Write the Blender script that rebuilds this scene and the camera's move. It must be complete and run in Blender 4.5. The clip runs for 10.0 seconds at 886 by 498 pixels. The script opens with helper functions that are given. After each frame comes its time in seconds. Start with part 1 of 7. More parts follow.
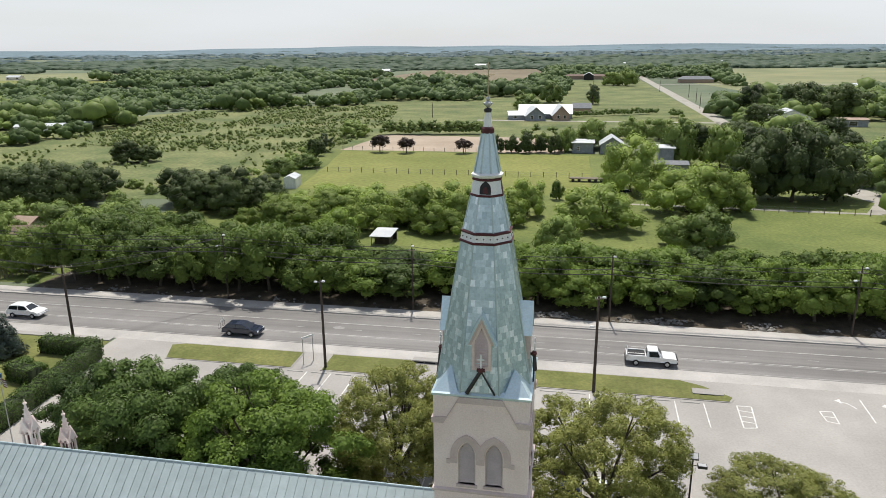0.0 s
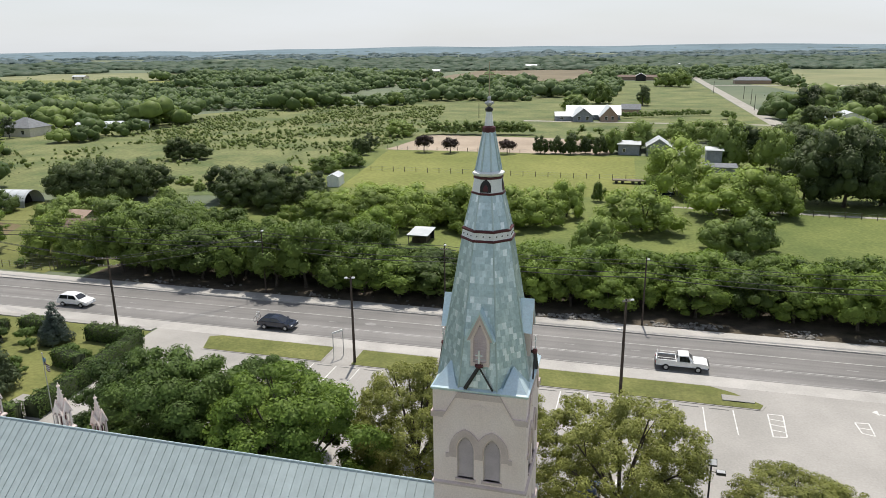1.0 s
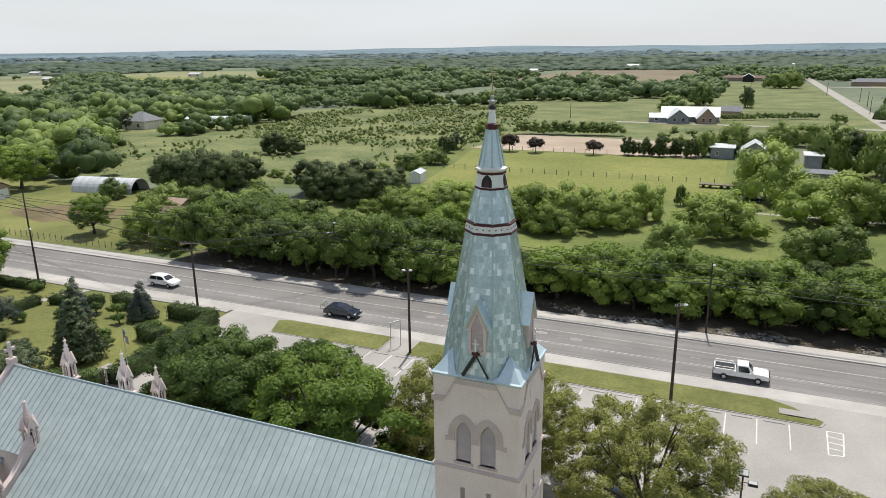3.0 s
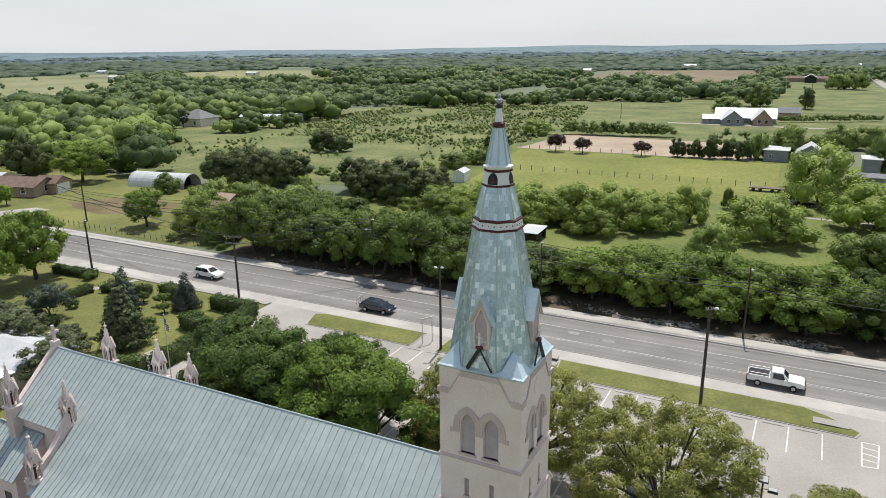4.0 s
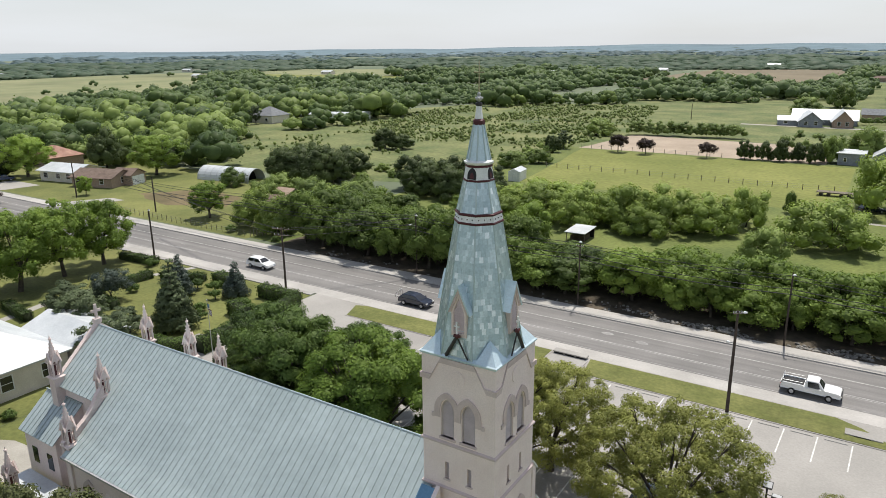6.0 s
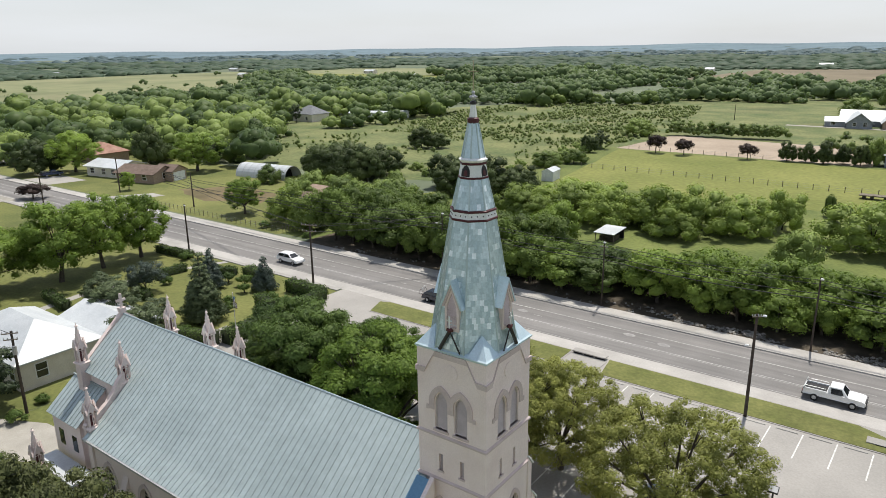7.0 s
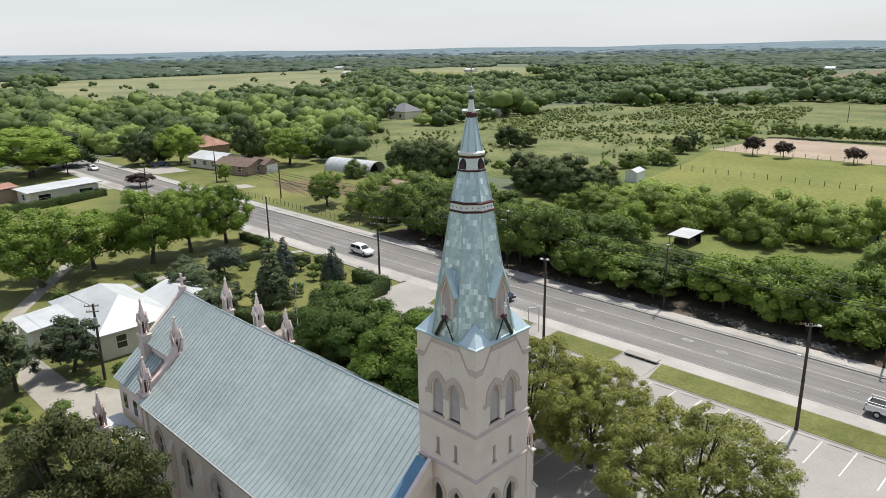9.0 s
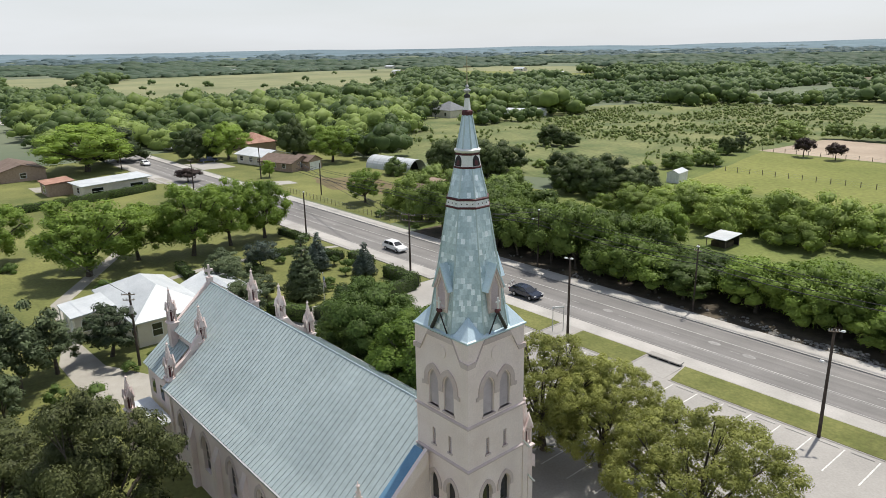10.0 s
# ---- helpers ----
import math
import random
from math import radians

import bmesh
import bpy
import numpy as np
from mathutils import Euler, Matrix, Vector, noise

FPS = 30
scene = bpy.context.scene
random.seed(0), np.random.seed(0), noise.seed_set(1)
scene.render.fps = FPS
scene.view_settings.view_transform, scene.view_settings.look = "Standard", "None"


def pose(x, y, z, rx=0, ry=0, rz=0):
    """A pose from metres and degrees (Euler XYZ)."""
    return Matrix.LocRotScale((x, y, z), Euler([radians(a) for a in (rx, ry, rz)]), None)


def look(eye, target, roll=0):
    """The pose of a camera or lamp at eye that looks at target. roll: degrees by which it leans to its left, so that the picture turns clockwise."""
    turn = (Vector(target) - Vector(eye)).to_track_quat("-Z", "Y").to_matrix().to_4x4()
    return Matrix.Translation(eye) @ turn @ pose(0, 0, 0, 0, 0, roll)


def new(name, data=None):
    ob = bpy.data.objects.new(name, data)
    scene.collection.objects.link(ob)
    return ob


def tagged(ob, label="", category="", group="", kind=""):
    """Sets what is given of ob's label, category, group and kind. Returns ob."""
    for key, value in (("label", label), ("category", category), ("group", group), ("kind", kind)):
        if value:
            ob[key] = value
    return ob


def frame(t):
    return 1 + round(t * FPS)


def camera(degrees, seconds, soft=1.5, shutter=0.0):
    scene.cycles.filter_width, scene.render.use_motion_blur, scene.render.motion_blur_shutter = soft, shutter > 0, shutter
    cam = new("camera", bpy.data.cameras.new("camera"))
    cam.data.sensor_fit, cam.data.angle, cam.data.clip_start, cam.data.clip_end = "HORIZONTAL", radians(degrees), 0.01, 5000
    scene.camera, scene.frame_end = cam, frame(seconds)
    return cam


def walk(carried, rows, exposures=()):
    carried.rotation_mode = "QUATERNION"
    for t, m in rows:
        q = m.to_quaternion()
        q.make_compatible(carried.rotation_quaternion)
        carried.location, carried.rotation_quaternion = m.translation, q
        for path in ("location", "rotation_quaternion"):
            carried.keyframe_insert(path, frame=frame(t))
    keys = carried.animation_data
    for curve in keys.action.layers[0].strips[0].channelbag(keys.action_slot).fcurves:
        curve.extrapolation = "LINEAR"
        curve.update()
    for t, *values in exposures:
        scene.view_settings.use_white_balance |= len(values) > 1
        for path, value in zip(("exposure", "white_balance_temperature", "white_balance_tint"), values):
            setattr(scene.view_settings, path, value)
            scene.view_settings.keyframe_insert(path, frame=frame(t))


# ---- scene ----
cam = camera(64.77, 10.0, soft=0.8)
ROWS = [
    (0.0, 0.000, 0.000, 33.000, 10.738, -16.270, 0.519),
    (0.5, 1.037, 0.009, 32.972, 12.832, -16.236, 0.555),
    (1.0, 2.064, -0.079, 32.969, 14.833, -16.196, 0.583),
    (1.5, 3.094, -0.217, 32.999, 16.828, -16.171, 0.615),
    (2.0, 4.171, -0.230, 32.997, 18.780, -16.180, 0.592),
    (2.5, 5.219, -0.208, 32.985, 20.661, -16.186, 0.563),
    (4.0, 8.337, -0.064, 32.982, 27.081, -16.174, 0.544),
    (4.5, 9.367, 0.016, 32.992, 28.556, -16.178, 0.544),
    (5.0, 10.406, 0.212, 32.975, 29.805, -16.180, 0.592),
    (5.5, 11.487, 0.488, 32.982, 31.384, -16.181, 0.629),
    (7.0, 14.791, 1.432, 32.967, 36.482, -16.193, 0.684),
    (7.5, 15.847, 1.954, 32.872, 38.372, -16.190, 0.742),
    (8.0, 17.041, 2.417, 32.864, 40.329, -16.204, 0.772),
    (8.5, 18.238, 2.968, 32.840, 42.525, -16.198, 0.806),
    (9.0, 19.347, 3.556, 32.815, 44.718, -16.182, 0.851),
    (9.5, 20.573, 4.213, 32.781, 46.840, -16.196, 0.898),
    (10.0, 21.758, 4.880, 32.806, 48.794, -16.209, 0.928),
]
walk(cam, [(t, pose(x, y, z, 90 + pitch, roll, yaw)) for t, x, y, z, yaw, pitch, roll in ROWS])

# ---- light ----
SUN = Vector((-0.05, 0.36, 0.93)).normalized()
world = bpy.data.worlds.new("sky")
scene.world = world
world.use_nodes = True
wn, wl = world.node_tree.nodes, world.node_tree.links
wn.clear()
sky = wn.new("ShaderNodeTexSky")
sky.sky_type, sky.sun_disc = "NISHITA", False
sky.sun_elevation = math.asin(SUN.z)
sky.sun_rotation = math.atan2(SUN.x, SUN.y)
sky.air_density, sky.dust_density, sky.ozone_density = 1.0, 1.2, 1.0
veil_tc = wn.new("ShaderNodeTexCoord")
veil_map = wn.new("ShaderNodeMapping")
veil_map.inputs["Scale"].default_value = (1.0, 1.0, 6.0)
veil_noise = wn.new("ShaderNodeTexNoise")
veil_noise.inputs["Scale"].default_value, veil_noise.inputs["Detail"].default_value = 2.2, 5.0
veil_ramp = wn.new("ShaderNodeMapRange")
veil_ramp.inputs["From Min"].default_value, veil_ramp.inputs["From Max"].default_value = 0.3, 0.7
veil_ramp.inputs["To Min"].default_value, veil_ramp.inputs["To Max"].default_value = 0.72, 0.95
veil = wn.new("ShaderNodeMix")
veil.data_type = "RGBA"
veil.inputs["B"].default_value = (7.85, 8.15, 8.5, 1)
bg = wn.new("ShaderNodeBackground")
bg.inputs["Strength"].default_value = 0.105
wout = wn.new("ShaderNodeOutputWorld")
wl.new(veil_tc.outputs["Generated"], veil_map.inputs["Vector"])
wl.new(veil_map.outputs["Vector"], veil_noise.inputs["Vector"])
wl.new(veil_noise.outputs["Fac"], veil_ramp.inputs["Value"])
up_z = wn.new("ShaderNodeSeparateXYZ")
thin = wn.new("ShaderNodeMapRange")
thin.inputs["From Min"].default_value, thin.inputs["From Max"].default_value = 0.06, 0.5
thin.inputs["To Min"].default_value, thin.inputs["To Max"].default_value = 1.0, 0.32
both = wn.new("ShaderNodeMath")
both.operation = "MULTIPLY"
wl.new(veil_tc.outputs["Generated"], up_z.inputs["Vector"])
wl.new(up_z.outputs["Z"], thin.inputs["Value"])
wl.new(veil_ramp.outputs["Result"], both.inputs[0]), wl.new(thin.outputs["Result"], both.inputs[1])
wl.new(both.outputs["Value"], veil.inputs["Factor"])
wl.new(sky.outputs["Color"], veil.inputs["A"])
wl.new(veil.outputs["Result"], bg.inputs["Color"])
wl.new(bg.outputs["Background"], wout.inputs["Surface"])
sun = new("sun", bpy.data.lights.new("sun", "SUN"))
sun.data.energy, sun.data.angle, sun.data.color = 4.6, radians(0.6), (1.0, 0.945, 0.855)
sun.matrix_basis = look(SUN * 60, (0, 0, 0))


# ---- materials ----
def mat(name, a, b, scale=1.0, rough=0.8, metal=0.0, bump=0.0, fine=None, stains=0.0, vary="", spec=0.4, ranges=(0.35, 0.65), spread=0.28, rub=0.18):
    """A surface between colours a and b by noise of that many bumps a metre, with finer grain, relief and stains."""
    m = bpy.data.materials.new(name)
    m.use_nodes = True
    n, l = m.node_tree.nodes, m.node_tree.links
    p = n["Principled BSDF"]
    tc = n.new("ShaderNodeNewGeometry")
    big = n.new("ShaderNodeTexNoise")
    big.inputs["Scale"].default_value, big.inputs["Detail"].default_value, big.inputs["Roughness"].default_value = scale, 6.0, 0.6
    l.new(tc.outputs["Position"], big.inputs["Vector"])
    rng = n.new("ShaderNodeMapRange")
    rng.inputs["From Min"].default_value, rng.inputs["From Max"].default_value = ranges
    l.new(big.outputs["Fac"], rng.inputs["Value"])
    mix = n.new("ShaderNodeMix")
    mix.data_type = "RGBA"
    mix.inputs["A"].default_value, mix.inputs["B"].default_value = (*a, 1), (*b, 1)
    l.new(rng.outputs["Result"], mix.inputs["Factor"])
    colour = mix.outputs["Result"]
    small = n.new("ShaderNodeTexNoise")
    small.inputs["Scale"].default_value, small.inputs["Detail"].default_value = fine or scale * 12, 4.0
    l.new(tc.outputs["Position"], small.inputs["Vector"])
    grain = n.new("ShaderNodeMapRange")
    grain.inputs["To Min"].default_value, grain.inputs["To Max"].default_value = 1 - rub * (1.0 if rub < 0.2 else 1.6), 1 + rub * (1.0 if rub < 0.2 else 1.6)
    l.new(small.outputs["Fac"], grain.inputs["Value"])
    times = n.new("ShaderNodeVectorMath")
    times.operation = "SCALE"
    l.new(colour, times.inputs[0]), l.new(grain.outputs["Result"], times.inputs["Scale"])
    colour = times.outputs["Vector"]
    if vary:
        if vary == "object":
            src = n.new("ShaderNodeObjectInfo").outputs["Random"]
        else:
            src = tc.outputs["Random Per Island"]
        vr = n.new("ShaderNodeMapRange")
        vr.inputs["To Min"].default_value, vr.inputs["To Max"].default_value = 1 - spread, 1 + spread
        l.new(src, vr.inputs["Value"])
        tv = n.new("ShaderNodeVectorMath")
        tv.operation = "SCALE"
        l.new(colour, tv.inputs[0]), l.new(vr.outputs["Result"], tv.inputs["Scale"])
        colour = tv.outputs["Vector"]
    if stains:
        st = n.new("ShaderNodeTexNoise")
        st.inputs["Scale"].default_value, st.inputs["Detail"].default_value = scale * 0.35, 8.0
        mp = n.new("ShaderNodeMapping")
        mp.inputs["Scale"].default_value = (1.0, 1.0, 0.3)
        l.new(tc.outputs["Position"], mp.inputs["Vector"]), l.new(mp.outputs["Vector"], st.inputs["Vector"])
        sr = n.new("ShaderNodeMapRange")
        sr.inputs["From Min"].default_value, sr.inputs["From Max"].default_value = 0.5, 0.75
        sr.inputs["To Min"].default_value, sr.inputs["To Max"].default_value = 1.0, 1.0 - stains
        l.new(st.outputs["Fac"], sr.inputs["Value"])
        ts = n.new("ShaderNodeVectorMath")
        ts.operation = "SCALE"
        l.new(colour, ts.inputs[0]), l.new(sr.outputs["Result"], ts.inputs["Scale"])
        colour = ts.outputs["Vector"]
    l.new(colour, p.inputs["Base Color"])
    p.inputs["Roughness"].default_value, p.inputs["Metallic"].default_value = rough, metal
    p.inputs["Specular IOR Level"].default_value = spec
    if bump:
        bp = n.new("ShaderNodeBump")
        bp.inputs["Strength"].default_value, bp.inputs["Distance"].default_value = bump, 0.03
        l.new(small.outputs["Fac"], bp.inputs["Height"])
        l.new(bp.outputs["Normal"], p.inputs["Normal"])
    return m


def leafy(name, dark, light, glow=0.25):
    """Foliage: colour varied leaf by leaf, tree by tree and in patches, with light shining through."""
    m = bpy.data.materials.new(name)
    m.use_nodes = True
    n, l = m.node_tree.nodes, m.node_tree.links
    p, out = n["Principled BSDF"], n["Material Output"]
    geo, info = n.new("ShaderNodeNewGeometry"), n.new("ShaderNodeObjectInfo")
    big = n.new("ShaderNodeTexNoise")
    big.inputs["Scale"].default_value, big.inputs["Detail"].default_value = 0.35, 3.0
    l.new(geo.outputs["Position"], big.inputs["Vector"])
    add = n.new("ShaderNodeMath")
    add.operation = "MULTIPLY_ADD"
    add.inputs[1].default_value = 0.32
    l.new(geo.outputs["Random Per Island"], add.inputs[0]), l.new(big.outputs["Fac"], add.inputs[2])
    add2 = n.new("ShaderNodeMath")
    add2.operation = "MULTIPLY_ADD"
    add2.inputs[1].default_value = 0.6
    wide = n.new("ShaderNodeTexNoise")
    wide.inputs["Scale"].default_value, wide.inputs["Detail"].default_value = 0.045, 4.0
    l.new(geo.outputs["Position"], wide.inputs["Vector"])
    shift = n.new("ShaderNodeMath")
    shift.operation = "MULTIPLY_ADD"
    shift.inputs[1].default_value = 0.9
    l.new(wide.outputs["Fac"], shift.inputs[0]), l.new(add.outputs["Value"], shift.inputs[2])
    l.new(info.outputs["Random"], add2.inputs[0]), l.new(shift.outputs["Value"], add2.inputs[2])
    rng = n.new("ShaderNodeMapRange")
    rng.inputs["From Min"].default_value, rng.inputs["From Max"].default_value = 0.82, 1.78
    l.new(add2.outputs["Value"], rng.inputs["Value"])
    mix = n.new("ShaderNodeMix")
    mix.data_type = "RGBA"
    mix.inputs["A"].default_value, mix.inputs["B"].default_value = (*dark, 1), (*light, 1)
    l.new(rng.outputs["Result"], mix.inputs["Factor"])
    l.new(mix.outputs["Result"], p.inputs["Base Color"])
    p.inputs["Roughness"].default_value, p.inputs["Specular IOR Level"].default_value = 0.55, 0.18
    tr = n.new("ShaderNodeBsdfTranslucent")
    bright = n.new("ShaderNodeVectorMath")
    bright.operation = "MULTIPLY"
    bright.inputs[1].default_value = (1.25, 1.35, 0.7)
    l.new(mix.outputs["Result"], bright.inputs[0]), l.new(bright.outputs["Vector"], tr.inputs["Color"])
    ms = n.new("ShaderNodeMixShader")
    ms.inputs["Fac"].default_value = glow
    l.new(p.outputs["BSDF"], ms.inputs[1]), l.new(tr.outputs["BSDF"], ms.inputs[2])
    l.new(ms.outputs["Shader"], out.inputs["Surface"])
    return m


def glass(name, colour, rough=0.08):
    m = bpy.data.materials.new(name)
    m.use_nodes = True
    p = m.node_tree.nodes["Principled BSDF"]
    p.inputs["Base Color"].default_value = (*colour, 1)
    p.inputs["Roughness"].default_value, p.inputs["Specular IOR Level"].default_value = rough, 0.8
    return m


STUCCO = mat("stucco", (0.755, 0.635, 0.608), (0.82, 0.71, 0.685), 0.6, 0.9, bump=0.25, fine=14, stains=0.12)
TRIM = mat("stucco_trim", (0.53, 0.435, 0.42), (0.61, 0.51, 0.495), 0.8, 0.9, bump=0.2, fine=14, stains=0.15)
PALE = mat("pale_stone", (0.66, 0.545, 0.515), (0.75, 0.645, 0.61), 1.2, 0.85, bump=0.2, fine=18, stains=0.22)
UMBER = mat("dark_umber", (0.085, 0.028, 0.030), (0.13, 0.048, 0.05), 2.0, 0.9)
LOUVRE = mat("painted_louvre", (0.47, 0.41, 0.40), (0.55, 0.48, 0.47), 2.0, 0.7, stains=0.15)
ROOF = mat("standing_seam", (0.375, 0.442, 0.446), (0.44, 0.512, 0.515), 0.16, 0.42, metal=0.25, fine=2, stains=0.14, vary="object", spec=0.5, spread=0.035)
SEAM = mat("seam_ridge", (0.30, 0.36, 0.36), (0.36, 0.42, 0.42), 0.6, 0.45, metal=0.3)
BLUE = mat("blue_flashing", (0.12, 0.25, 0.38), (0.16, 0.31, 0.45), 0.8, 0.4, metal=0.3)
SHEET = mat("pale_blue_metal", (0.48, 0.62, 0.69), (0.58, 0.70, 0.76), 1.0, 0.4, metal=0.35, stains=0.12)
RIB = mat("hip_metal", (0.38, 0.48, 0.50), (0.48, 0.57, 0.58), 1.2, 0.4, metal=0.4)
MAROON = mat("maroon_paint", (0.058, 0.010, 0.015), (0.09, 0.016, 0.022), 3.0, 0.5)
WHITE = mat("white_paint", (0.68, 0.70, 0.70), (0.78, 0.79, 0.78), 1.5, 0.6, stains=0.15)
IRON = mat("dark_iron", (0.018, 0.018, 0.020), (0.035, 0.033, 0.034), 3.0, 0.5)
GOLD = mat("weathered_gilding", (0.30, 0.26, 0.16), (0.42, 0.37, 0.25), 6.0, 0.4, metal=0.6)
# near-black that paints the shade inside openings; also plain dark surfaces
DARK = mat("dark_opening", (0.010, 0.010, 0.012), (0.02, 0.02, 0.022), 2.0, 0.6)
GLASS = glass("window_glass", (0.015, 0.018, 0.022))
ASPHALT = mat("asphalt", (0.175, 0.169, 0.163), (0.220, 0.211, 0.204), 0.12, 0.92, bump=0.15, fine=6, stains=0.2)


def streaks(m, scale, lo, hi):
    """Tyre-worn bands drawn out along the road."""
    n, l = m.node_tree.nodes, m.node_tree.links
    p = n["Principled BSDF"]
    src = p.inputs["Base Color"].links[0].from_socket
    geo, mp, ns, mr, sc = n.new("ShaderNodeNewGeometry"), n.new("ShaderNodeMapping"), n.new("ShaderNodeTexNoise"), n.new("ShaderNodeMapRange"), n.new("ShaderNodeVectorMath")
    mp.inputs["Scale"].default_value = scale
    ns.inputs["Scale"].default_value, ns.inputs["Detail"].default_value = 1.0, 5.0
    mr.inputs["From Min"].default_value, mr.inputs["From Max"].default_value = 0.32, 0.68
    mr.inputs["To Min"].default_value, mr.inputs["To Max"].default_value = lo, hi
    sc.operation = "SCALE"
    l.new(geo.outputs["Position"], mp.inputs["Vector"]), l.new(mp.outputs["Vector"], ns.inputs["Vector"])
    l.new(ns.outputs["Fac"], mr.inputs["Value"]), l.new(mr.outputs["Result"], sc.inputs["Scale"])
    l.new(src, sc.inputs[0]), l.new(sc.outputs["Vector"], p.inputs["Base Color"])


streaks(ASPHALT, (0.012, 0.75, 1.0), 0.78, 1.2)
CONCRETE = mat("concrete", (0.30, 0.288, 0.268), (0.375, 0.358, 0.335), 0.12, 0.9, bump=0.15, fine=5, stains=0.16)
PAVING = mat("pale_paving", (0.36, 0.346, 0.324), (0.455, 0.436, 0.412), 0.25, 0.9, bump=0.15, fine=5, stains=0.25)
GRAVEL = mat("pale_gravel", (0.29, 0.275, 0.24), (0.38, 0.36, 0.32), 0.3, 0.95, bump=0.3, fine=10, stains=0.15)
LINE = mat("road_paint", (0.52, 0.52, 0.50), (0.72, 0.71, 0.69), 1.6, 0.8, stains=0.25)
WORN = mat("worn_road_paint", (0.30, 0.295, 0.285), (0.50, 0.49, 0.47), 0.7, 0.85, stains=0.3)
FADED = mat("faded_road_paint", (0.22, 0.215, 0.21), (0.36, 0.35, 0.34), 0.9, 0.85, stains=0.3)
WOOD = mat("creosote_pole", (0.045, 0.035, 0.028), (0.08, 0.062, 0.05), 2.0, 0.9, bump=0.3, fine=30)
BARK = mat("bark", (0.05, 0.042, 0.034), (0.10, 0.085, 0.068), 3.0, 0.95, bump=0.5, fine=25)
POST = mat("weathered_post", (0.12, 0.10, 0.08), (0.22, 0.19, 0.15), 2.0, 0.95)
STONE = mat("rubble_stone", (0.12, 0.115, 0.105), (0.30, 0.285, 0.26), 1.0, 0.95, bump=0.4, fine=12, vary="island")
CABLE = mat("black_cable", (0.015, 0.015, 0.016), (0.025, 0.025, 0.026), 4.0, 0.6)
GALV = mat("galvanised", (0.40, 0.41, 0.42), (0.52, 0.53, 0.53), 2.0, 0.45, metal=0.5)
WHITEROOF = mat("white_metal_roof", (0.48, 0.51, 0.53), (0.58, 0.605, 0.62), 0.4, 0.5, metal=0.1, stains=0.1)
HOUSEWALL = mat("cream_siding", (0.60, 0.565, 0.49), (0.69, 0.655, 0.58), 0.8, 0.8, stains=0.15)
BROWNROOF = mat("brown_shingle", (0.13, 0.095, 0.075), (0.19, 0.14, 0.115), 1.2, 0.95, bump=0.4, fine=12, stains=0.2)
GREYROOF = mat("grey_shingle", (0.15, 0.16, 0.17), (0.22, 0.23, 0.24), 1.2, 0.95, bump=0.3, fine=12)
RUSTROOF = mat("rusty_roof", (0.27, 0.135, 0.095), (0.40, 0.235, 0.175), 0.5, 0.75, stains=0.3)
TANWALL = mat("tan_brick", (0.30, 0.22, 0.17), (0.38, 0.29, 0.23), 2.0, 0.9, bump=0.3, fine=10)
BARNGREY = mat("grey_siding", (0.20, 0.22, 0.25), (0.28, 0.30, 0.33), 1.0, 0.8)

# twig colour darkened to stand for the shade between leaves
SHADETWIGS = mat("shade_dark_twigs", (0.015, 0.024, 0.008), (0.030, 0.042, 0.014), 1.2, 0.95)
LAWN = mat("mown_grass", (0.100, 0.118, 0.032), (0.190, 0.196, 0.060), 0.07, 0.95, bump=0.5, fine=2.2, stains=0.18, rub=0.30)
WORNLAWN = mat("worn_lawn", (0.115, 0.095, 0.045), (0.175, 0.135, 0.072), 0.15, 0.95, bump=0.4, fine=1.2, stains=0.3)
PASTURE = mat("pasture_grass", (0.140, 0.160, 0.036), (0.205, 0.215, 0.058), 0.035, 0.95, bump=0.4, fine=0.9, stains=0.15, rub=0.30)
FIELD = mat("field_grass", (0.090, 0.122, 0.030), (0.165, 0.192, 0.052), 0.05, 0.95, bump=0.5, fine=1.6, stains=0.2, rub=0.30)
VERGE = mat("verge_turf", (0.108, 0.122, 0.033), (0.170, 0.176, 0.056), 0.25, 0.95, bump=0.5, fine=3.0, stains=0.2, rub=0.30)
MEADOW = mat("rough_meadow", (0.085, 0.118, 0.038), (0.190, 0.200, 0.080), 0.06, 0.95, bump=0.6, fine=0.9, stains=0.35, rub=0.42)
DRY = mat("dry_field", (0.160, 0.180, 0.085), (0.240, 0.240, 0.125), 0.016, 0.95, fine=0.12, stains=0.3)
PLOUGH = mat("ploughed_field", (0.15, 0.125, 0.08), (0.21, 0.175, 0.115), 0.012, 0.95, fine=0.2, stains=0.25)
DIRT = mat("bare_dirt", (0.31, 0.25, 0.19), (0.41, 0.335, 0.26), 0.06, 0.95, fine=1.2, stains=0.2)
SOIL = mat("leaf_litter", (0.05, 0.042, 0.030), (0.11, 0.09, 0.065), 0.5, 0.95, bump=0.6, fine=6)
GROUND = mat("wide_ground", (0.085, 0.120, 0.072), (0.165, 0.185, 0.115), 0.006, 0.95, fine=0.06, stains=0.35)
# distance haze is put into this base colour
HAZEBLUE = mat("hazed_ridge", (0.105, 0.160, 0.190), (0.150, 0.210, 0.240), 0.004, 0.95, fine=0.03, stains=0.25)

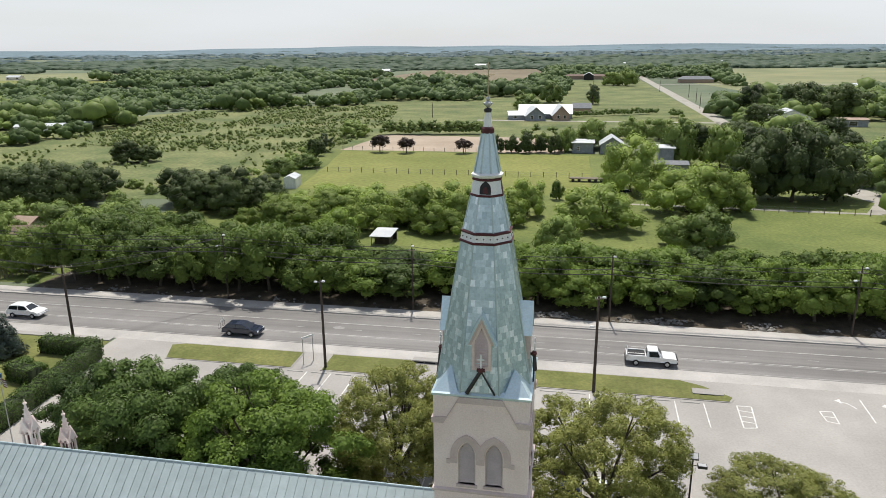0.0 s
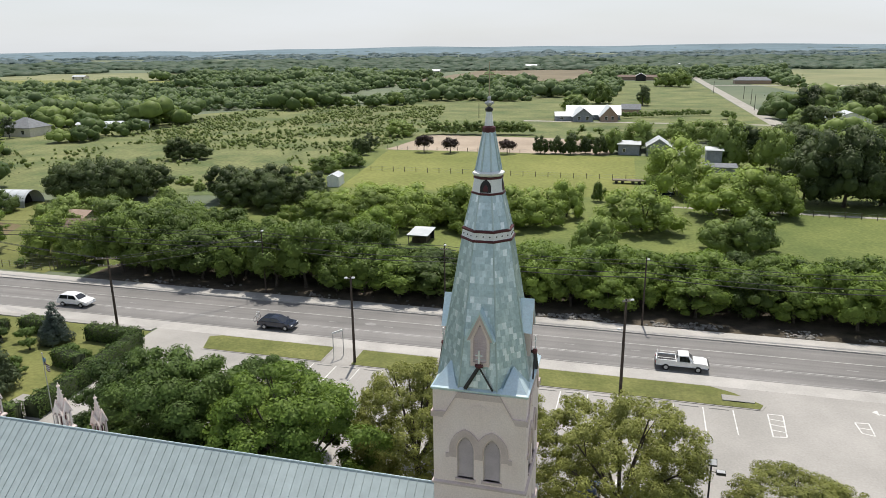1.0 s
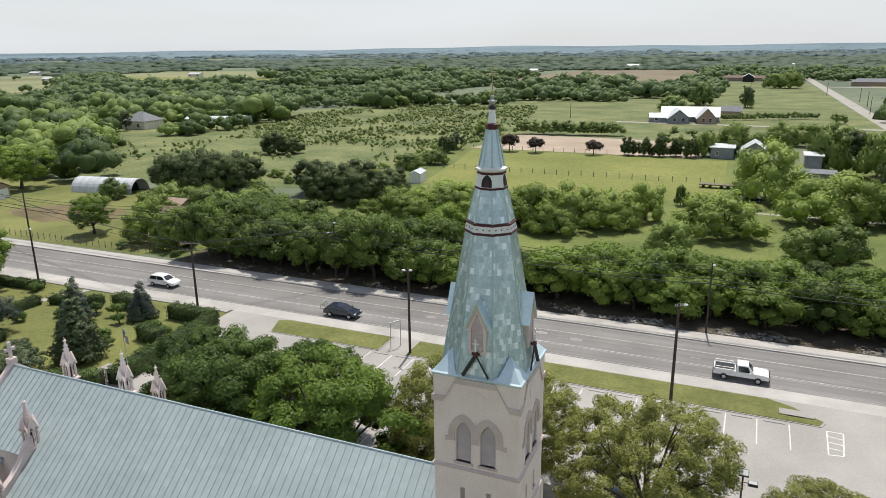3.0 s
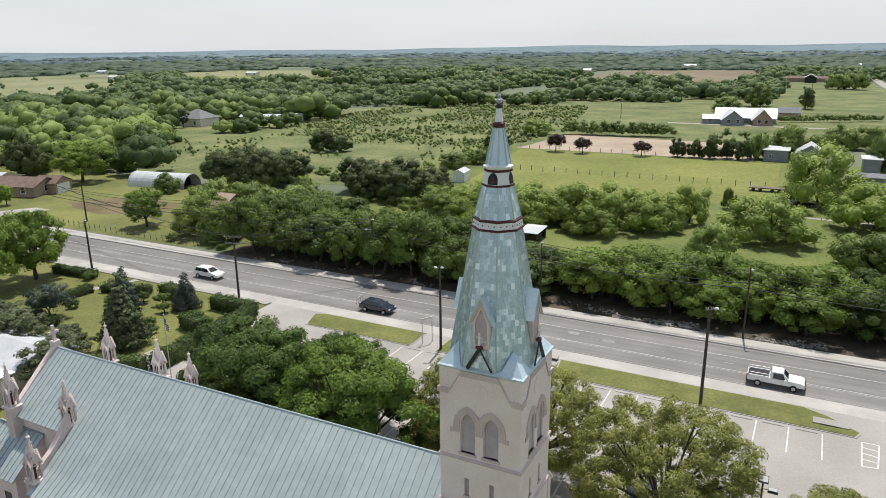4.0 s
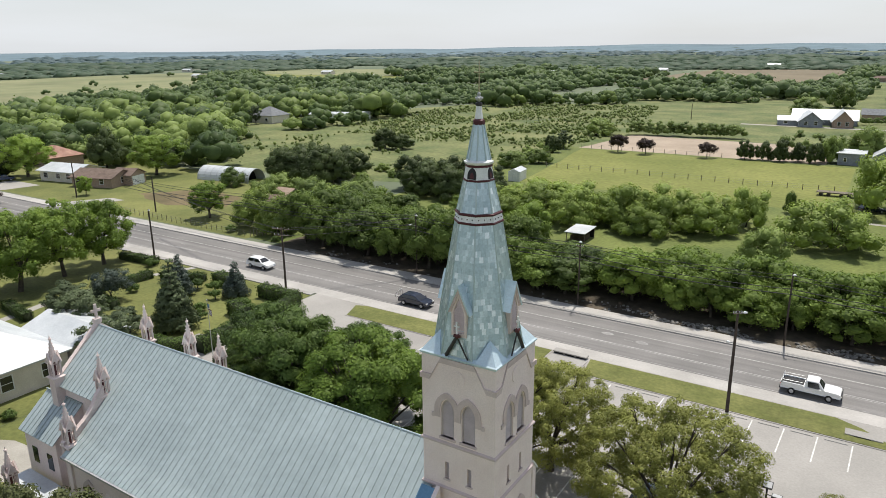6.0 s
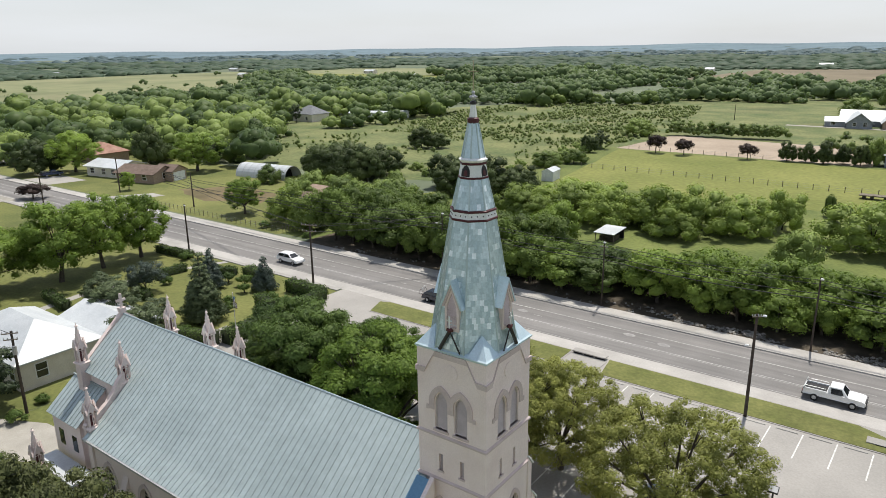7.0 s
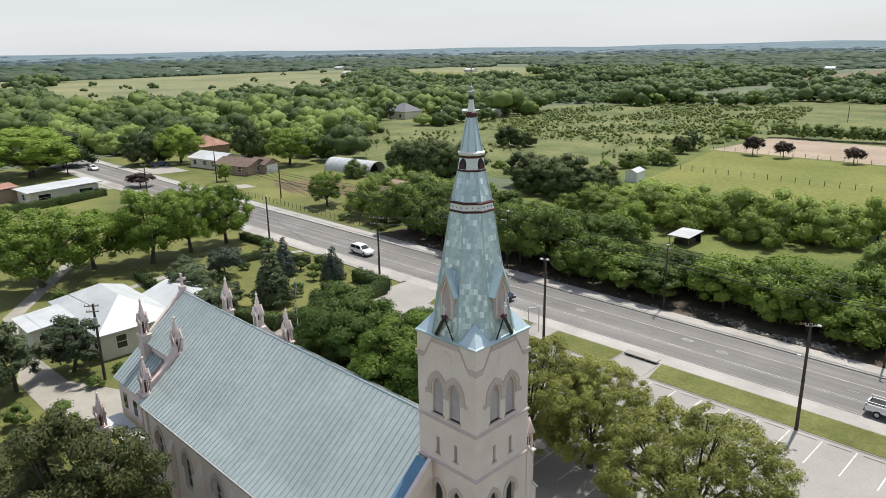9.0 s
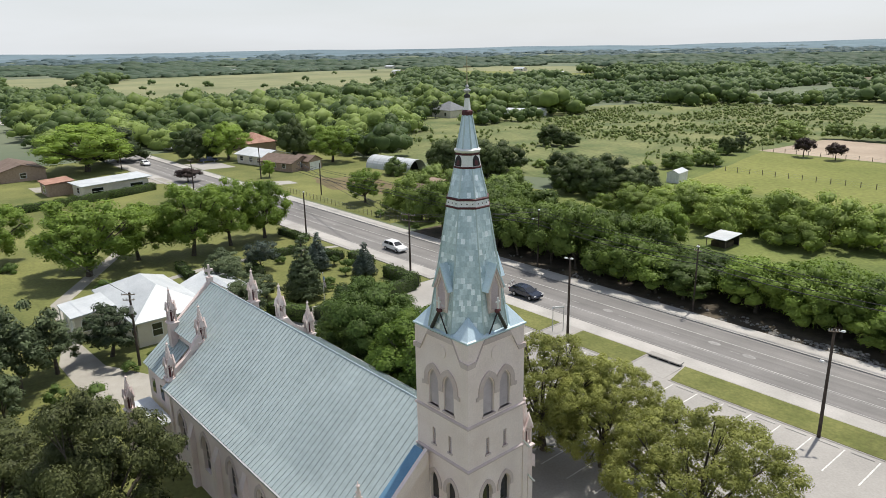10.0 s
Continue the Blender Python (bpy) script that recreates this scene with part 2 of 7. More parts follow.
OAKLEAF = leafy("oak_leaf", (0.027, 0.051, 0.013), (0.106, 0.164, 0.038), 0.12)
GREENOAK = leafy("green_oak_leaf", (0.052, 0.096, 0.016), (0.220, 0.315, 0.058), 0.22)
OLIVE = leafy("olive_leaf", (0.110, 0.125, 0.032), (0.310, 0.325, 0.092), 0.22)
BIGOAK = leafy("big_oak_leaf", (0.026, 0.034, 0.013), (0.090, 0.104, 0.038), 0.1)
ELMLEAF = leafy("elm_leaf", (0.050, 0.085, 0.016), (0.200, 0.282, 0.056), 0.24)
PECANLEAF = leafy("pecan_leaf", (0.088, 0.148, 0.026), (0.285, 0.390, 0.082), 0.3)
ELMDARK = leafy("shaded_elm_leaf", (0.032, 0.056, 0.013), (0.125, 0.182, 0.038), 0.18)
DARKLEAF = leafy("dark_leaf", (0.024, 0.040, 0.014), (0.088, 0.120, 0.040), 0.14)
NEEDLE = leafy("needle", (0.033, 0.051, 0.025), (0.123, 0.158, 0.077), 0.08)
RUSSET = leafy("russet_leaf", (0.081, 0.062, 0.030), (0.222, 0.181, 0.088), 0.14)
SPRUCE = leafy("blue_needle", (0.044, 0.064, 0.050), (0.125, 0.158, 0.132), 0.07)
SCRUB = leafy("scrub_leaf", (0.100, 0.140, 0.042), (0.270, 0.320, 0.115), 0.3)
WOODS = leafy("woods_leaf", (0.078, 0.122, 0.032), (0.250, 0.325, 0.092), 0.24)
DARKWOODS = leafy("dark_woods_leaf", (0.030, 0.056, 0.018), (0.105, 0.155, 0.046), 0.18)
FIELDLEAF = leafy("field_leaf", (0.052, 0.087, 0.023), (0.211, 0.281, 0.073), 0.14)
WILLOWLEAF = leafy("willow_leaf", (0.085, 0.128, 0.028), (0.270, 0.350, 0.085), 0.24)
OUTERDARK = leafy("outer_dark_leaf", (0.052, 0.088, 0.040), (0.125, 0.176, 0.072), 0.25)
OUTERWOODS = leafy("outer_woods_leaf", (0.068, 0.112, 0.044), (0.175, 0.238, 0.090), 0.3)
# blue-green tint stands for haze over the farthest woods
HAZERIDGE = leafy("hazed_ridge_leaf", (0.085, 0.132, 0.140), (0.125, 0.178, 0.185), 0.3)
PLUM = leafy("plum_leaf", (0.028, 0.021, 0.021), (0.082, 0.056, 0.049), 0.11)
# leaf colour shifted towards blue-grey for haze
HAZEWOODS = leafy("far_woods", (0.062, 0.102, 0.068), (0.118, 0.168, 0.104), 0.35)


# ---- building helpers ----
def thing(name, label, category, group="", at=(0, 0, 0), kind=""):
    ob = new(name)
    ob.empty_display_size = 0.3
    ob.location = at
    return tagged(ob, label, category, group, kind)


def base_of(ob):
    v = Vector((0, 0, 0))
    while ob:
        v += ob.location
        ob = ob.parent
    return v


def part(name, bm, material, parent=None, label="", world=False, smooth=False):
    """Links a bmesh as one mesh object under its parent. world: its points are given in the world, not from the parent's base."""
    me = bpy.data.meshes.new(name)
    bm.normal_update()
    bm.to_mesh(me)
    bm.free()
    me.materials.append(material)
    if smooth:
        me.shade_smooth()
    ob = new(name, me)
    if parent:
        ob.parent = parent
        if world:
            me.transform(Matrix.Translation(-base_of(parent)))
    if label:
        ob["label"] = label
    return ob


def sharing(name, data, parent, m):
    """One more object on a mesh that exists, at the pose m under its parent."""
    ob = new(name, data)
    ob.parent = parent
    ob.matrix_basis = m
    return ob


def box(bm, x0, x1, y0, y1, z0, z1, m=None):
    vs = [bm.verts.new(v) for v in ((x0, y0, z0), (x1, y0, z0), (x1, y1, z0), (x0, y1, z0), (x0, y0, z1), (x1, y0, z1), (x1, y1, z1), (x0, y1, z1))]
    for f in ((3, 2, 1, 0), (4, 5, 6, 7), (0, 1, 5, 4), (1, 2, 6, 5), (2, 3, 7, 6), (3, 0, 4, 7)):
        bm.faces.new([vs[i] for i in f])
    if m:
        bmesh.ops.transform(bm, matrix=m, verts=vs)
    return vs


def loft(bm, rings, cap=True):
    """Joins rings of equally many points, one after the other, into a skin."""
    made = [[bm.verts.new(v) for v in ring] for ring in rings]
    k = len(made[0])
    for a, b in zip(made, made[1:]):
        for i in range(k):
            bm.faces.new((a[i], a[(i + 1) % k], b[(i + 1) % k], b[i]))
    if cap:
        bm.faces.new(made[0][::-1]), bm.faces.new(made[-1])
    return made


def rod(bm, p, q, r0, r1=None, k=8):
    p, q = Vector(p), Vector(q)
    r1 = r0 if r1 is None else r1
    turn = (q - p).to_track_quat("Z", "Y")
    ring = lambda c, r: [c + turn @ Vector((r * math.cos(2 * math.pi * i / k), r * math.sin(2 * math.pi * i / k), 0)) for i in range(k)]
    return loft(bm, [ring(p, r0), ring(q, r1)])


def ball(bm, c, r, squash=1.0, rings=6, k=10):
    rr = []
    for j in range(rings + 1):
        a = math.pi * (j + 0.001) / (rings + 0.002)
        rr.append([(c[0] + r * math.sin(a) * math.cos(2 * math.pi * i / k), c[1] + r * math.sin(a) * math.sin(2 * math.pi * i / k), c[2] - r * squash * math.cos(a)) for i in range(k)])
    loft(bm, rr)


def prism(bm, poly, a, b, axis="y"):
    """Extrudes a plane outline from a to b. axis y: outline in x, z; x: in y, z; z: in x, y."""
    put = {"y": lambda u, v, w: (u, w, v), "x": lambda u, v, w: (w, u, v), "z": lambda u, v, w: (u, v, w)}[axis]
    made = loft(bm, [[put(u, v, a) for u, v in poly], [put(u, v, b) for u, v in poly]])
    bmesh.ops.recalc_face_normals(bm, faces=bm.faces[:])
    return made


def arch(cx, half, z0, spring, apex, k=6):
    """A pointed window's outline, from the lower left round."""
    rise = apex - spring
    r = (half * half + rise * rise) / (2 * half)
    pts = [(cx - half, z0), (cx - half, spring)]
    a1 = math.atan2(rise, half - r) if r > half else math.pi / 2
    full = math.pi - math.atan2(rise, r - half) if r > half else math.pi / 2
    top = math.asin(min(1, rise / r))
    for i in range(1, k):
        a = top * i / k
        pts.append((cx - half + r - r * math.cos(a), spring + r * math.sin(a)))
    pts.append((cx, apex))
    pts += [(2 * cx - x, z) for x, z in pts[-2::-1]]
    return pts


def pierced(bm, outline, holes, a, b):
    """A wall in x, z with openings through it, from y = a (front) to y = b."""
    rims = []
    for y in (a, b):
        loops = []
        for loop in (outline, *holes):
            vs = [bm.verts.new((u, y, v)) for u, v in loop]
            es = [bm.edges.new((vs[i], vs[(i + 1) % len(vs)])) for i in range(len(vs))]
            loops.append((vs, es))
        bmesh.ops.triangle_fill(bm, use_beauty=True, use_dissolve=False, edges=[e for _, es in loops for e in es])
        rims.append([vs for vs, _ in loops])
    for f, g in zip(*rims):
        for i in range(len(f)):
            j = (i + 1) % len(f)
            bm.faces.new((f[i], f[j], g[j], g[i]))
    bmesh.ops.recalc_face_normals(bm, faces=bm.faces[:])


def band(bm, outer, inner, a, b):
    """A strip between two open lines in x, z, from y = a to y = b."""
    k = len(outer)
    for y in (a, b):
        pass
    grid = [[bm.verts.new((u, y, v)) for u, v in line] for line in (outer, inner) for y in (a, b)]
    oa, ob_, ia, ib = grid
    for i in range(k - 1):
        for p, q in ((oa, ia), (ob_, ib), (oa, ob_), (ia, ib)):
            bm.faces.new((p[i], p[i + 1], q[i + 1], q[i]))
    for i in (0, k - 1):
        bm.faces.new((oa[i], ia[i], ib[i], ob_[i]))
    bmesh.ops.recalc_face_normals(bm, faces=bm.faces[:])


def sheet(name, poly, z, material, parent=None, label="", thick=0.0, kind="structure"):
    bm = bmesh.new()
    if thick:
        prism(bm, poly, z - thick, z, "z")
    else:
        f = bm.faces.new([bm.verts.new((x, y, z)) for x, y in poly])
        f.normal_update()
        if f.normal.z < 0:
            f.normal_flip()
    ob = part(name, bm, material, parent)
    return tagged(ob, label, "", "", kind) if not parent else ob


def rect(x0, x1, y0, y1):
    return [(x0, y0), (x1, y0), (x1, y1), (x0, y1)]


def wavy(pts, amount, step, seed):
    """A closed outline with its sides broken up a little."""
    rnd = random.Random(seed)
    out = []
    for (x0, y0), (x1, y1) in zip(pts, pts[1:] + pts[:1]):
        n = max(1, int(math.hypot(x1 - x0, y1 - y0) / step))
        for i in range(n):
            j = amount if i else 0
            out.append((x0 + (x1 - x0) * i / n + rnd.uniform(-j, j), y0 + (y1 - y0) * i / n + rnd.uniform(-j, j)))
    return out


# ---- ground, roads and fields ----
bm = bmesh.new()
rings_ = []
for r in (4, 60, 160, 400, 900, 1600, 2400, 3200, 3900, 4500):
    ring = []
    for i in range(96):
        a = 2 * math.pi * i / 96
        x, y = r * math.cos(a) - 20, r * math.sin(a) + 60
        swell = max(0.0, (r - 1500) / 3000)
        z = -0.03 + swell * (5 + 7 * noise.noise((x / 900, y / 900, 0.3))) - max(0.0, (r - 3900) / 600) * 25
        ring.append((x, y, z))
    rings_.append(ring)
loft(bm, rings_, cap=False)
bm.verts.ensure_lookup_table()
bm.faces.new([bm.verts[i] for i in range(96)])
bmesh.ops.recalc_face_normals(bm, faces=bm.faces[:])
for f in bm.faces:
    if f.normal.z < 0:
        f.normal_flip()
ground = part("ground", bm, GROUND)
tagged(ground, "green and tan farmland spreading to the horizon", "ground", kind="structure")

# low hills that close the distance, distance haze put into their blue colour
bm = bmesh.new()
for r, lift, seed in ((3300, 14, 1.0), (4200, 22, 5.0)):
    prev = None
    for i in range(181):
        a = math.radians(20 + i * 1.0)
        z = lift + 13 * noise.noise((a * 3.1, seed, 0)) + 5 * noise.noise((a * 11, seed, 2)) + 9 * math.exp(-((math.degrees(a) - 104) / 11) ** 2) * (r > 4000)
        cur = [bm.verts.new((r_ * math.cos(a), r_ * math.sin(a), z_)) for r_, z_ in ((r - 700, -2), (r, z), (r + 200, -4))]
        if prev:
            for j in (0, 1):
                bm.faces.new((prev[j], prev[j + 1], cur[j + 1], cur[j]))
        prev = cur
bmesh.ops.recalc_face_normals(bm, faces=bm.faces[:])
tagged(part("backdrop", bm, HAZEBLUE, smooth=True), "low hills on the horizon, haze put into their blue-green colour", "hills", kind="structure")

for name, poly, z, m_, label in (
    ("churchyard_lawn", wavy(rect(-215, -52.8, -30, 67.0), 0.0, 50, 1), 0.0, LAWN, "mown lawn round the church with shady patches"),
    ("church_lawn", rect(-52.7, 75, -40, 37.9), 0.0, LAWN, "mown lawn beside the church"),
    ("verge", rect(-215, -84, 83.2, 128), 0.0, LAWN, "mown grass before the houses by the road"),
    ("near_field", wavy(rect(-84, 66, 84, 222), 0.3, 12, 3), 0.004, FIELD, "green grass behind the roadside trees"),
    ("pasture", wavy([(-66, 157.2), (3.8, 157.2), (3.8, 218), (-75, 219)], 0.5, 8, 4), 0.012, PASTURE, "bright mown pasture with wire fences"),
    ("meadow", wavy([(-230, 132), (-60, 140), (-60, 160), (-64, 222), (-72, 262), (-80, 300), (-130, 400), (-190, 380), (-240, 260)], 3, 15, 5), -0.005, MEADOW, "rough meadow dotted with low scrub"),
    ("dirt_lot", wavy([(-77, 221), (-4, 221), (-2, 258), (-72, 262)], 0.8, 8, 6), 0.016, DIRT, "bare pale brown dirt lot"),
    ("house_meadow", wavy([(-100, 262), (60, 260), (56, 690), (-12, 690), (-60, 480), (-150, 470), (-120, 330)], 2, 25, 7), 0.006, MEADOW, "wide green meadow round a white-roofed house"),
    ("ploughed_field", wavy([(-215, 615), (-40, 610), (-30, 760), (-50, 1010), (-200, 970)], 4, 40, 8), 0.02, PLOUGH, "brown ploughed field between tree lines"),
    ("dry_field", wavy([(120, 500), (420, 560), (600, 1050), (180, 1000), (95, 640)], 4, 40, 9), 0.02, DRY, "dry yellow-green field"),
    ("side_meadow", wavy([(70, 170), (300, 190), (300, 480), (110, 480), (72, 380)], 2, 25, 12), 0.006, MEADOW, "green meadow beside a country road"),
    ("far_field", wavy([(-455, 150), (-415, 205), (-455, 262), (-450, 360), (-585, 470), (-851, 700), (-895, 556), (-885, 435), (-905, 300), (-700, 200)], 4, 40, 10), 0.02, DRY, "pale dry field among far woods"),
    ("west_field", wavy([(-680, 125), (-630, 155), (-860, 240), (-1146, 265), (-1146, 190)], 4, 40, 15), 0.02, DRY, "pale dry field beyond a belt of oaks"),
    ("far_meadow", wavy([(-800, 640), (-520, 600), (-500, 800), (-640, 900), (-800, 860)], 5, 50, 11), 0.02, DRY, "pale field among far woods"),
    ("strip_field", wavy([(-560, 530), (-390, 575), (-420, 680), (-720, 670)], 5, 40, 13), 0.024, PASTURE, "narrow green field among far woods"),
):
    tagged(sheet(name, poly, z, m_, label=label), category="field")

road = sheet("road", rect(-420, 420, 70.2, 79.75), 0.02, ASPHALT, label="grey asphalt highway with worn white lines")
tagged(road, category="road")
tagged(sheet("shoulder", rect(-420, 420, 68.0, 70.196), 0.024, PAVING, label="pale concrete gutter strip along the road"), category="pavement")
for nm, y0, y1, z in (("kerb", 79.754, 79.95, 0.16), ("pavement", 79.954, 82.2, 0.15)):
    bm = bmesh.new()
    box(bm, -420, 420, y0, y1, -0.1, z)
    tagged(part(nm, bm, PAVING), "pale concrete " + ("kerb" if nm == "kerb" else "footpath under the roadside trees"), "pavement", kind="structure")
parking = sheet("parking_lot", [(-52.6, 38), (75, 38), (75, 67.996), (-52.6, 67.996)], 0.022, CONCRETE, label="pale concrete car park with painted white bays")
tagged(parking, category="car park")
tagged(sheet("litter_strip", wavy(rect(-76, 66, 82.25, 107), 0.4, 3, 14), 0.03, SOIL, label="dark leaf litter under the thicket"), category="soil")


def stripe(name, parent, p, q, w, material, z=0.028):
    d = Vector((q[0] - p[0], q[1] - p[1], 0))
    s = Vector((-d.y, d.x, 0)).normalized() * w / 2
    a, b = Vector((*p, z)), Vector((*q, z))
    bm = bmesh.new()
    f = bm.faces.new([bm.verts.new(v) for v in (a - s, b - s, b + s, a + s)])
    if f.calc_center_median() and (f.normal_update() or f.normal.z < 0):
        f.normal_flip()
    return part(name, bm, material, parent)


for y, m_ in ((76.75, WORN), (73.25, WORN), (72.95, FADED), (70.45, FADED)):
    stripe("lane_line", road, (-420, y), (420, y), 0.13, m_)
for i in range(46):
    x = -230 + i * 7.3
    stripe("lane_dash", road, (x, 74.9), (x + 1.1, 74.9), 0.12, FADED)
for x, y in ((-13.2, 75.6), (-8.9, 75.0), (-27.5, 75.3), (-38, 74.2)):
    bm = bmesh.new()
    ring = [(x + 0.75 * math.cos(i * math.pi / 8), y + 0.42 * math.sin(i * math.pi / 8)) for i in range(16)]
    bm.faces.new([bm.verts.new((u, v, 0.0275)) for u, v in ring])
    part("patch", bm, FADED, road, "pale round repair patch")
for i in range(17):
    x = -29.6 + i * 2.66
    if -14.5 < x < -11:
        continue
    stripe("bay_line", parking, (x, 63.3), (x - 0.08, 58.8), 0.11, LINE)
for i in range(18):
    x = -24 + i * 2.66
    stripe("bay_line", parking, (x, 47.6), (x, 43.2), 0.11, LINE)
for xa, ya, xb, yb in ((15.95, 63.3, 15.75, 59.2), (17.25, 63.3, 16.9, 59.4), (15.75, 59.2, 16.9, 59.4), (15.9, 62.4, 17.15, 62.2), (15.88, 61.4, 17.05, 61.2), (15.85, 60.4, 17.0, 60.2), (15.95, 63.3, 17.25, 63.3),
                       (23.25, 63.5, 23.35, 61.7), (24.4, 63.6, 24.3, 61.4), (23.35, 61.7, 24.3, 61.4), (23.3, 63.5, 24.4, 63.6), (23.3, 62.6, 24.35, 62.5), (27.7, 66.5, 27.55, 62.1), (25.6, 65.8, 26.3, 65.5), (26.3, 65.5, 26.8, 64.6)):
    stripe("marking", parking, (xa, ya), (xb, yb), 0.12, LINE)
for pts in (((25.3, 65.95), (25.85, 66.35), (25.8, 65.4)), ((29.2, 65.4), (29.8, 65.0), (29.7, 65.9))):
    bm = bmesh.new()
    f = bm.faces.new([bm.verts.new((x, y, 0.029)) for x, y in pts])
    f.normal_update()
    if f.normal.z < 0:
        f.normal_flip()
    part("arrow_head", bm, LINE, parking)

# grass islands with kerbs between car park and road
ISLANDS = ([(-45.0, 67.3), (-43.6, 67.85), (-28.9, 67.85), (-28.9, 63.75), (-43.8, 63.75)],
           [(-25.7, 67.85), (-16.6, 67.85), (-16.6, 63.75), (-25.7, 63.75)],
           [(-12.4, 67.85), (11.5, 67.85), (13.6, 66.9), (16.0, 64.6), (15.6, 63.75), (-11.8, 63.75)])
for n, poly in enumerate(ISLANDS):
    bm = bmesh.new()
    prism(bm, poly, -0.1, 0.075, "z")
    isl = tagged(part("grass_island", bm, CONCRETE), "kerbed strip of mown grass beside the car park", "verge", "grass islands", "structure")
    cx, cy = sum(p[0] for p in poly) / len(poly), sum(p[1] for p in poly) / len(poly)
    bm = bmesh.new()
    inner = [(x + (0.18 if x < cx else -0.18), y + (0.16 if y < cy else -0.16)) for x, y in poly]
    prism(bm, inner, 0.03, 0.115, "z")
    part("turf", bm, VERGE, isl, "short olive-green turf")
bm = bmesh.new()
prism(bm, rect(-52.9, -200, 67.05, 67.9), -0.05, 0.10, "z")
tagged(part("edging", bm, CONCRETE), "concrete edging along the road", "kerb", kind="structure")
walkway = sheet("walkway", rect(-28.7, -25.9, 63.6, 67.99), 0.034, CONCRETE, label="concrete path across the grass strip")
tagged(walkway, category="path")
# storm drain inlet
drain = thing("storm_drain", "concrete storm drain inlet with a dark slot in the kerb", "drain", at=(-14.4, 65.9, 0))
bm = bmesh.new()
prism(bm, [(63.7, 0.03), (67.2, 0.10), (67.2, 0.02), (63.7, 0.0)], -16.5, -12.3, "x")
part("apron", bm, CONCRETE, drain, world=True)
bm = bmesh.new()
box(bm, -16.4, -12.5, 67.1, 67.98, 0.30, 0.42)
part("slab", bm, CONCRETE, drain, world=True)
# dark block painting the shade inside the inlet
bm = bmesh.new()
box(bm, -16.3, -12.6, 67.22, 67.4, 0.05, 0.30)
part("slot", bm, DARK, drain, world=True)
for x in (-15.1, -13.8):
    bm = bmesh.new()
    box(bm, x - 0.06, x + 0.06, 67.12, 67.22, 0.05, 0.30)
    part("pier", bm, CONCRETE, drain, world=True)
gut = thing("culvert_end", "concrete culvert headwall with a dark mouth in the grass", "culvert", at=(13.6, 65.4, 0.15))
bm = bmesh.new()
prism(bm, [(64.9, 0.06), (65.9, 0.06), (65.9, 0.26), (64.9, 0.20)], 12.2, 15.1, "x")
part("headwall", bm, CONCRETE, gut, world=True)
# dark plate painting the shade in the culvert mouth
bm = bmesh.new()
box(bm, 12.9, 14.2, 64.86, 64.9, 0.118, 0.19)
part("mouth", bm, DARK, gut, world=True)

for name, poly, z, m_, label in (
    ("country_road", [(58.5, 170), (66.0, 150), (72, 150), (64.5, 180), (64.5, 900), (57.5, 900)], 0.03, GRAVEL, "pale straight country road between fields"),
    ("road_fork", [(57.5, 149), (80, 146), (80, 156), (63, 160)], 0.034, GRAVEL, "pale gravel road bend"),
    ("farm_drive", wavy([(10, 150.2), (60, 147.6), (60, 149.0), (10, 151.6)], 0.1, 5, 21), 0.03, GRAVEL, "narrow pale gravel drive across the grass"),
    ("rectory_drive", [(-103, 38.6), (-80, 22.8), (-66, 21.0), (-58.5, 18.8), (-48, 18.9), (-42.5, 22.5), (-42.5, 26.2), (-49, 25.6), (-55, 22.6), (-64, 22.2), (-79, 24.6), (-102, 40.2)], 0.026, GRAVEL, "pale worn drive round the rectory"),
    ("garden_path", [(-80.4, 37), (-82.2, 46), (-81.4, 59), (-78.0, 66.9), (-76.9, 66.9), (-80.0, 59), (-80.7, 46), (-79.0, 37)], 0.022, CONCRETE, "narrow pale garden path"),
    ("plaza", rect(-55, -41.5, 43.5, 50), 0.026, CONCRETE, "paved square round the flagpole"),
    ("side_road", [(-168, 69.9), (-158, 69.9), (-170, 40), (-178, 40)], 0.03, GRAVEL, "pale side road joining the highway"),
    ("house_drive", [(-145, 83), (-137, 83), (-134, 92), (-139, 92)], 0.03, CONCRETE, "concrete drive before the garage"),
    ("roadside_drive", [(-186, 83), (-172, 83), (-170, 92), (-183, 92)], 0.03, CONCRETE, "wide concrete forecourt by the road"),
    ("worn_lawn", wavy([(-138, 98), (-121, 93.5), (-108, 99), (-112, 107), (-128, 110)], 0.8, 3, 22), 0.01, WORNLAWN, "worn reddish-brown patch in the lawn"),
    ("far_lane", [(-45, 318), (60, 316), (60, 320), (-45, 322)], 0.03, GRAVEL, "pale lane to the white-roofed house"),
    ("cross_road", [(64, 618), (420, 628), (420, 634), (64, 625)], 0.03, GRAVEL, "pale cross road in the distance"),
):
    tagged(sheet(name, poly, z, m_, label=label), category="road" if "path" not in name else "path")


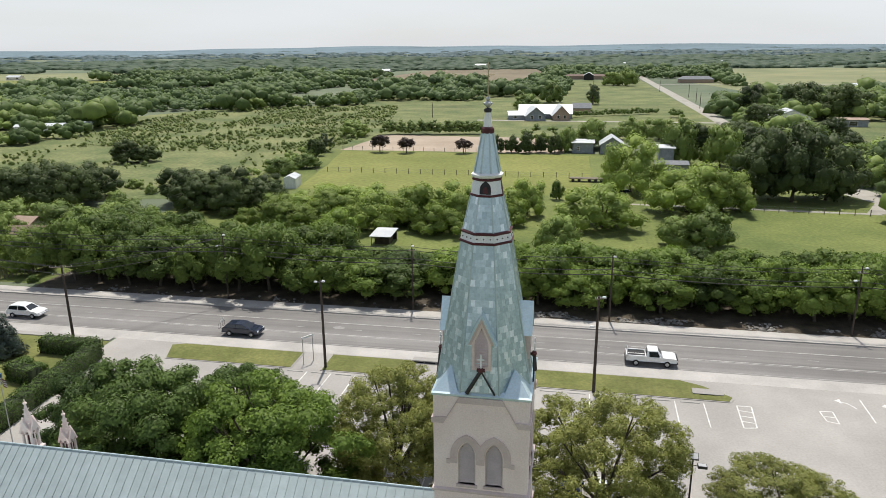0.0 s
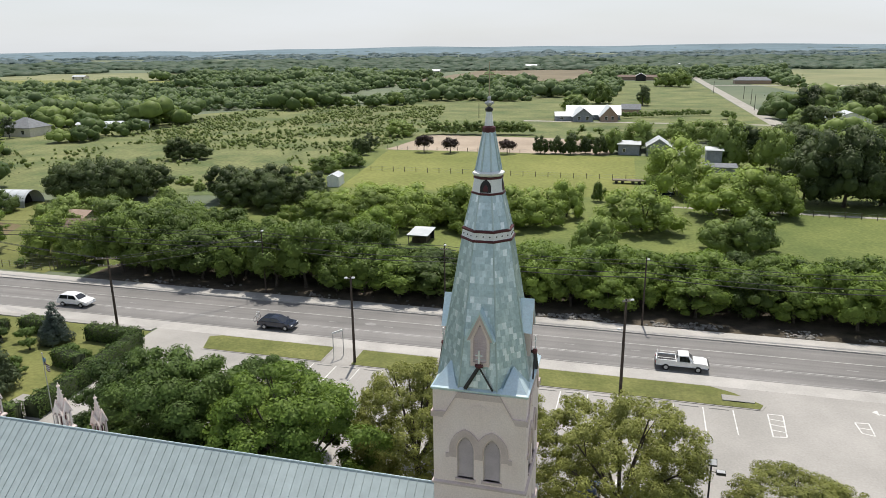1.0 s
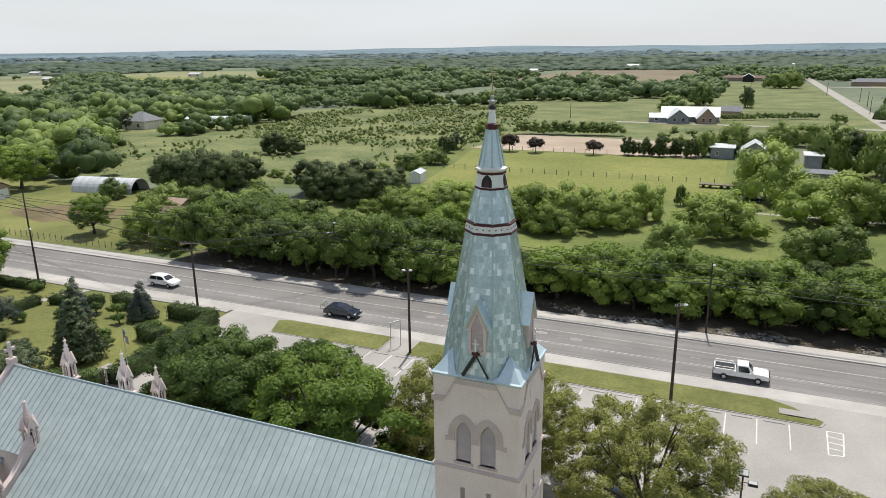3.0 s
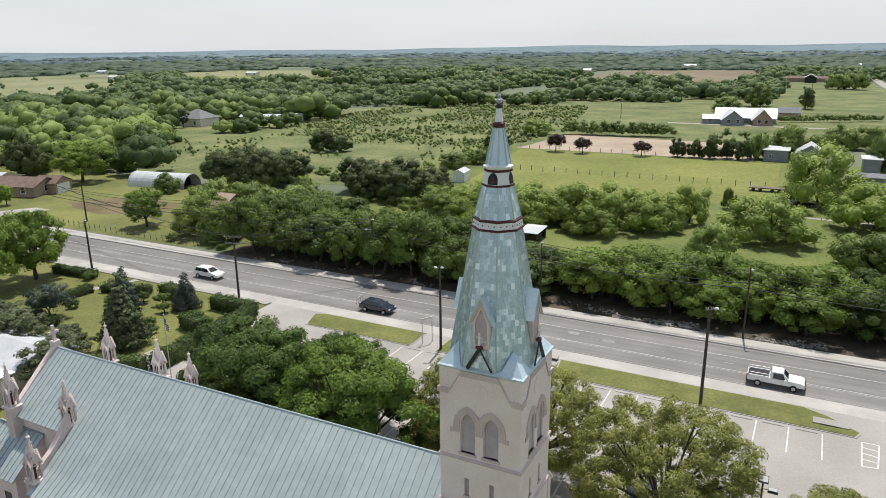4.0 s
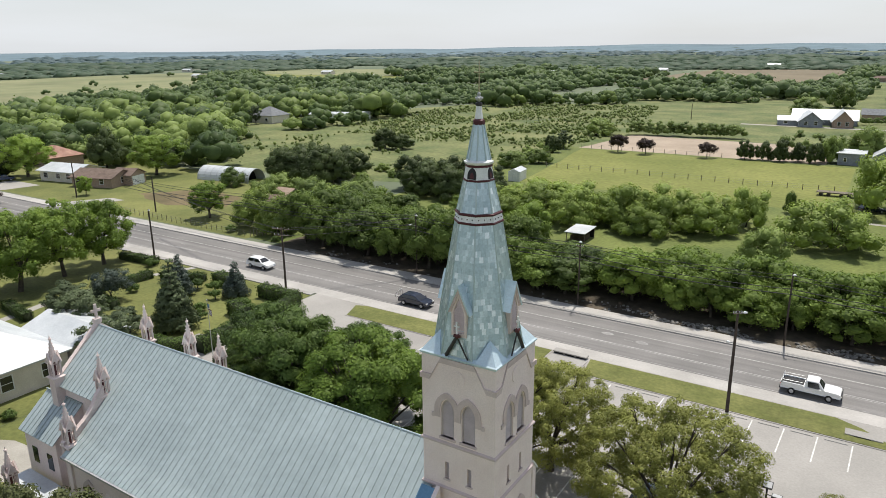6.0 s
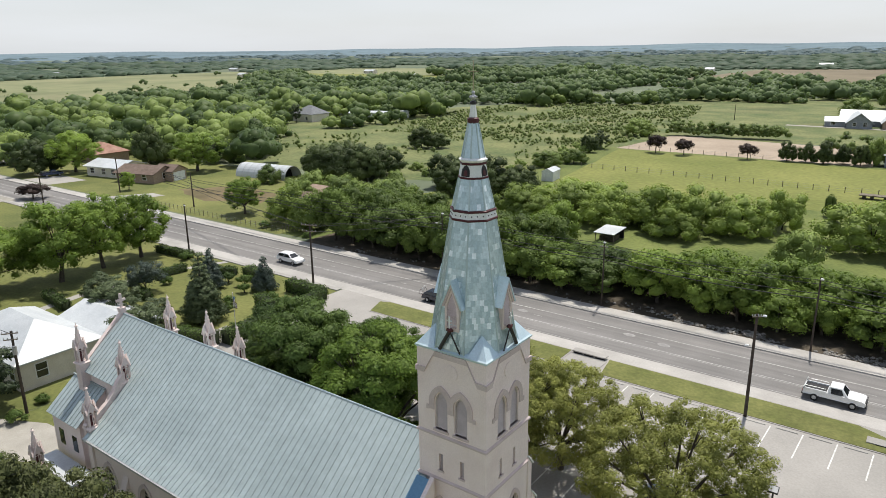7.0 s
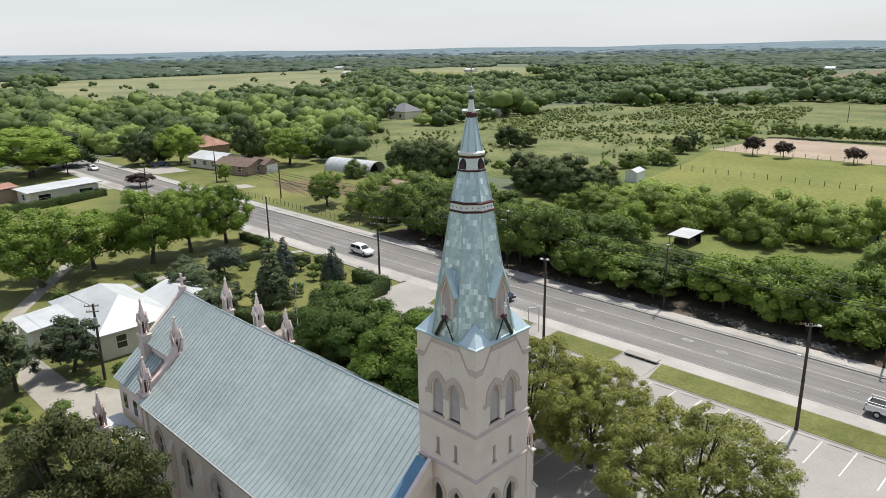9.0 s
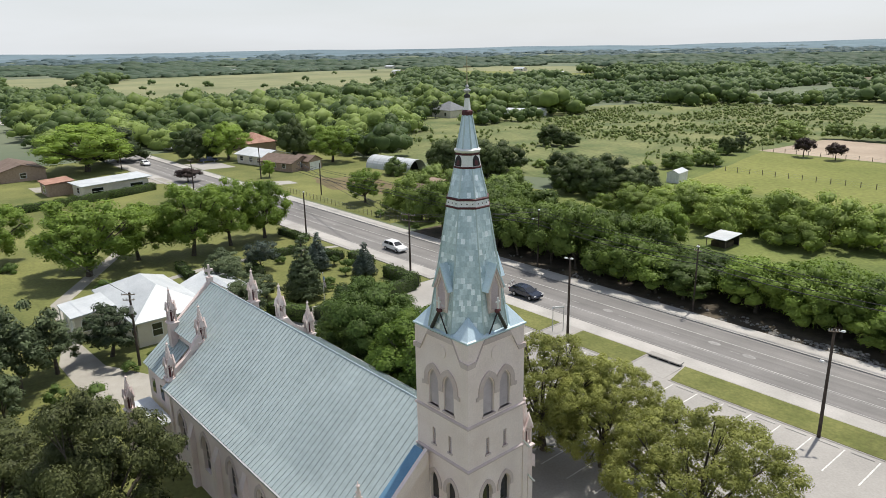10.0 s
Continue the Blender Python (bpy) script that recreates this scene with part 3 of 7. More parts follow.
# ---- vegetation ----
def quads_mesh(name, verts, quads, tris, material, flat=False, inner=None, split=0, normals=None):
    """split: how many of the triangles are leaves, the rest being the inner body."""
    me = bpy.data.meshes.new(name)
    verts, quads = np.asarray(verts, np.float32), np.asarray(quads, np.int32).reshape(-1, 4)
    tris = np.asarray(tris, np.int32).reshape(-1, 3)
    me.vertices.add(len(verts))
    me.vertices.foreach_set("co", verts.ravel())
    loops = np.concatenate((quads.ravel(), tris.ravel()))
    me.loops.add(len(loops))
    me.loops.foreach_set("vertex_index", loops)
    me.polygons.add(len(quads) + len(tris))
    starts = np.concatenate((np.arange(len(quads)) * 4, 4 * len(quads) + np.arange(len(tris)) * 3)).astype(np.int32)
    me.polygons.foreach_set("loop_start", starts)
    me.update(calc_edges=True)
    if flat:
        me.shade_flat()
    if normals is not None:
        at = me.attributes.new("custom_normal", "FLOAT_VECTOR", "POINT")
        at.data.foreach_set("vector", np.asarray(normals, np.float32).ravel())
    me.materials.append(material)
    if inner:
        me.materials.append(inner)
        me.polygons.foreach_set("material_index", (np.arange(len(quads) + len(tris)) >= len(quads) + split).astype(np.int32))
    return me


def icosphere(level):
    b = bmesh.new()
    bmesh.ops.create_icosphere(b, subdivisions=level, radius=1.0)
    v, f = np.array([q.co[:] for q in b.verts]), np.array([[q.index for q in g.verts] for g in b.faces])
    b.free()
    return v, f


ICO_V, ICO_F = icosphere(1)
ICO2_V, ICO2_F = icosphere(2)


def unit(a):
    return a / (np.linalg.norm(a, axis=1)[:, None] + 1e-9)


def leaves(rng, centres, radii, count, size, flat=0.85, jit=0.34, up=0.25, shell=0.84, heart=None, hide=True):
    """Leaf sprays over the outer sides of clumps: corner points, three to a leaf, and the way each spray faces."""
    share = radii ** 2 / (radii ** 2).sum()
    pick = rng.choice(len(centres), count, p=share)
    d = unit(rng.normal(size=(count, 3)))
    d[:, 2] = np.where(rng.random(count) < 0.6, np.abs(d[:, 2]), d[:, 2])
    c = centres[pick] + d * (radii[pick] * rng.uniform(shell - 0.06, shell + 0.36, count))[:, None] * np.array([1, 1, flat])
    if hide:
        keep = np.ones(count, bool)
        for k, (q, r) in enumerate(zip(centres, radii)):
            gap = ((c - q) / np.array([1, 1, flat])) ** 2
            keep &= (pick == k) | (gap.sum(1) > (0.8 * r) ** 2)
        c, d = c[keep], d[keep]
    n = len(c)
    heart = centres.mean(0) if heart is None else heart
    away = unit(c - heart)
    nrm = unit(d + rng.normal(size=(n, 3)) * jit + np.array([0, 0, up]))
    face = unit(0.75 * d + 0.45 * away + rng.normal(size=(n, 3)) * 0.32 + np.array([0, 0, 0.1]))
    t = unit(np.cross(nrm, rng.normal(size=(n, 3))))
    b = np.cross(nrm, t)
    s = size * rng.uniform(0.5, 1.45, n)[:, None]
    k = rng.uniform(0.45, 0.8, n)[:, None]
    p = np.stack((c - t * s, c + t * s * 0.6 - b * s * k, c + t * s * 0.6 + b * s * k), 1).reshape(-1, 3)
    return p, np.repeat(face, 3, 0)


def clumps(rng, R, z0, z1, n, small=(0.26, 0.44), dome=False, ragged=0.2):
    """Clump centres over an uneven rounded crown: most in its outer shell, some within."""
    i = np.arange(n)
    a = i * 2.39996 + rng.uniform(0, 6.28) + rng.normal(0, 0.35, n)
    low = -0.95 if dome else -0.8
    dz = np.clip(low + (1 - low) * (i + 0.5) / n + rng.normal(0, 0.09, n), -0.95, 1.0)
    flat_ = np.sqrt(1 - np.where((dz < 0) & dome, 0.5 * dz, dz) ** 2)
    f = np.where(rng.random(n) < 0.78, rng.uniform(0.84, 1.04, n), rng.uniform(0.45, 0.8, n))
    lump = 1 + ragged * np.sin(a * 2 + rng.uniform(0, 6)) * 0.6 + ragged * np.sin(a * 3 + dz * 2 + rng.uniform(0, 6))
    rad = R * rng.uniform(*small, n)
    mid = z0 + (z1 - z0) * (0.34 if dome else 0.46)
    half = np.where(dz > 0, z1 - mid, mid - z0)
    c = np.stack((np.cos(a) * flat_ * f * (R * lump - 0.75 * rad), np.sin(a) * flat_ * f * (R * lump - 0.75 * rad), mid + dz * f * (1 + 0.35 * (lump - 1)) * (half - 0.6 * rad)), 1)
    c[:, 2] = np.maximum(c[:, 2], z0 + 0.35 * rad)
    return c, rad


def cores(rng, centres, radii, shrink, flat=0.7, fine=False):
    """Dense inner foliage of each clump, with its outward directions."""
    iv, fc = (ICO2_V, ICO2_F) if fine else (ICO_V, ICO_F)
    k = len(iv)
    bump = rng.uniform(0.72, 1.16, (len(centres), k, 1))
    v = centres[:, None, :] + iv[None] * radii[:, None, None] * shrink * bump * np.array([1, 1, flat])
    t = fc[None] + (np.arange(len(centres)) * k)[:, None, None]
    heart = centres.mean(0)
    face = unit((np.broadcast_to(iv[None], v.shape) * 0.75 + 0.45 * (v - heart) / (np.linalg.norm(v - heart, axis=2)[:, :, None] + 1e-9)).reshape(-1, 3) + rng.normal(size=(len(centres) * k, 3)) * 0.15)
    return v.reshape(-1, 3), t.reshape(-1, 3), face


def foliage(name, rng, c, rad, count, size, material, flat, core, parent, fine):
    v, face = leaves(rng, c, rad, count, size, flat)
    tris = np.arange(len(v)).reshape(-1, 3)
    if core:
        cv, ct, cf = cores(rng, c, rad, core, flat, fine)
        tris, face, v = np.concatenate((tris, ct + len(v))), np.concatenate((face, cf)), np.concatenate((v, cv))
    crown = new(name, quads_mesh(name, v, (), tris, material, normals=face))
    crown.parent = parent
    return crown


def tree(name, label, seed, R, H, clear, n, count, size, material, core=0.8, small=(0.26, 0.44), group="", dome=False, flat=0.8, ragged=0.2):
    """A broadleaf tree: tapered trunk with limbs, and a crown of many leaf sprays in uneven clumps."""
    rng = np.random.default_rng(seed)
    ob = thing(name, label, "tree", group)
    c, rad = clumps(rng, R, clear, H, n, small, dome, ragged)
    foliage("crown", rng, c, rad, count, size, material, flat, core, ob, count > 12000 and n < 200)
    bm = bmesh.new()
    tr = max(0.10, H * 0.026)
    fork = clear * 0.9 + 0.12 * H
    bend = Vector((rng.uniform(-0.3, 0.3), rng.uniform(-0.3, 0.3), fork))
    rod(bm, (0, 0, -0.1), bend * 0.5, tr * 1.25, tr, 8)
    rod(bm, bend * 0.5, bend, tr, tr * 0.8, 8)
    for i in rng.permutation(n)[: min(n, 18 if count > 12000 else 4)]:
        tip = Vector(c[i])
        knee = bend.lerp(tip, 0.45) + Vector((0, 0, 0.25))
        rod(bm, bend * 0.96, knee, tr * 0.5, tr * 0.32, 5)
        rod(bm, knee, tip, tr * 0.32, tr * 0.12, 5)
        for _ in range(2 if count > 12000 else 0):
            rod(bm, knee.lerp(tip, 0.5), tip + Vector(rng.uniform(-1, 1, 3)) * float(rad[i]) * 0.9, tr * 0.16, tr * 0.05, 4)
    part("trunk", bm, BARK, ob)
    ob["R"], ob["H"] = R, H
    return ob


def conifer(name, label, seed, R, H, count, size, material):
    rng = np.random.default_rng(seed)
    ob = thing(name, label, "tree")
    cs, rs = [], []
    z = 0.10 * H
    while z < 0.97 * H:
        reach = R * (1 - z / H) ** 0.8
        k = max(1, int(7 * reach / R + 1))
        for i in range(k):
            a = 2 * math.pi * (i + rng.uniform(-0.3, 0.3)) / k
            u = reach * rng.uniform(0.45, 0.75)
            cs.append((u * math.cos(a), u * math.sin(a), z)), rs.append(max(0.16 * R, reach * 0.42))
        z += 0.075 * H
    c, rad = np.array(cs), np.array(rs)
    foliage("crown", rng, c, rad, count, size, material, 0.6, 0.72, ob, False)
    bm = bmesh.new()
    rod(bm, (0, 0, -0.1), (0, 0, H * 0.92), H * 0.022, H * 0.004, 7)
    part("trunk", bm, BARK, ob)
    ob["R"], ob["H"] = R, H
    return ob


class Kind:
    """Tree models of one kind; plant() sets the next one at a place, at a given crown radius and height."""

    def __init__(self, models, seed=1):
        self.models, self.used, self.rnd, self.n = models, set(), random.Random(seed), 0

    def plant(self, x, y, R, H, z=0.0):
        ob = self.models[self.n % len(self.models)]
        self.n += 1
        m = Matrix.LocRotScale((x, y, z), Euler((0, 0, self.rnd.uniform(0, 6.28))), (R / ob["R"], R / ob["R"], H / ob["H"]))
        if ob.name not in self.used:
            self.used.add(ob.name)
            ob.matrix_basis = m
            return ob
        made = ob.copy()
        scene.collection.objects.link(made)
        made.matrix_basis = m
        for ch in ob.children:
            c = ch.copy()
            scene.collection.objects.link(c)
            c.parent = made
        return made


dark_oak = Kind([tree("oak_tree", "dense dark green oak beside the church", 11 + i, 5.4, 11.0, 0.6, 150, 54000, 0.105, OAKLEAF, core=0.7, small=(0.08, 0.20), ragged=0.16) for i in range(3)])
green_oak = Kind([tree("oak_tree", "dense bright green oak beside the church", 17, 5.4, 11.0, 0.6, 150, 54000, 0.105, GREENOAK, core=0.7, small=(0.08, 0.20), ragged=0.16)])
olive_oak = Kind([tree("live_oak", "olive-green live oak with thin new foliage at the car park", 21 + i, 5.2, 10.0, 1.2, 400, 88000, 0.070, OLIVE, core=0.48, small=(0.05, 0.115), flat=0.9, ragged=0.07) for i in range(2)])
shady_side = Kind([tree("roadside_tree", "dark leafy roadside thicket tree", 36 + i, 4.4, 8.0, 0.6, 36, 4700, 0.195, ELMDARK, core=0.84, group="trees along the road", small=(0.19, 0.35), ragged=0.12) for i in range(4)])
roadside = Kind([tree("roadside_tree", "leafy light green roadside thicket tree", 31 + i, 4.4, 8.0, 0.6, 36, 4700, 0.195, ELMLEAF, core=0.84, group="trees along the road", small=(0.19, 0.35), ragged=0.12) for i in range(5)])
field_tree = Kind([tree("field_tree", "rounded green field tree", 41 + i, 5.0, 8.0, 0.2, 32, 4400, 0.23, FIELDLEAF, core=0.82, flat=0.9, dome=True, small=(0.22, 0.40)) for i in range(4)])
shade_tree = Kind([tree("shade_tree", "broad dark green shade tree", 51 + i, 7.0, 12.0, 0.5, 54, 7400, 0.26, DARKLEAF, core=0.84, flat=0.85, dome=True, small=(0.18, 0.34)) for i in range(3)])
pecan = Kind([tree("pecan_tree", "light green pecan tree on the lawn", 61 + i, 5.0, 11.0, 1.2, 84, 20000, 0.145, PECANLEAF, core=0.6, small=(0.11, 0.24), flat=0.9, ragged=0.22) for i in range(4)])
big_oak = Kind([tree("big_oak", "large dark olive-green oak before the church", 56 + i, 5.4, 12.0, 0.6, 110, 40000, 0.11, BIGOAK, core=0.7, small=(0.09, 0.22), ragged=0.24) for i in range(2)])
russet = Kind([tree("russet_tree", "small brownish-leaved tree before the church wall", 58, 2.0, 5.6, 0.8, 26, 9000, 0.085, RUSSET, core=0.6, small=(0.2, 0.34))])
willow = Kind([tree("bushy_tree", "light green bushy tree on the grass", 71 + i, 5.5, 8.0, 0.2, 40, 6400, 0.2, WILLOWLEAF, core=0.8, flat=0.9, small=(0.17, 0.33), dome=True, ragged=0.26) for i in range(3)])
cedar = Kind([tree("cedar_tree", "dark green cedar tree beside the drive", 81 + i, 2.4, 6.5, 0.9, 40, 6000, 0.125, NEEDLE, core=0.72, small=(0.15, 0.31), ragged=0.3) for i in range(3)])
spruce = Kind([conifer("spruce_tree", "blue-grey conifer in the garden", 91 + i, 2.0, 5.6, 8000, 0.11, SPRUCE) for i in range(2)])
pine = Kind([conifer("pine_tree", "tall dark green conifer", 95, 2.9, 9.5, 11000, 0.15, NEEDLE)])
topiary = Kind([tree("topiary_bush", "round clipped bush on a short stem in the garden", 111, 1.1, 1.7, 0.6, 14, 3000, 0.055, OAKLEAF, core=0.8, small=(0.3, 0.45))])
olive_bush = Kind([tree("olive_tree", "grey-green olive tree beside the garden path", 115, 2.6, 4.6, 0.8, 30, 7000, 0.09, SPRUCE, core=0.6, small=(0.2, 0.34))])
plum = Kind([tree("plum_tree", "small dark round tree beside the dirt lot", 101, 2.7, 5.2, 1.3, 16, 1800, 0.21, PLUM, core=0.8)])

for x, y, R, H in ((-29.8, 40.6, 5.8, 11.8), (-35.0, 42.5, 4.6, 9.4), (-25.0, 45.0, 4.6, 9.4)):
    dark_oak.plant(x, y, R, H)
green_oak.plant(-20.2, 40.0, 6.2, 11.4)
for x, y, R, H in ((2.6, 42.8, 6.0, 10.4), (14.6, 42.0, 5.2, 6.5), (-12.0, 45.0, 5.6, 10.2), (-7.2, 46.5, 4.8, 9.4)):
    olive_oak.plant(x, y, R, H)
big_oak.plant(-22.2, 13.2, 4.7, 12.6)
big_oak.plant(-29.0, 8.6, 4.8, 9.4)
big_oak.plant(-36.0, 13.5, 2.6, 5.4)
russet.plant(-17.4, 17.2, 2.0, 5.6)

rnd = random.Random(5)
for row, (y0, h0, x0, x1) in enumerate(((85.9, 7.8, -74, -17), (86.9, 6.8, -15, 63), (90.2, 8.2, -74, 64), (95.2, 8.4, -75, 64), (100.2, 8.2, -75, 64), (105.0, 7.2, -75, -36))):
    x = x0 + rnd.uniform(0, 3)
    while x < x1:
        f = rnd.uniform(0.78, 1.2)
        y = y0 + rnd.uniform(-1.2, 1.2) * (0.4 if row == 0 else 1)
        h = h0 * f * rnd.uniform(0.82, 1.15)
        reach = 112 if -35 < x < -15 else 123 if -62 < x < -40 else 119 if x > -15 else 138
        h = min(h, 33.0 * (1 - y / reach) * (rnd.uniform(0.7, 0.95) if reach == 112 else rnd.uniform(0.74, 1.08)))
        if h > 2.8:
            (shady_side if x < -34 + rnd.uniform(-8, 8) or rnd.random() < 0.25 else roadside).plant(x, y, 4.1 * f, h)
        x += rnd.uniform(3.9, 6.8)
for x, y, R, H in ((-120.5, 128.5, 5.2, 8.4), (-113.0, 129.5, 6.2, 9.4), (-105.5, 131.0, 5.2, 8.6), (-117.0, 136.5, 6.0, 9.0), (-108.5, 139.0, 6.0, 8.8), (-124.5, 138.0, 5.0, 7.4), (-131.8, 187.0, 4.6, 7.0), (-127.0, 190.0, 4.0, 5.4),
                   (-77.5, 131.0, 5.2, 8.0), (-70.5, 130.5, 5.0, 7.6), (-64.5, 135.0, 4.4, 6.6), (-83.0, 136.5, 5.6, 8.4), (-74.5, 139.0, 5.4, 8.2), (-67.5, 142.5, 4.6, 6.4), (-80.0, 207.0, 2.6, 5.6)):
    shade_tree.plant(x, y, R, H)
for x, y, R, H in ((-98.0, 133.0, 2.4, 3.6), (-98.6, 103.6, 3.2, 5.6), (-103.0, 104.8, 3.2, 5.4), (-93.5, 128.0, 2.8, 4.0), (-78.1, 176.3, 4.4, 4.8), (-74.5, 185, 3.4, 4.4), (-83.3, 256.9, 6.0, 6.2), (-126, 116.6, 3.4, 4.6), (-97.5, 112.5, 4.0, 5.8), (-104, 112, 4.0, 6.0), (-90.5, 108.0, 4.2, 6.4), (-84.0, 104.0, 4.4, 6.8), (-86.0, 114.0, 4.0, 5.6),
                   (-79.5, 112.0, 4.4, 6.6), (-81.0, 97.0, 4.2, 6.6), (-98.0, 146.0, 1.6, 2.2), (-106, 152, 1.8, 2.4), (-112, 148, 1.4, 2.0)):
    field_tree.plant(x, y, R, H)
for x, y, R, H in ((-3.8, 153.0, 1.4, 4.5), (28.4, 204.4, 5.6, 13.0), (38.8, 201.2, 5.8, 12.6), (-3.2, 226, 3.2, 7.8), (5.5, 235.1, 6.2, 9.7), (18.6, 256.9, 5.4, 8.0), (28.4, 258.1, 5.4, 8.4), (38, 256, 5, 7.6),
                   (78.7, 255.6, 5.5, 6.6), (74.9, 205.0, 6.5, 6.4), (84, 212, 5, 6), (-15.8, 421.6, 6.5, 12.0), (-27.7, 383.1, 6.4, 8.0), (36.9, 597.9, 9, 13.4), (27, 600, 8, 12), (72.7, 385.0, 6.9, 9.6), (-2.3, 112.6, 3.6, 6.4), (22.3, 119.5, 4.6, 6.8), (17.0, 118.5, 3.6, 5.6), (-24.3, 357, 6, 8), (8.6, 414.3, 3.4, 9)):
    field_tree.plant(x, y, R, H)
for x, y, R, H in ((48, 212, 6.5, 10), (57, 226, 6, 9), (46, 236, 6.5, 9), (70, 238, 6, 8), (80, 228, 6, 7.5), (54, 252, 6, 8), (36, 228, 6, 9), (88, 268, 6, 8), (72, 300, 7, 10), (45.8, 158.0, 8.2, 16.5), (53.5, 161.0, 7.6, 15.0), (39.0, 162, 6.5, 13.5), (82.2, 357.0, 8.9, 13.9), (97.8, 345.7, 9.7, 16.0), (114.3, 336.3, 11.0, 16.0), (105, 356, 9, 15), (-180.4, 116.9, 6.0, 12.0), (-191.9, 89.5, 6.3, 9.7), (-205, 70, 8, 11), (-25.0, 221, 2.5, 6.0), (-20.2, 222, 2.3, 5.6), (-15.6, 221.5, 2.7, 6.4), (-11.0, 223, 2.4, 5.8), (-6.6, 222.5, 2.6, 6.0)):
    shade_tree.plant(x, y, R, H)
for x, y, R, H in ((-90.0, 30.5, 7.4, 12.0), (-93.5, 39.0, 5.2, 9.6), (-89.6, 46.6, 6.0, 12.2), (-91.0, 53.8, 5.0, 11.6), (-91.6, 60.6, 5.0, 10.8), (-107, 20, 6, 10), (-194.5, 58.5, 13.5, 13.5), (-185.4, 96.9, 6.3, 11.2), (-157.0, 116.8, 6.6, 11.0), (-102.8, 90.6, 4.0, 7.6), (-147.4, 90.8, 1.8, 4.7)):
    pecan.plant(x, y, R, H)
for x, y, R, H in ((-55.6, 121.1, 4.4, 6.4), (-49.0, 131.9, 6.2, 6.4), (-42.0, 133.5, 4.8, 6.0), (-46.0, 125.5, 4.6, 6.6), (-51.0, 119.0, 4.0, 5.4), (-23.5, 121.5, 4.2, 5.6), (-36.5, 122.8, 5.0, 7.2), (-27.9, 126, 5.2, 8.2), (-21, 128.5, 5.0, 7.6), (-14.5, 130, 5.0, 7.0), (-32, 131, 4.5, 6.5), (-9.2, 137.2, 3.4, 7.3), (5.2, 129.9, 6.2, 8.1), (22.5, 145.1, 7.0, 9.7), (29.5, 147, 5.4, 8.4), (-88.9, 91.2, 4.2, 7.6), (-82, 89.5, 3.6, 6.6), (12.8, 164.5, 6.6, 12.2)):
    willow.plant(x, y, R * 1.2, H)
for x, y, R, H in ((-61.5, 61.4, 2.0, 5.3), (-68.6, 57.6, 2.3, 6.2)):
    spruce.plant(x, y, R, H)
pine.plant(-58.6, 49.4, 3.0, 9.4)
for x, y, R, H in ((-57.0, 23.9, 3.0, 6.0), (-56.4, 18.2, 2.9, 6.4), (-53.6, 14.2, 3.6, 9.6), (-50.5, 9.8, 3.4, 8.4), (-58.5, 12.5, 3.2, 9.0), (-45.6, 6.5, 3.0, 7.5), (-65.4, 41.6, 2.7, 5.8), (-68.6, 43.6, 2.8, 5.4), (-61.5, 43.6, 2.2, 4.0), (-73.8, 44.2, 2.6, 4.8), (7.8, 409.9, 3.6, 11.7), (-80.3, 216.0, 2.4, 6.0), (-54.8, 39.0, 2.8, 6.2), (-47.5, 12.0, 2.0, 5.5), (-62.5, 45.8, 1.8, 3.2), (-232.5, 222.0, 2.6, 8.5)):
    cedar.plant(x, y, R, H)
for x, y, R, H in ((-62.2, 217.3, 2.9, 5.8), (-53.3, 217.1, 2.8, 5.0), (-35.1, 218.2, 2.6, 4.7), (-156.9, 72.7, 3.4, 3.6)):
    plum.plant(x, y, R, H)


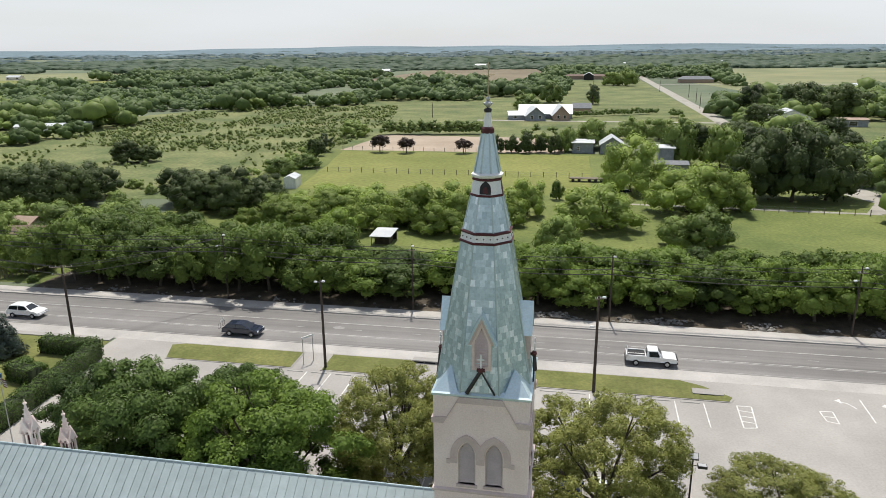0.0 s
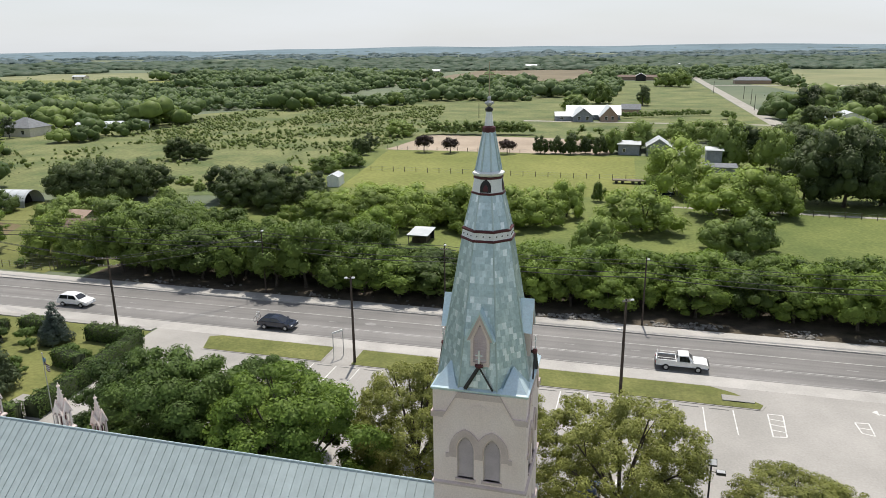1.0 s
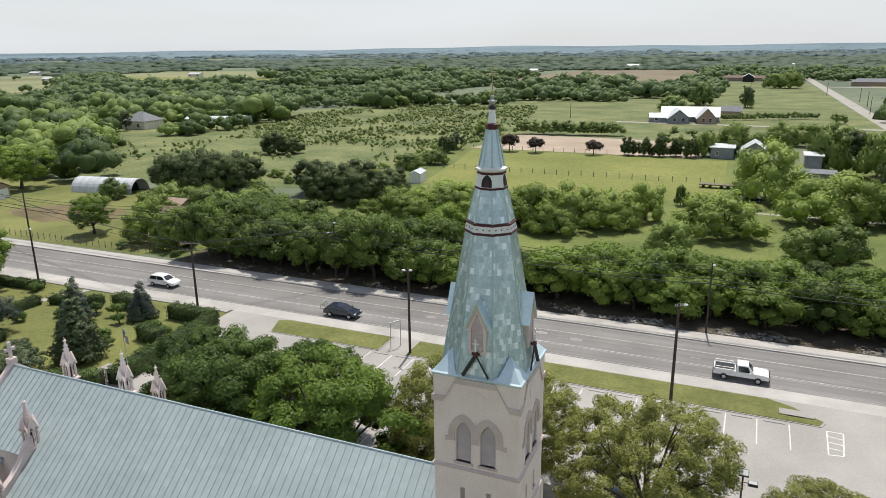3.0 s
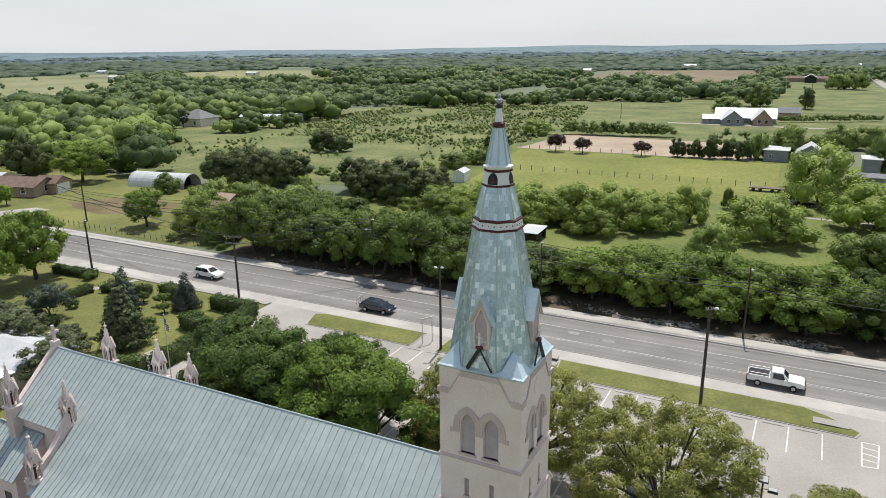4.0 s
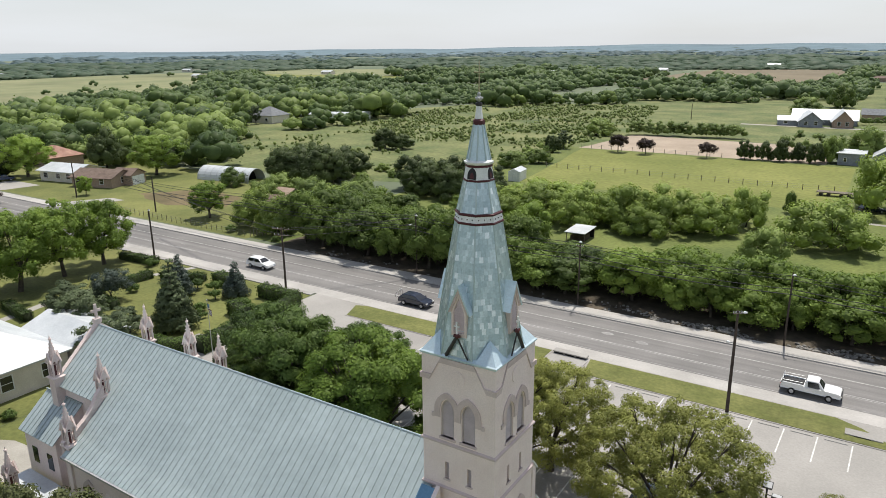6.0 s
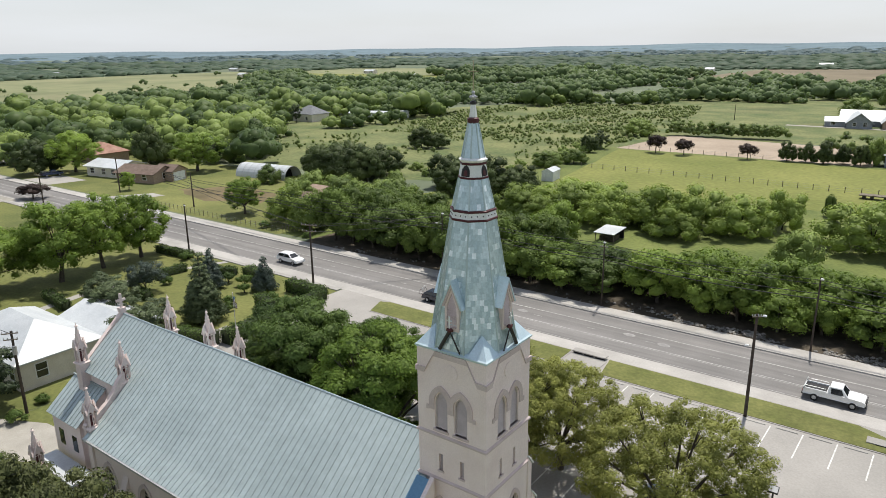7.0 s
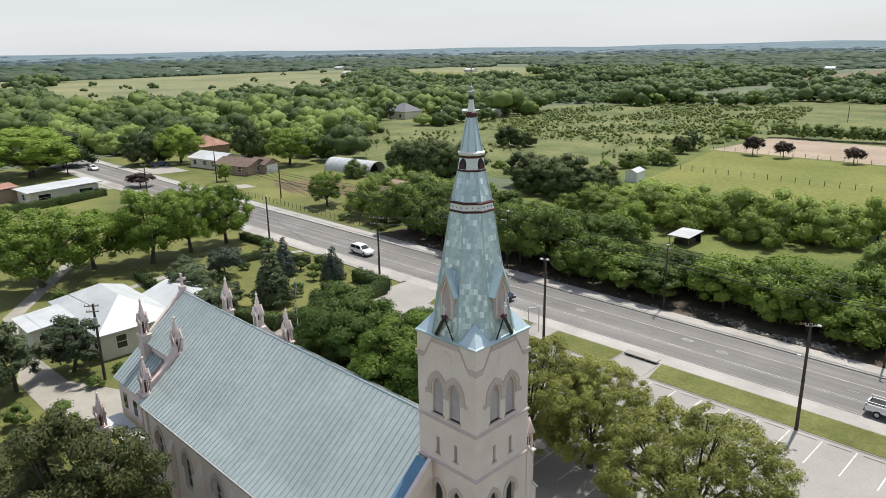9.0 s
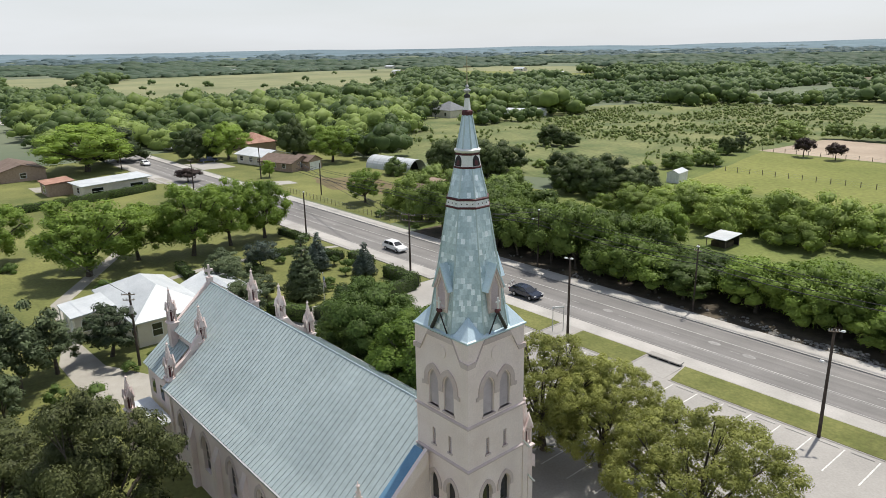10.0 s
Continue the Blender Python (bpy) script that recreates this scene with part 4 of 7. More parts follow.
def thicket(name, label, spots, per, size, material, seed, squash=0.8, core=0.82, n=10):
    """Uncountable growth as one mesh of domed crowns in lumps. spots: x, y, radius, height."""
    rng = np.random.default_rng(seed)
    vs, fs, cv, ct, cf, base = [], [], [], [], [], 0
    for x, y, R, H in spots:
        a = rng.uniform(0, 6.28) + np.arange(n) * 2.4 + rng.uniform(-0.5, 0.5, n)
        f = np.sqrt(np.arange(n) / n) * rng.uniform(0.75, 1.1, n)
        r = R * (rng.uniform(0.30, 0.48, n) if n > 4 else rng.uniform(0.5, 0.75, n))
        r = np.minimum(r, H * (0.44 if n > 4 else 0.62))
        top = H * np.sqrt(np.maximum(0.06, 1 - (0.85 * f) ** 2)) * rng.uniform(0.78, 1.04, n)
        z = np.maximum(top - r * squash, r * 0.4)
        z[2::3] = np.minimum(z[2::3], r[2::3] * 0.9 + 0.15 * H)
        c = np.stack((x + 0.78 * R * f * np.cos(a), y + 0.78 * R * f * np.sin(a), z), 1)
        heart = np.array((x, y, H * 0.35))
        if per:
            v, face = leaves(rng, c, r, per, size * (0.75 + 0.08 * R), squash, heart=heart, hide=False)
            vs.append(v), fs.append(face)
        k = n
        if n == 1:
            c = np.array((x, y, 0)) + np.array(((0, 0, 0.35 * H),))
            r = np.array((R * 0.8,))
        tall_ = np.array([1, 1, squash]) if n > 1 else np.array([1, 1, 0.65 * H / (R * 0.8)])
        v = c[:, None, :] + ICO_V[None] * (r * (core if n > 1 else 1.0))[:, None, None] * rng.uniform(0.75, 1.15, (k, 12, 1)) * tall_
        cv.append(v.reshape(-1, 3))
        # single-lump far crowns: normals bent upward to lighten their shaded sides
        light_lift = np.array((0, 0, 0.0 if n > 1 else 0.8))
        cf.append(unit(light_lift + (ICO_V[None] * 0.7 + 0.5 * (v - heart) / (np.linalg.norm(v - heart, axis=2)[:, :, None] + 1e-9)).reshape(-1, 3)))
        ct.append((ICO_F[None] + (np.arange(k) * 12)[:, None, None]).reshape(-1, 3) + base)
        base += 12 * k
    v = np.concatenate(vs) if vs else np.zeros((0, 3))
    t = np.concatenate((np.arange(len(v)).reshape(-1, 3), np.concatenate(ct) + len(v)))
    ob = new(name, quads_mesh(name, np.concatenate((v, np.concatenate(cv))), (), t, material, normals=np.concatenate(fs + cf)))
    return tagged(ob, label, "vegetation", kind="stuff")


def inside(x, y, poly):
    hit_ = False
    for (x0, y0), (x1, y1) in zip(poly, poly[1:] + poly[:1]):
        if (y0 > y) != (y1 > y) and x < (x1 - x0) * (y - y0) / (y1 - y0) + x0:
            hit_ = not hit_
    return hit_


OPEN = [rect(-78, 62, 60, 262), rect(-100, 62, 262, 330), rect(-60, 62, 330, 470), rect(-128, -58, 322, 430), rect(-10, 120, 380, 720), [(-215, 615), (-40, 610), (-30, 760), (-50, 1010), (-200, 970)], [(105, 480), (420, 560), (600, 1050), (180, 1000)],
        [(-455, 150), (-415, 205), (-455, 262), (-450, 360), (-585, 470), (-851, 700), (-895, 556), (-885, 435), (-905, 300), (-700, 200)], [(-680, 125), (-630, 155), (-860, 240), (-1146, 265), (-1146, 190)], [(-152, 136), (-126, 138), (-126, 146), (-72, 150), (-76, 219), (-80, 300), (-100, 390), (-130, 376), (-172, 372), (-172, 330), (-200, 315), (-196, 282), (-190, 240), (-200, 200), (-194, 172)], rect(-72, -61, 121, 139), rect(-112, -76, 94, 172), rect(-150, -100, 100, 172), rect(-178, -104, 66, 128), rect(-106, -76, 60, 96), [(-560, 530), (-390, 575), (-420, 680), (-720, 670)],
        [(-800, 640), (-520, 600), (-500, 800), (-640, 900), (-800, 860)], rect(56, 66, 150, 900), rect(-240, -52, -60, 72), rect(-232, 420, 60, 84), rect(70, 300, 225, 330), [(-205, 395), (-160, 395), (-130, 500), (-200, 580)],
        rect(-215, -170, 84, 118), rect(-310, -280, 268, 292), [(-246, 242), (-214, 242), (-190, 186), (-218, 180)], rect(-226, -197, 238, 262)]
rnd = random.Random(8)


def wooded(r0, r1, step, lo, hi, tall, cut, scale, seed, grow=0.8):
    """Crowns set side by side over a sector of land, open where fields lie and where the noise thins them."""
    out, r = [], r0
    while r < r1:
        pace = step * (1 + grow * (r - r0) / r0)
        a = math.radians(50 + rnd.uniform(0, 1))
        while a < math.radians(172):
            q, b = r + rnd.uniform(-0.5, 0.5) * pace, a + rnd.uniform(-0.4, 0.4) * pace / r
            x, y = q * math.cos(b), q * math.sin(b) + 20
            a += pace / r
            if any(inside(x, y, p) for p in OPEN) or noise.noise((x / scale, y / scale, seed)) < cut + rnd.uniform(-0.08, 0.08):
                continue
            R = pace * rnd.uniform(lo, hi) * rnd.choice((0.5, 0.7, 0.85, 1, 1.2, 1.5))
            out.append((x, y, R, R * rnd.uniform(*tall)))
        r += pace * 0.9
    return out


def species(spots, share):
    """Parts the crowns into two kinds that grow in loose groups."""
    kinds = ([], [])
    for q in spots:
        kinds[noise.noise((q[0] / 26, q[1] / 26, 7.0)) + rnd.uniform(-0.45, 0.45) > share].append(q)
    return kinds


near_woods = wooded(112, 400, 7.8, 0.62, 0.95, (0.95, 1.3), -0.32, 95, 4.0, 0.10)
light_kind, dark_kind = species([q for q in near_woods if math.hypot(q[0], q[1]) < 300], 0.0)
thicket("woodland", "light green elm and mesquite woodland behind the houses", light_kind, 560, 0.23, WOODS, 3, n=10)
thicket("dark_woodland", "groups of darker oaks in the woodland behind the houses", dark_kind, 560, 0.23, DARKWOODS, 33, n=10)
light_kind, dark_kind = species([q for q in near_woods if math.hypot(q[0], q[1]) >= 300], 0.12)
thicket("middle_woodland", "light green woodland filling the middle distance", light_kind, 150, 0.30, WOODS, 30, n=7, core=0.88)
thicket("dark_middle_woodland", "groups of darker trees in the middle distance", dark_kind, 150, 0.30, DARKWOODS, 34, n=7, core=0.88)
light_kind, dark_kind = species(wooded(395, 900, 9.5, 0.6, 0.95, (0.6, 0.9), -0.3, 150, 4.0, 0.3), 0.1)
thicket("outer_woodland", "green woodland and hedgerows farther off", light_kind, 34, 0.6, OUTERWOODS, 31, n=6, core=0.88)
thicket("dark_outer_woodland", "darker tree groups farther off", dark_kind, 34, 0.6, OUTERDARK, 35, n=6, core=0.88)
thicket("far_woods", "far woods and hedgerows, haze tinted into the leaf colour", [q for q in wooded(890, 1750, 12, 0.8, 1.25, (0.22, 0.36), -0.12, 130, 9.0) if noise.noise((q[0] / 160, q[1] / 500, 2.0)) > -0.45], 0, 1.7, HAZEWOODS, 4, n=1)
thicket("ridge_woods", "woods below the horizon, coloured blue-green for haze", wooded(1700, 3700, 23, 0.42, 0.8, (0.24, 0.42), 0.0, 240, 9.0, 0.5), 0, 4.0, HAZERIDGE, 14, n=1)
FIELD_P = [(-440, 170), (-430, 205), (-470, 270), (-465, 360), (-585, 460), (-780, 600), (-850, 430), (-700, 215)]
spots = []
for _ in range(60):
    x, y = rnd.uniform(-850, -420), rnd.uniform(150, 620)
    if inside(x, y, FIELD_P) and rnd.random() < 1.15 - math.hypot(x + 440, y - 240) / 420:
        R = rnd.uniform(3.5, 7.5)
        spots.append((x, y, R, R * rnd.uniform(0.8, 1.2)))
thicket("field_edge_trees", "scattered oaks and low tree belts in the far field", spots, 40, 0.5, OUTERWOODS, 41, n=5, core=0.92)
spots = []
MEADOW_P = [(-200, 150), (-78, 150), (-80, 300), (-100, 390), (-130, 376), (-175, 370), (-200, 315)]
for _ in range(9000):
    x, y = rnd.uniform(-230, -76), rnd.uniform(148, 395)
    if not inside(x, y, MEADOW_P):
        continue
    dens = noise.noise((x / 30, y / 30, 1.0)) + (0.25 if y > 215 else -0.1)
    if dens < rnd.uniform(-0.1, 0.35):
        continue
    R = rnd.uniform(0.3, 0.8) * rnd.choice((1, 1, 1, 1.3, 2.0))
    spots.append((x, y, R, R * rnd.uniform(1.2, 2.1)))
thicket("meadow_scrub", "low mesquite scrub scattered over the meadow", spots, 12, 0.2, SCRUB, 6, squash=1.1, n=2)
spots = [(-73 + i * 1.45 + rnd.uniform(-0.5, 0.5), 263.5 + 0.18 * i + rnd.uniform(-1.2, 1.2), rnd.uniform(2.4, 3.2), rnd.uniform(4.4, 6.2)) for i in range(27)] + [(-17 + i * 3.0, 240 + rnd.uniform(-6, 8), rnd.uniform(2.6, 3.8), rnd.uniform(5, 7.5)) for i in range(8)]
spots += [(-1 + i * 2.4, 337 + i * 1.3 + rnd.uniform(-1, 1), 1.9, rnd.uniform(3.0, 4.0)) for i in range(17)] + [(44 + rnd.uniform(-2, 2), 341 + rnd.uniform(-2, 2), 3.0, 4.5) for i in range(2)]
thicket("hedgerow", "row of slender hedge trees behind the dirt lot", spots, 300, 0.22, FIELDLEAF, 7)
spots = [(-83.5 + rnd.uniform(-3, 3), y, rnd.uniform(1.2, 2.4), rnd.uniform(1.6, 3.2)) for y in range(165, 215, 4)]
thicket("fence_growth", "bushes along the pasture fence", spots, 180, 0.22, WOODS, 9)
def clipped_hedge(label, runs, w, h, seed):
    """Box-cut hedge: twiggy body, coloured dark for the shade between leaves, with leaves all over its top and sides.
    """
    rng = np.random.default_rng(seed)
    vs, bodies, faces = [], [], []
    for x0, y0, x1, y1 in runs:
        L = math.hypot(x1 - x0, y1 - y0)
        d, s_ = np.array(((x1 - x0) / L, (y1 - y0) / L, 0)), np.array((-(y1 - y0) / L, (x1 - x0) / L, 0))
        k = int(L * (w + 2 * h) * 75)
        u, side = rng.uniform(-0.2, L + 0.2, k), rng.random(k) * (w + 2 * h)
        top = side < w
        across_ = np.where(top, side - w / 2, np.where(side < w + h, -w / 2, w / 2))
        z = np.where(top, h, (side - w) % h) + rng.normal(0, 0.07, k) + 0.12 * np.sin(u * 1.9) + 0.07 * np.sin(u * 5.1)
        c = np.array((x0, y0, 0)) + u[:, None] * d + (across_ + rng.normal(0, 0.07, k))[:, None] * s_ + z[:, None] * np.array((0, 0, 1))
        nrm = np.where(top[:, None], np.array((0, 0, 1.0)), np.sign(across_)[:, None] * s_) + rng.normal(size=(k, 3)) * 0.5
        nrm /= np.linalg.norm(nrm, axis=1)[:, None]
        t = np.cross(nrm, rng.normal(size=(k, 3)))
        t /= np.linalg.norm(t, axis=1)[:, None] + 1e-9
        b = np.cross(nrm, t) * 0.6
        r = 0.105 * rng.uniform(0.6, 1.3, k)[:, None]
        vs.append(np.stack((c - t * r, c - b * r, c + t * r, c + b * r), 1).reshape(-1, 3))
        p, q = np.array((x0, y0, 0)), np.array((x1, y1, 0))
        e = s_ * (w / 2 - 0.1)
        up = np.array((0, 0, h - 0.12))
        n0 = 8 * len(bodies)
        bodies.append(np.stack((p - e, p + e, q + e, q - e, p - e + up, p + e + up, q + e + up, q - e + up)))
        faces.append(np.array(((4, 5, 6), (4, 6, 7), (0, 4, 7), (0, 7, 3), (1, 2, 6), (1, 6, 5), (0, 1, 5), (0, 5, 4), (2, 3, 7), (2, 7, 6))) + n0)
    v = np.concatenate(vs)
    ob = new("hedge", quads_mesh("hedge", np.concatenate((v, np.concatenate(bodies))), np.arange(len(v)).reshape(-1, 4), np.concatenate(faces) + len(v), OAKLEAF, inner=SHADETWIGS))
    return tagged(ob, label, "hedge", kind="stuff")


clipped_hedge("tall box-cut dark green hedge round the church garden", ((-51.4, 62.6, -50.6, 52.0), (-50.6, 52.0, -50.2, 46.4), (-50.8, 45.4, -56.5, 43.2), (-51.6, 63.2, -58.5, 63.4), (-63.4, 63.8, -68.4, 63.8), (-57.0, 57.0, -53.2, 55.8)), 1.7, 1.75, 10)
clipped_hedge("low clipped green hedge along the garden path", ((-70.5, 63.2, -77.5, 61.2), (-79.0, 60.4, -80.0, 52.0), (-84.0, 42.0, -77.0, 41.2), (-76.5, 50.5, -71.5, 49.5), (-92.0, 64.0, -84.0, 64.8)), 1.3, 1.15, 11)
clipped_hedge("long dark hedge before the neighbouring houses", ((-153.0, 62.5, -149.5, 51.0), (-149.5, 51.0, -146.5, 29.0), (-146.5, 28.0, -140.0, 18.0)), 1.9, 1.6, 12)
spots = [(x, y, r, h) for x, y, r, h in ((-57.6, 59.6, 1.0, 1.2), (-55.2, 58.6, 0.9, 1.1), (-72.0, 58.0, 0.9, 1.2), (-75.5, 55.0, 1.0, 1.3), (-64.0, 52.0, 0.8, 1.0), (-59.0, 53.4, 0.9, 1.3), (-78.5, 47.0, 1.1, 1.5), (-61, 55, 0.9, 1.4), (-84, 64, 1.2, 1.6), (-51.5, 24.0, 1.0, 1.5), (-53.5, 27.3, 0.8, 1.0), (-79.5, 30, 1.6, 2.4), (-45.0, 19.0, 1.5, 3.0), (-48.5, 16.4, 1.4, 2.4), (-101, 22, 1.8, 1.6), (-78, 84.6, 0.8, 1.1), (-90, 85, 1.2, 1.6))]
thicket("shrubs", "rounded green garden shrubs", spots, 800, 0.095, OAKLEAF, 12)

# mushroom-clipped garden bushes on short stems, and a grey olive
for x, y, R, H in ((-68.7, 60.7, 1.0, 1.5), (-65.2, 61.0, 1.1, 1.7), (-62.9, 59.0, 0.9, 1.4)):
    topiary.plant(x, y, R, H)
olive_bush.plant(-74.6, 51.3, 2.6, 4.6)

# rubble bank under the thicket
rng = np.random.default_rng(77)
vs, ts = [], []
for i in range(3000):
    x = rng.uniform(-17, 64) if i > 350 else rng.uniform(-74, -17)
    y, r = 82.6 + abs(rng.normal(0, 0.9)), rng.uniform(0.05, 0.24)
    if noise.noise((x / 5.0, y / 1.5, 3.0)) < 0.08 + rng.uniform(-0.15, 0.15):
        continue
    ts.append(ICO_F + 12 * len(vs))
    vs.append(np.array((x, y, 0.03 + (y - 82.4) * 0.1)) + ICO_V * r * rng.uniform(0.6, 1.25, (12, 3)) * np.array([1.2, 1, 0.7]))
tagged(new("rubble_bank", quads_mesh("rubble_bank", np.concatenate(vs), np.zeros((0, 4), int), np.concatenate(ts), STONE, True)), "grey rubble stones heaped along the footpath", "stones", kind="stuff")


# ---- church ----
TX, TY, TH = -3.53, 28.58, 2.07
RIDGE, MID = 12.64, 28.2
church = thing("church", "pale pink stucco church with grey-blue metal roof and tall slate spire", "church", at=(-19.0, MID, 0))


def faced(bm, k):
    """Turns a south face, built about the tower's axis, to the k-th side and puts it in place."""
    bmesh.ops.transform(bm, matrix=Matrix.Translation((TX, TY, 0)) @ Matrix.Rotation(k * math.pi / 2, 4, "Z"), verts=bm.verts[:])


for k in range(4):
    bm = bmesh.new()
    reach = TH if k % 2 == 0 else TH - 0.35
    holes = [arch(c, 0.385, 14.3, 15.73, 16.42) for c in (-0.6, 0.6)]
    holes += [rect(c - 0.12, c + 0.12, 11.95, 12.9) for c in (-0.65, 0.65)]
    holes += [arch(c, 0.36, 8.3, 9.5, 10.15) for c in (-0.7, 0.7)]
    pierced(bm, rect(-reach, reach, 0.0, 18.62), holes, -TH, -TH + 0.35)
    faced(bm, k)
    part("tower_wall", bm, STUCCO, church, world=True)
    # stepped string course under the eaves
    top = [(-2.16, 17.55), (-1.50, 17.57), (-0.92, 18.58), (0.92, 18.58), (1.50, 17.57), (2.16, 17.55)]
    low = [(-2.16, 17.28), (-1.62, 17.28), (-1.05, 18.30), (1.05, 18.30), (1.62, 17.28), (2.16, 17.28)]
    bm = bmesh.new()
    band(bm, top, low, -TH - 0.07, -TH + 0.002)
    faced(bm, k)
    part("string_course", bm, TRIM, church, world=True)
    bm = bmesh.new()
    ring = [(0.42 * math.cos(2 * math.pi * i / 28), 17.62 + 0.42 * math.sin(2 * math.pi * i / 28)) for i in range(28)]
    prism(bm, ring, -TH - 0.035, -TH + 0.002)
    faced(bm, k)
    part("medallion", bm, STUCCO, church, world=True)
    for n, c in enumerate((-0.6, 0.6)):
        # hood mould
        bm = bmesh.new()
        o = arch(c, 0.73, 15.35, 15.75, 16.78)
        i_ = arch(c, 0.42, 15.35, 15.75, 16.46)
        band(bm, o, i_, -TH - 0.06 - 0.006 * n, -TH + 0.002)
        side = -1 if n == 0 else 1
        box(bm, *sorted((c + side * 0.731, c + side * 0.90)), -TH - 0.058, -TH + 0.002, 15.30, 15.52)
        faced(bm, k)
        part("hood_mould", bm, TRIM, church, world=True)
        # louvred opening
        bm = bmesh.new()
        band(bm, arch(c, 0.384, 14.301, 15.73, 16.419), arch(c, 0.33, 14.301, 15.73, 16.33), -TH + 0.06, -TH + 0.14)
        faced(bm, k)
        frame_ob = part("louvre", bm, LOUVRE, church, "pointed louvred belfry opening", world=True)
        # dark sheet giving the gaps between slats their shade
        bm = bmesh.new()
        prism(bm, arch(c, 0.383, 14.31, 15.73, 16.41), -TH + 0.27, -TH + 0.30)
        faced(bm, k)
        part("backing", bm, DARK, frame_ob, world=True)
        for s in range(14):
            z = 14.35 + s * 0.148
            half = 0.33 if z < 15.7 else max(0.05, 0.33 * (1 - ((z - 15.7) / 0.66) ** 1.7))
            bm = bmesh.new()
            loft(bm, [[(c + q * half, -TH + 0.075, z), (c + q * half, -TH + 0.09, z - 0.012), (c + q * half, -TH + 0.155, z + 0.088), (c + q * half, -TH + 0.14, z + 0.104)] for q in (-1, 1)])
            faced(bm, k)
            part("slat", bm, LOUVRE, frame_ob, world=True)
        bm = bmesh.new()
        box(bm, c - 0.47, c + 0.47, -TH - 0.07, -TH + 0.1, 14.18, 14.30)
        faced(bm, k)
        part("window_sill", bm, TRIM, church, world=True)
    for c in (-0.65, 0.65):
        bm = bmesh.new()
        for s in range(7):
            z = 11.98 + s * 0.13
            loft(bm, [[(c + q * 0.12, -TH + 0.10, z), (c + q * 0.12, -TH + 0.12, z - 0.01), (c + q * 0.12, -TH + 0.2, z + 0.08), (c + q * 0.12, -TH + 0.18, z + 0.09)] for q in (-1, 1)])
        box(bm, c - 0.12, c + 0.12, -TH + 0.26, -TH + 0.28, 11.95, 12.9)
        faced(bm, k)
        part("slit_louvre", bm, LOUVRE, church, world=True)
        bm = bmesh.new()
        box(bm, c - 0.2, c + 0.2, -TH - 0.06, -TH + 0.05, 11.85, 11.95)
        faced(bm, k)
        part("slit_sill", bm, TRIM, church, world=True)
    for n, c in enumerate((-0.7, 0.7)):
        bm = bmesh.new()
        prism(bm, arch(c, 0.359, 8.301, 9.5, 10.149), -TH + 0.2, -TH + 0.23)
        faced(bm, k)
        part("pane", bm, GLASS, church, world=True)
        bm = bmesh.new()
        band(bm, arch(c, 0.62, 9.3, 9.52, 10.42), arch(c, 0.38, 9.3, 9.52, 10.17), -TH - 0.05 - 0.005 * n, -TH + 0.002)
        faced(bm, k)
        part("hood_mould", bm, TRIM, church, world=True)
for z0, z1, out in ((13.84, 14.06, 0.09), (11.30, 11.50, 0.10)):
    bm = bmesh.new()
    rings = []
    for z, o in ((z0, 0.0), (z0 + 0.05, out), (z1 - 0.07, out), (z1, 0.0)):
        h = TH + o
        rings.append([(TX + a * h, TY + b * h, z) for a, b in ((-1, -1), (1, -1), (1, 1), (-1, 1))])
    loft(bm, rings)
    part("belt_course", bm, TRIM, church, world=True)

# eaves sheet and corner broaches
bm = bmesh.new()
loft(bm, [[(TX + a * h, TY + b * h, z) for a, b in ((-1, -1), (1, -1), (1, 1), (-1, 1))] for h, z in ((2.08, 18.57), (2.15, 18.64), (2.15, 18.71), (1.92, 18.86))])
part("eaves_sheet", bm, SHEET, church, "pale blue sheet-metal eaves", world=True)


def across(z):
    """The spire's width over its flats at a height."""
    return float(np.interp(z, (18.7, 19.4, 25.06, 25.55, 27.0, 27.7, 27.95, 29.54, 30.4), (4.1, 3.86, 2.05, 1.90, 1.26, 1.10, 1.00, 0.42, 0.22)))


def octagon(z, w, x=TX - 0.06, y=TY):
    r = w / 2 / math.cos(math.pi / 8)
    return [(x + r * math.cos(math.pi / 8 + i * math.pi / 4), y + r * math.sin(math.pi / 8 + i * math.pi / 4), z) for i in range(8)]


for a, b in ((-1, -1), (1, -1), (1, 1), (-1, 1)):
    bm = bmesh.new()
    base = [(a * 2.1, b * 2.1), (a * 0.98, b * 2.1), (a * 0.70, b * 0.70), (a * 2.1, b * 0.98)]
    low = [bm.verts.new((TX + u, TY + v, 18.72)) for u, v in base]
    tip = bm.verts.new((TX + a * 1.38, TY + b * 1.38, 19.72))
    for i in range(4):
        bm.faces.new((low[i], low[(i + 1) % 4], tip))
    bm.faces.new(low[::-1])
    bmesh.ops.recalc_face_normals(bm, faces=bm.faces[:])
    part("broach", bm, SHEET, church, "folded pale metal corner broach", world=True)

bm = bmesh.new()
loft(bm, [octagon(z, across(z)) for z in (18.7, 19.4, 22.0, 25.06)])
core = part("spire", bm, RIB, church, "octagonal spire clad in blue-grey slates", world=True)
bm = bmesh.new()
loft(bm, [octagon(z, across(z)) for z in (25.55, 27.0)])
part("spire_neck", bm, RIB, church, world=True)
for z0, z1 in ((18.72, 25.1), (25.5, 27.05), (27.95, 29.6)):
    o0, o1 = octagon(z0, across(z0) + 0.03), octagon(z1, across(z1) + 0.03)
    for p, q in zip(o0, o1):
        bm = bmesh.new()
        rod(bm, p, q, 0.045, 0.035, 6)
        part("hip_rib", bm, RIB, church, world=True)
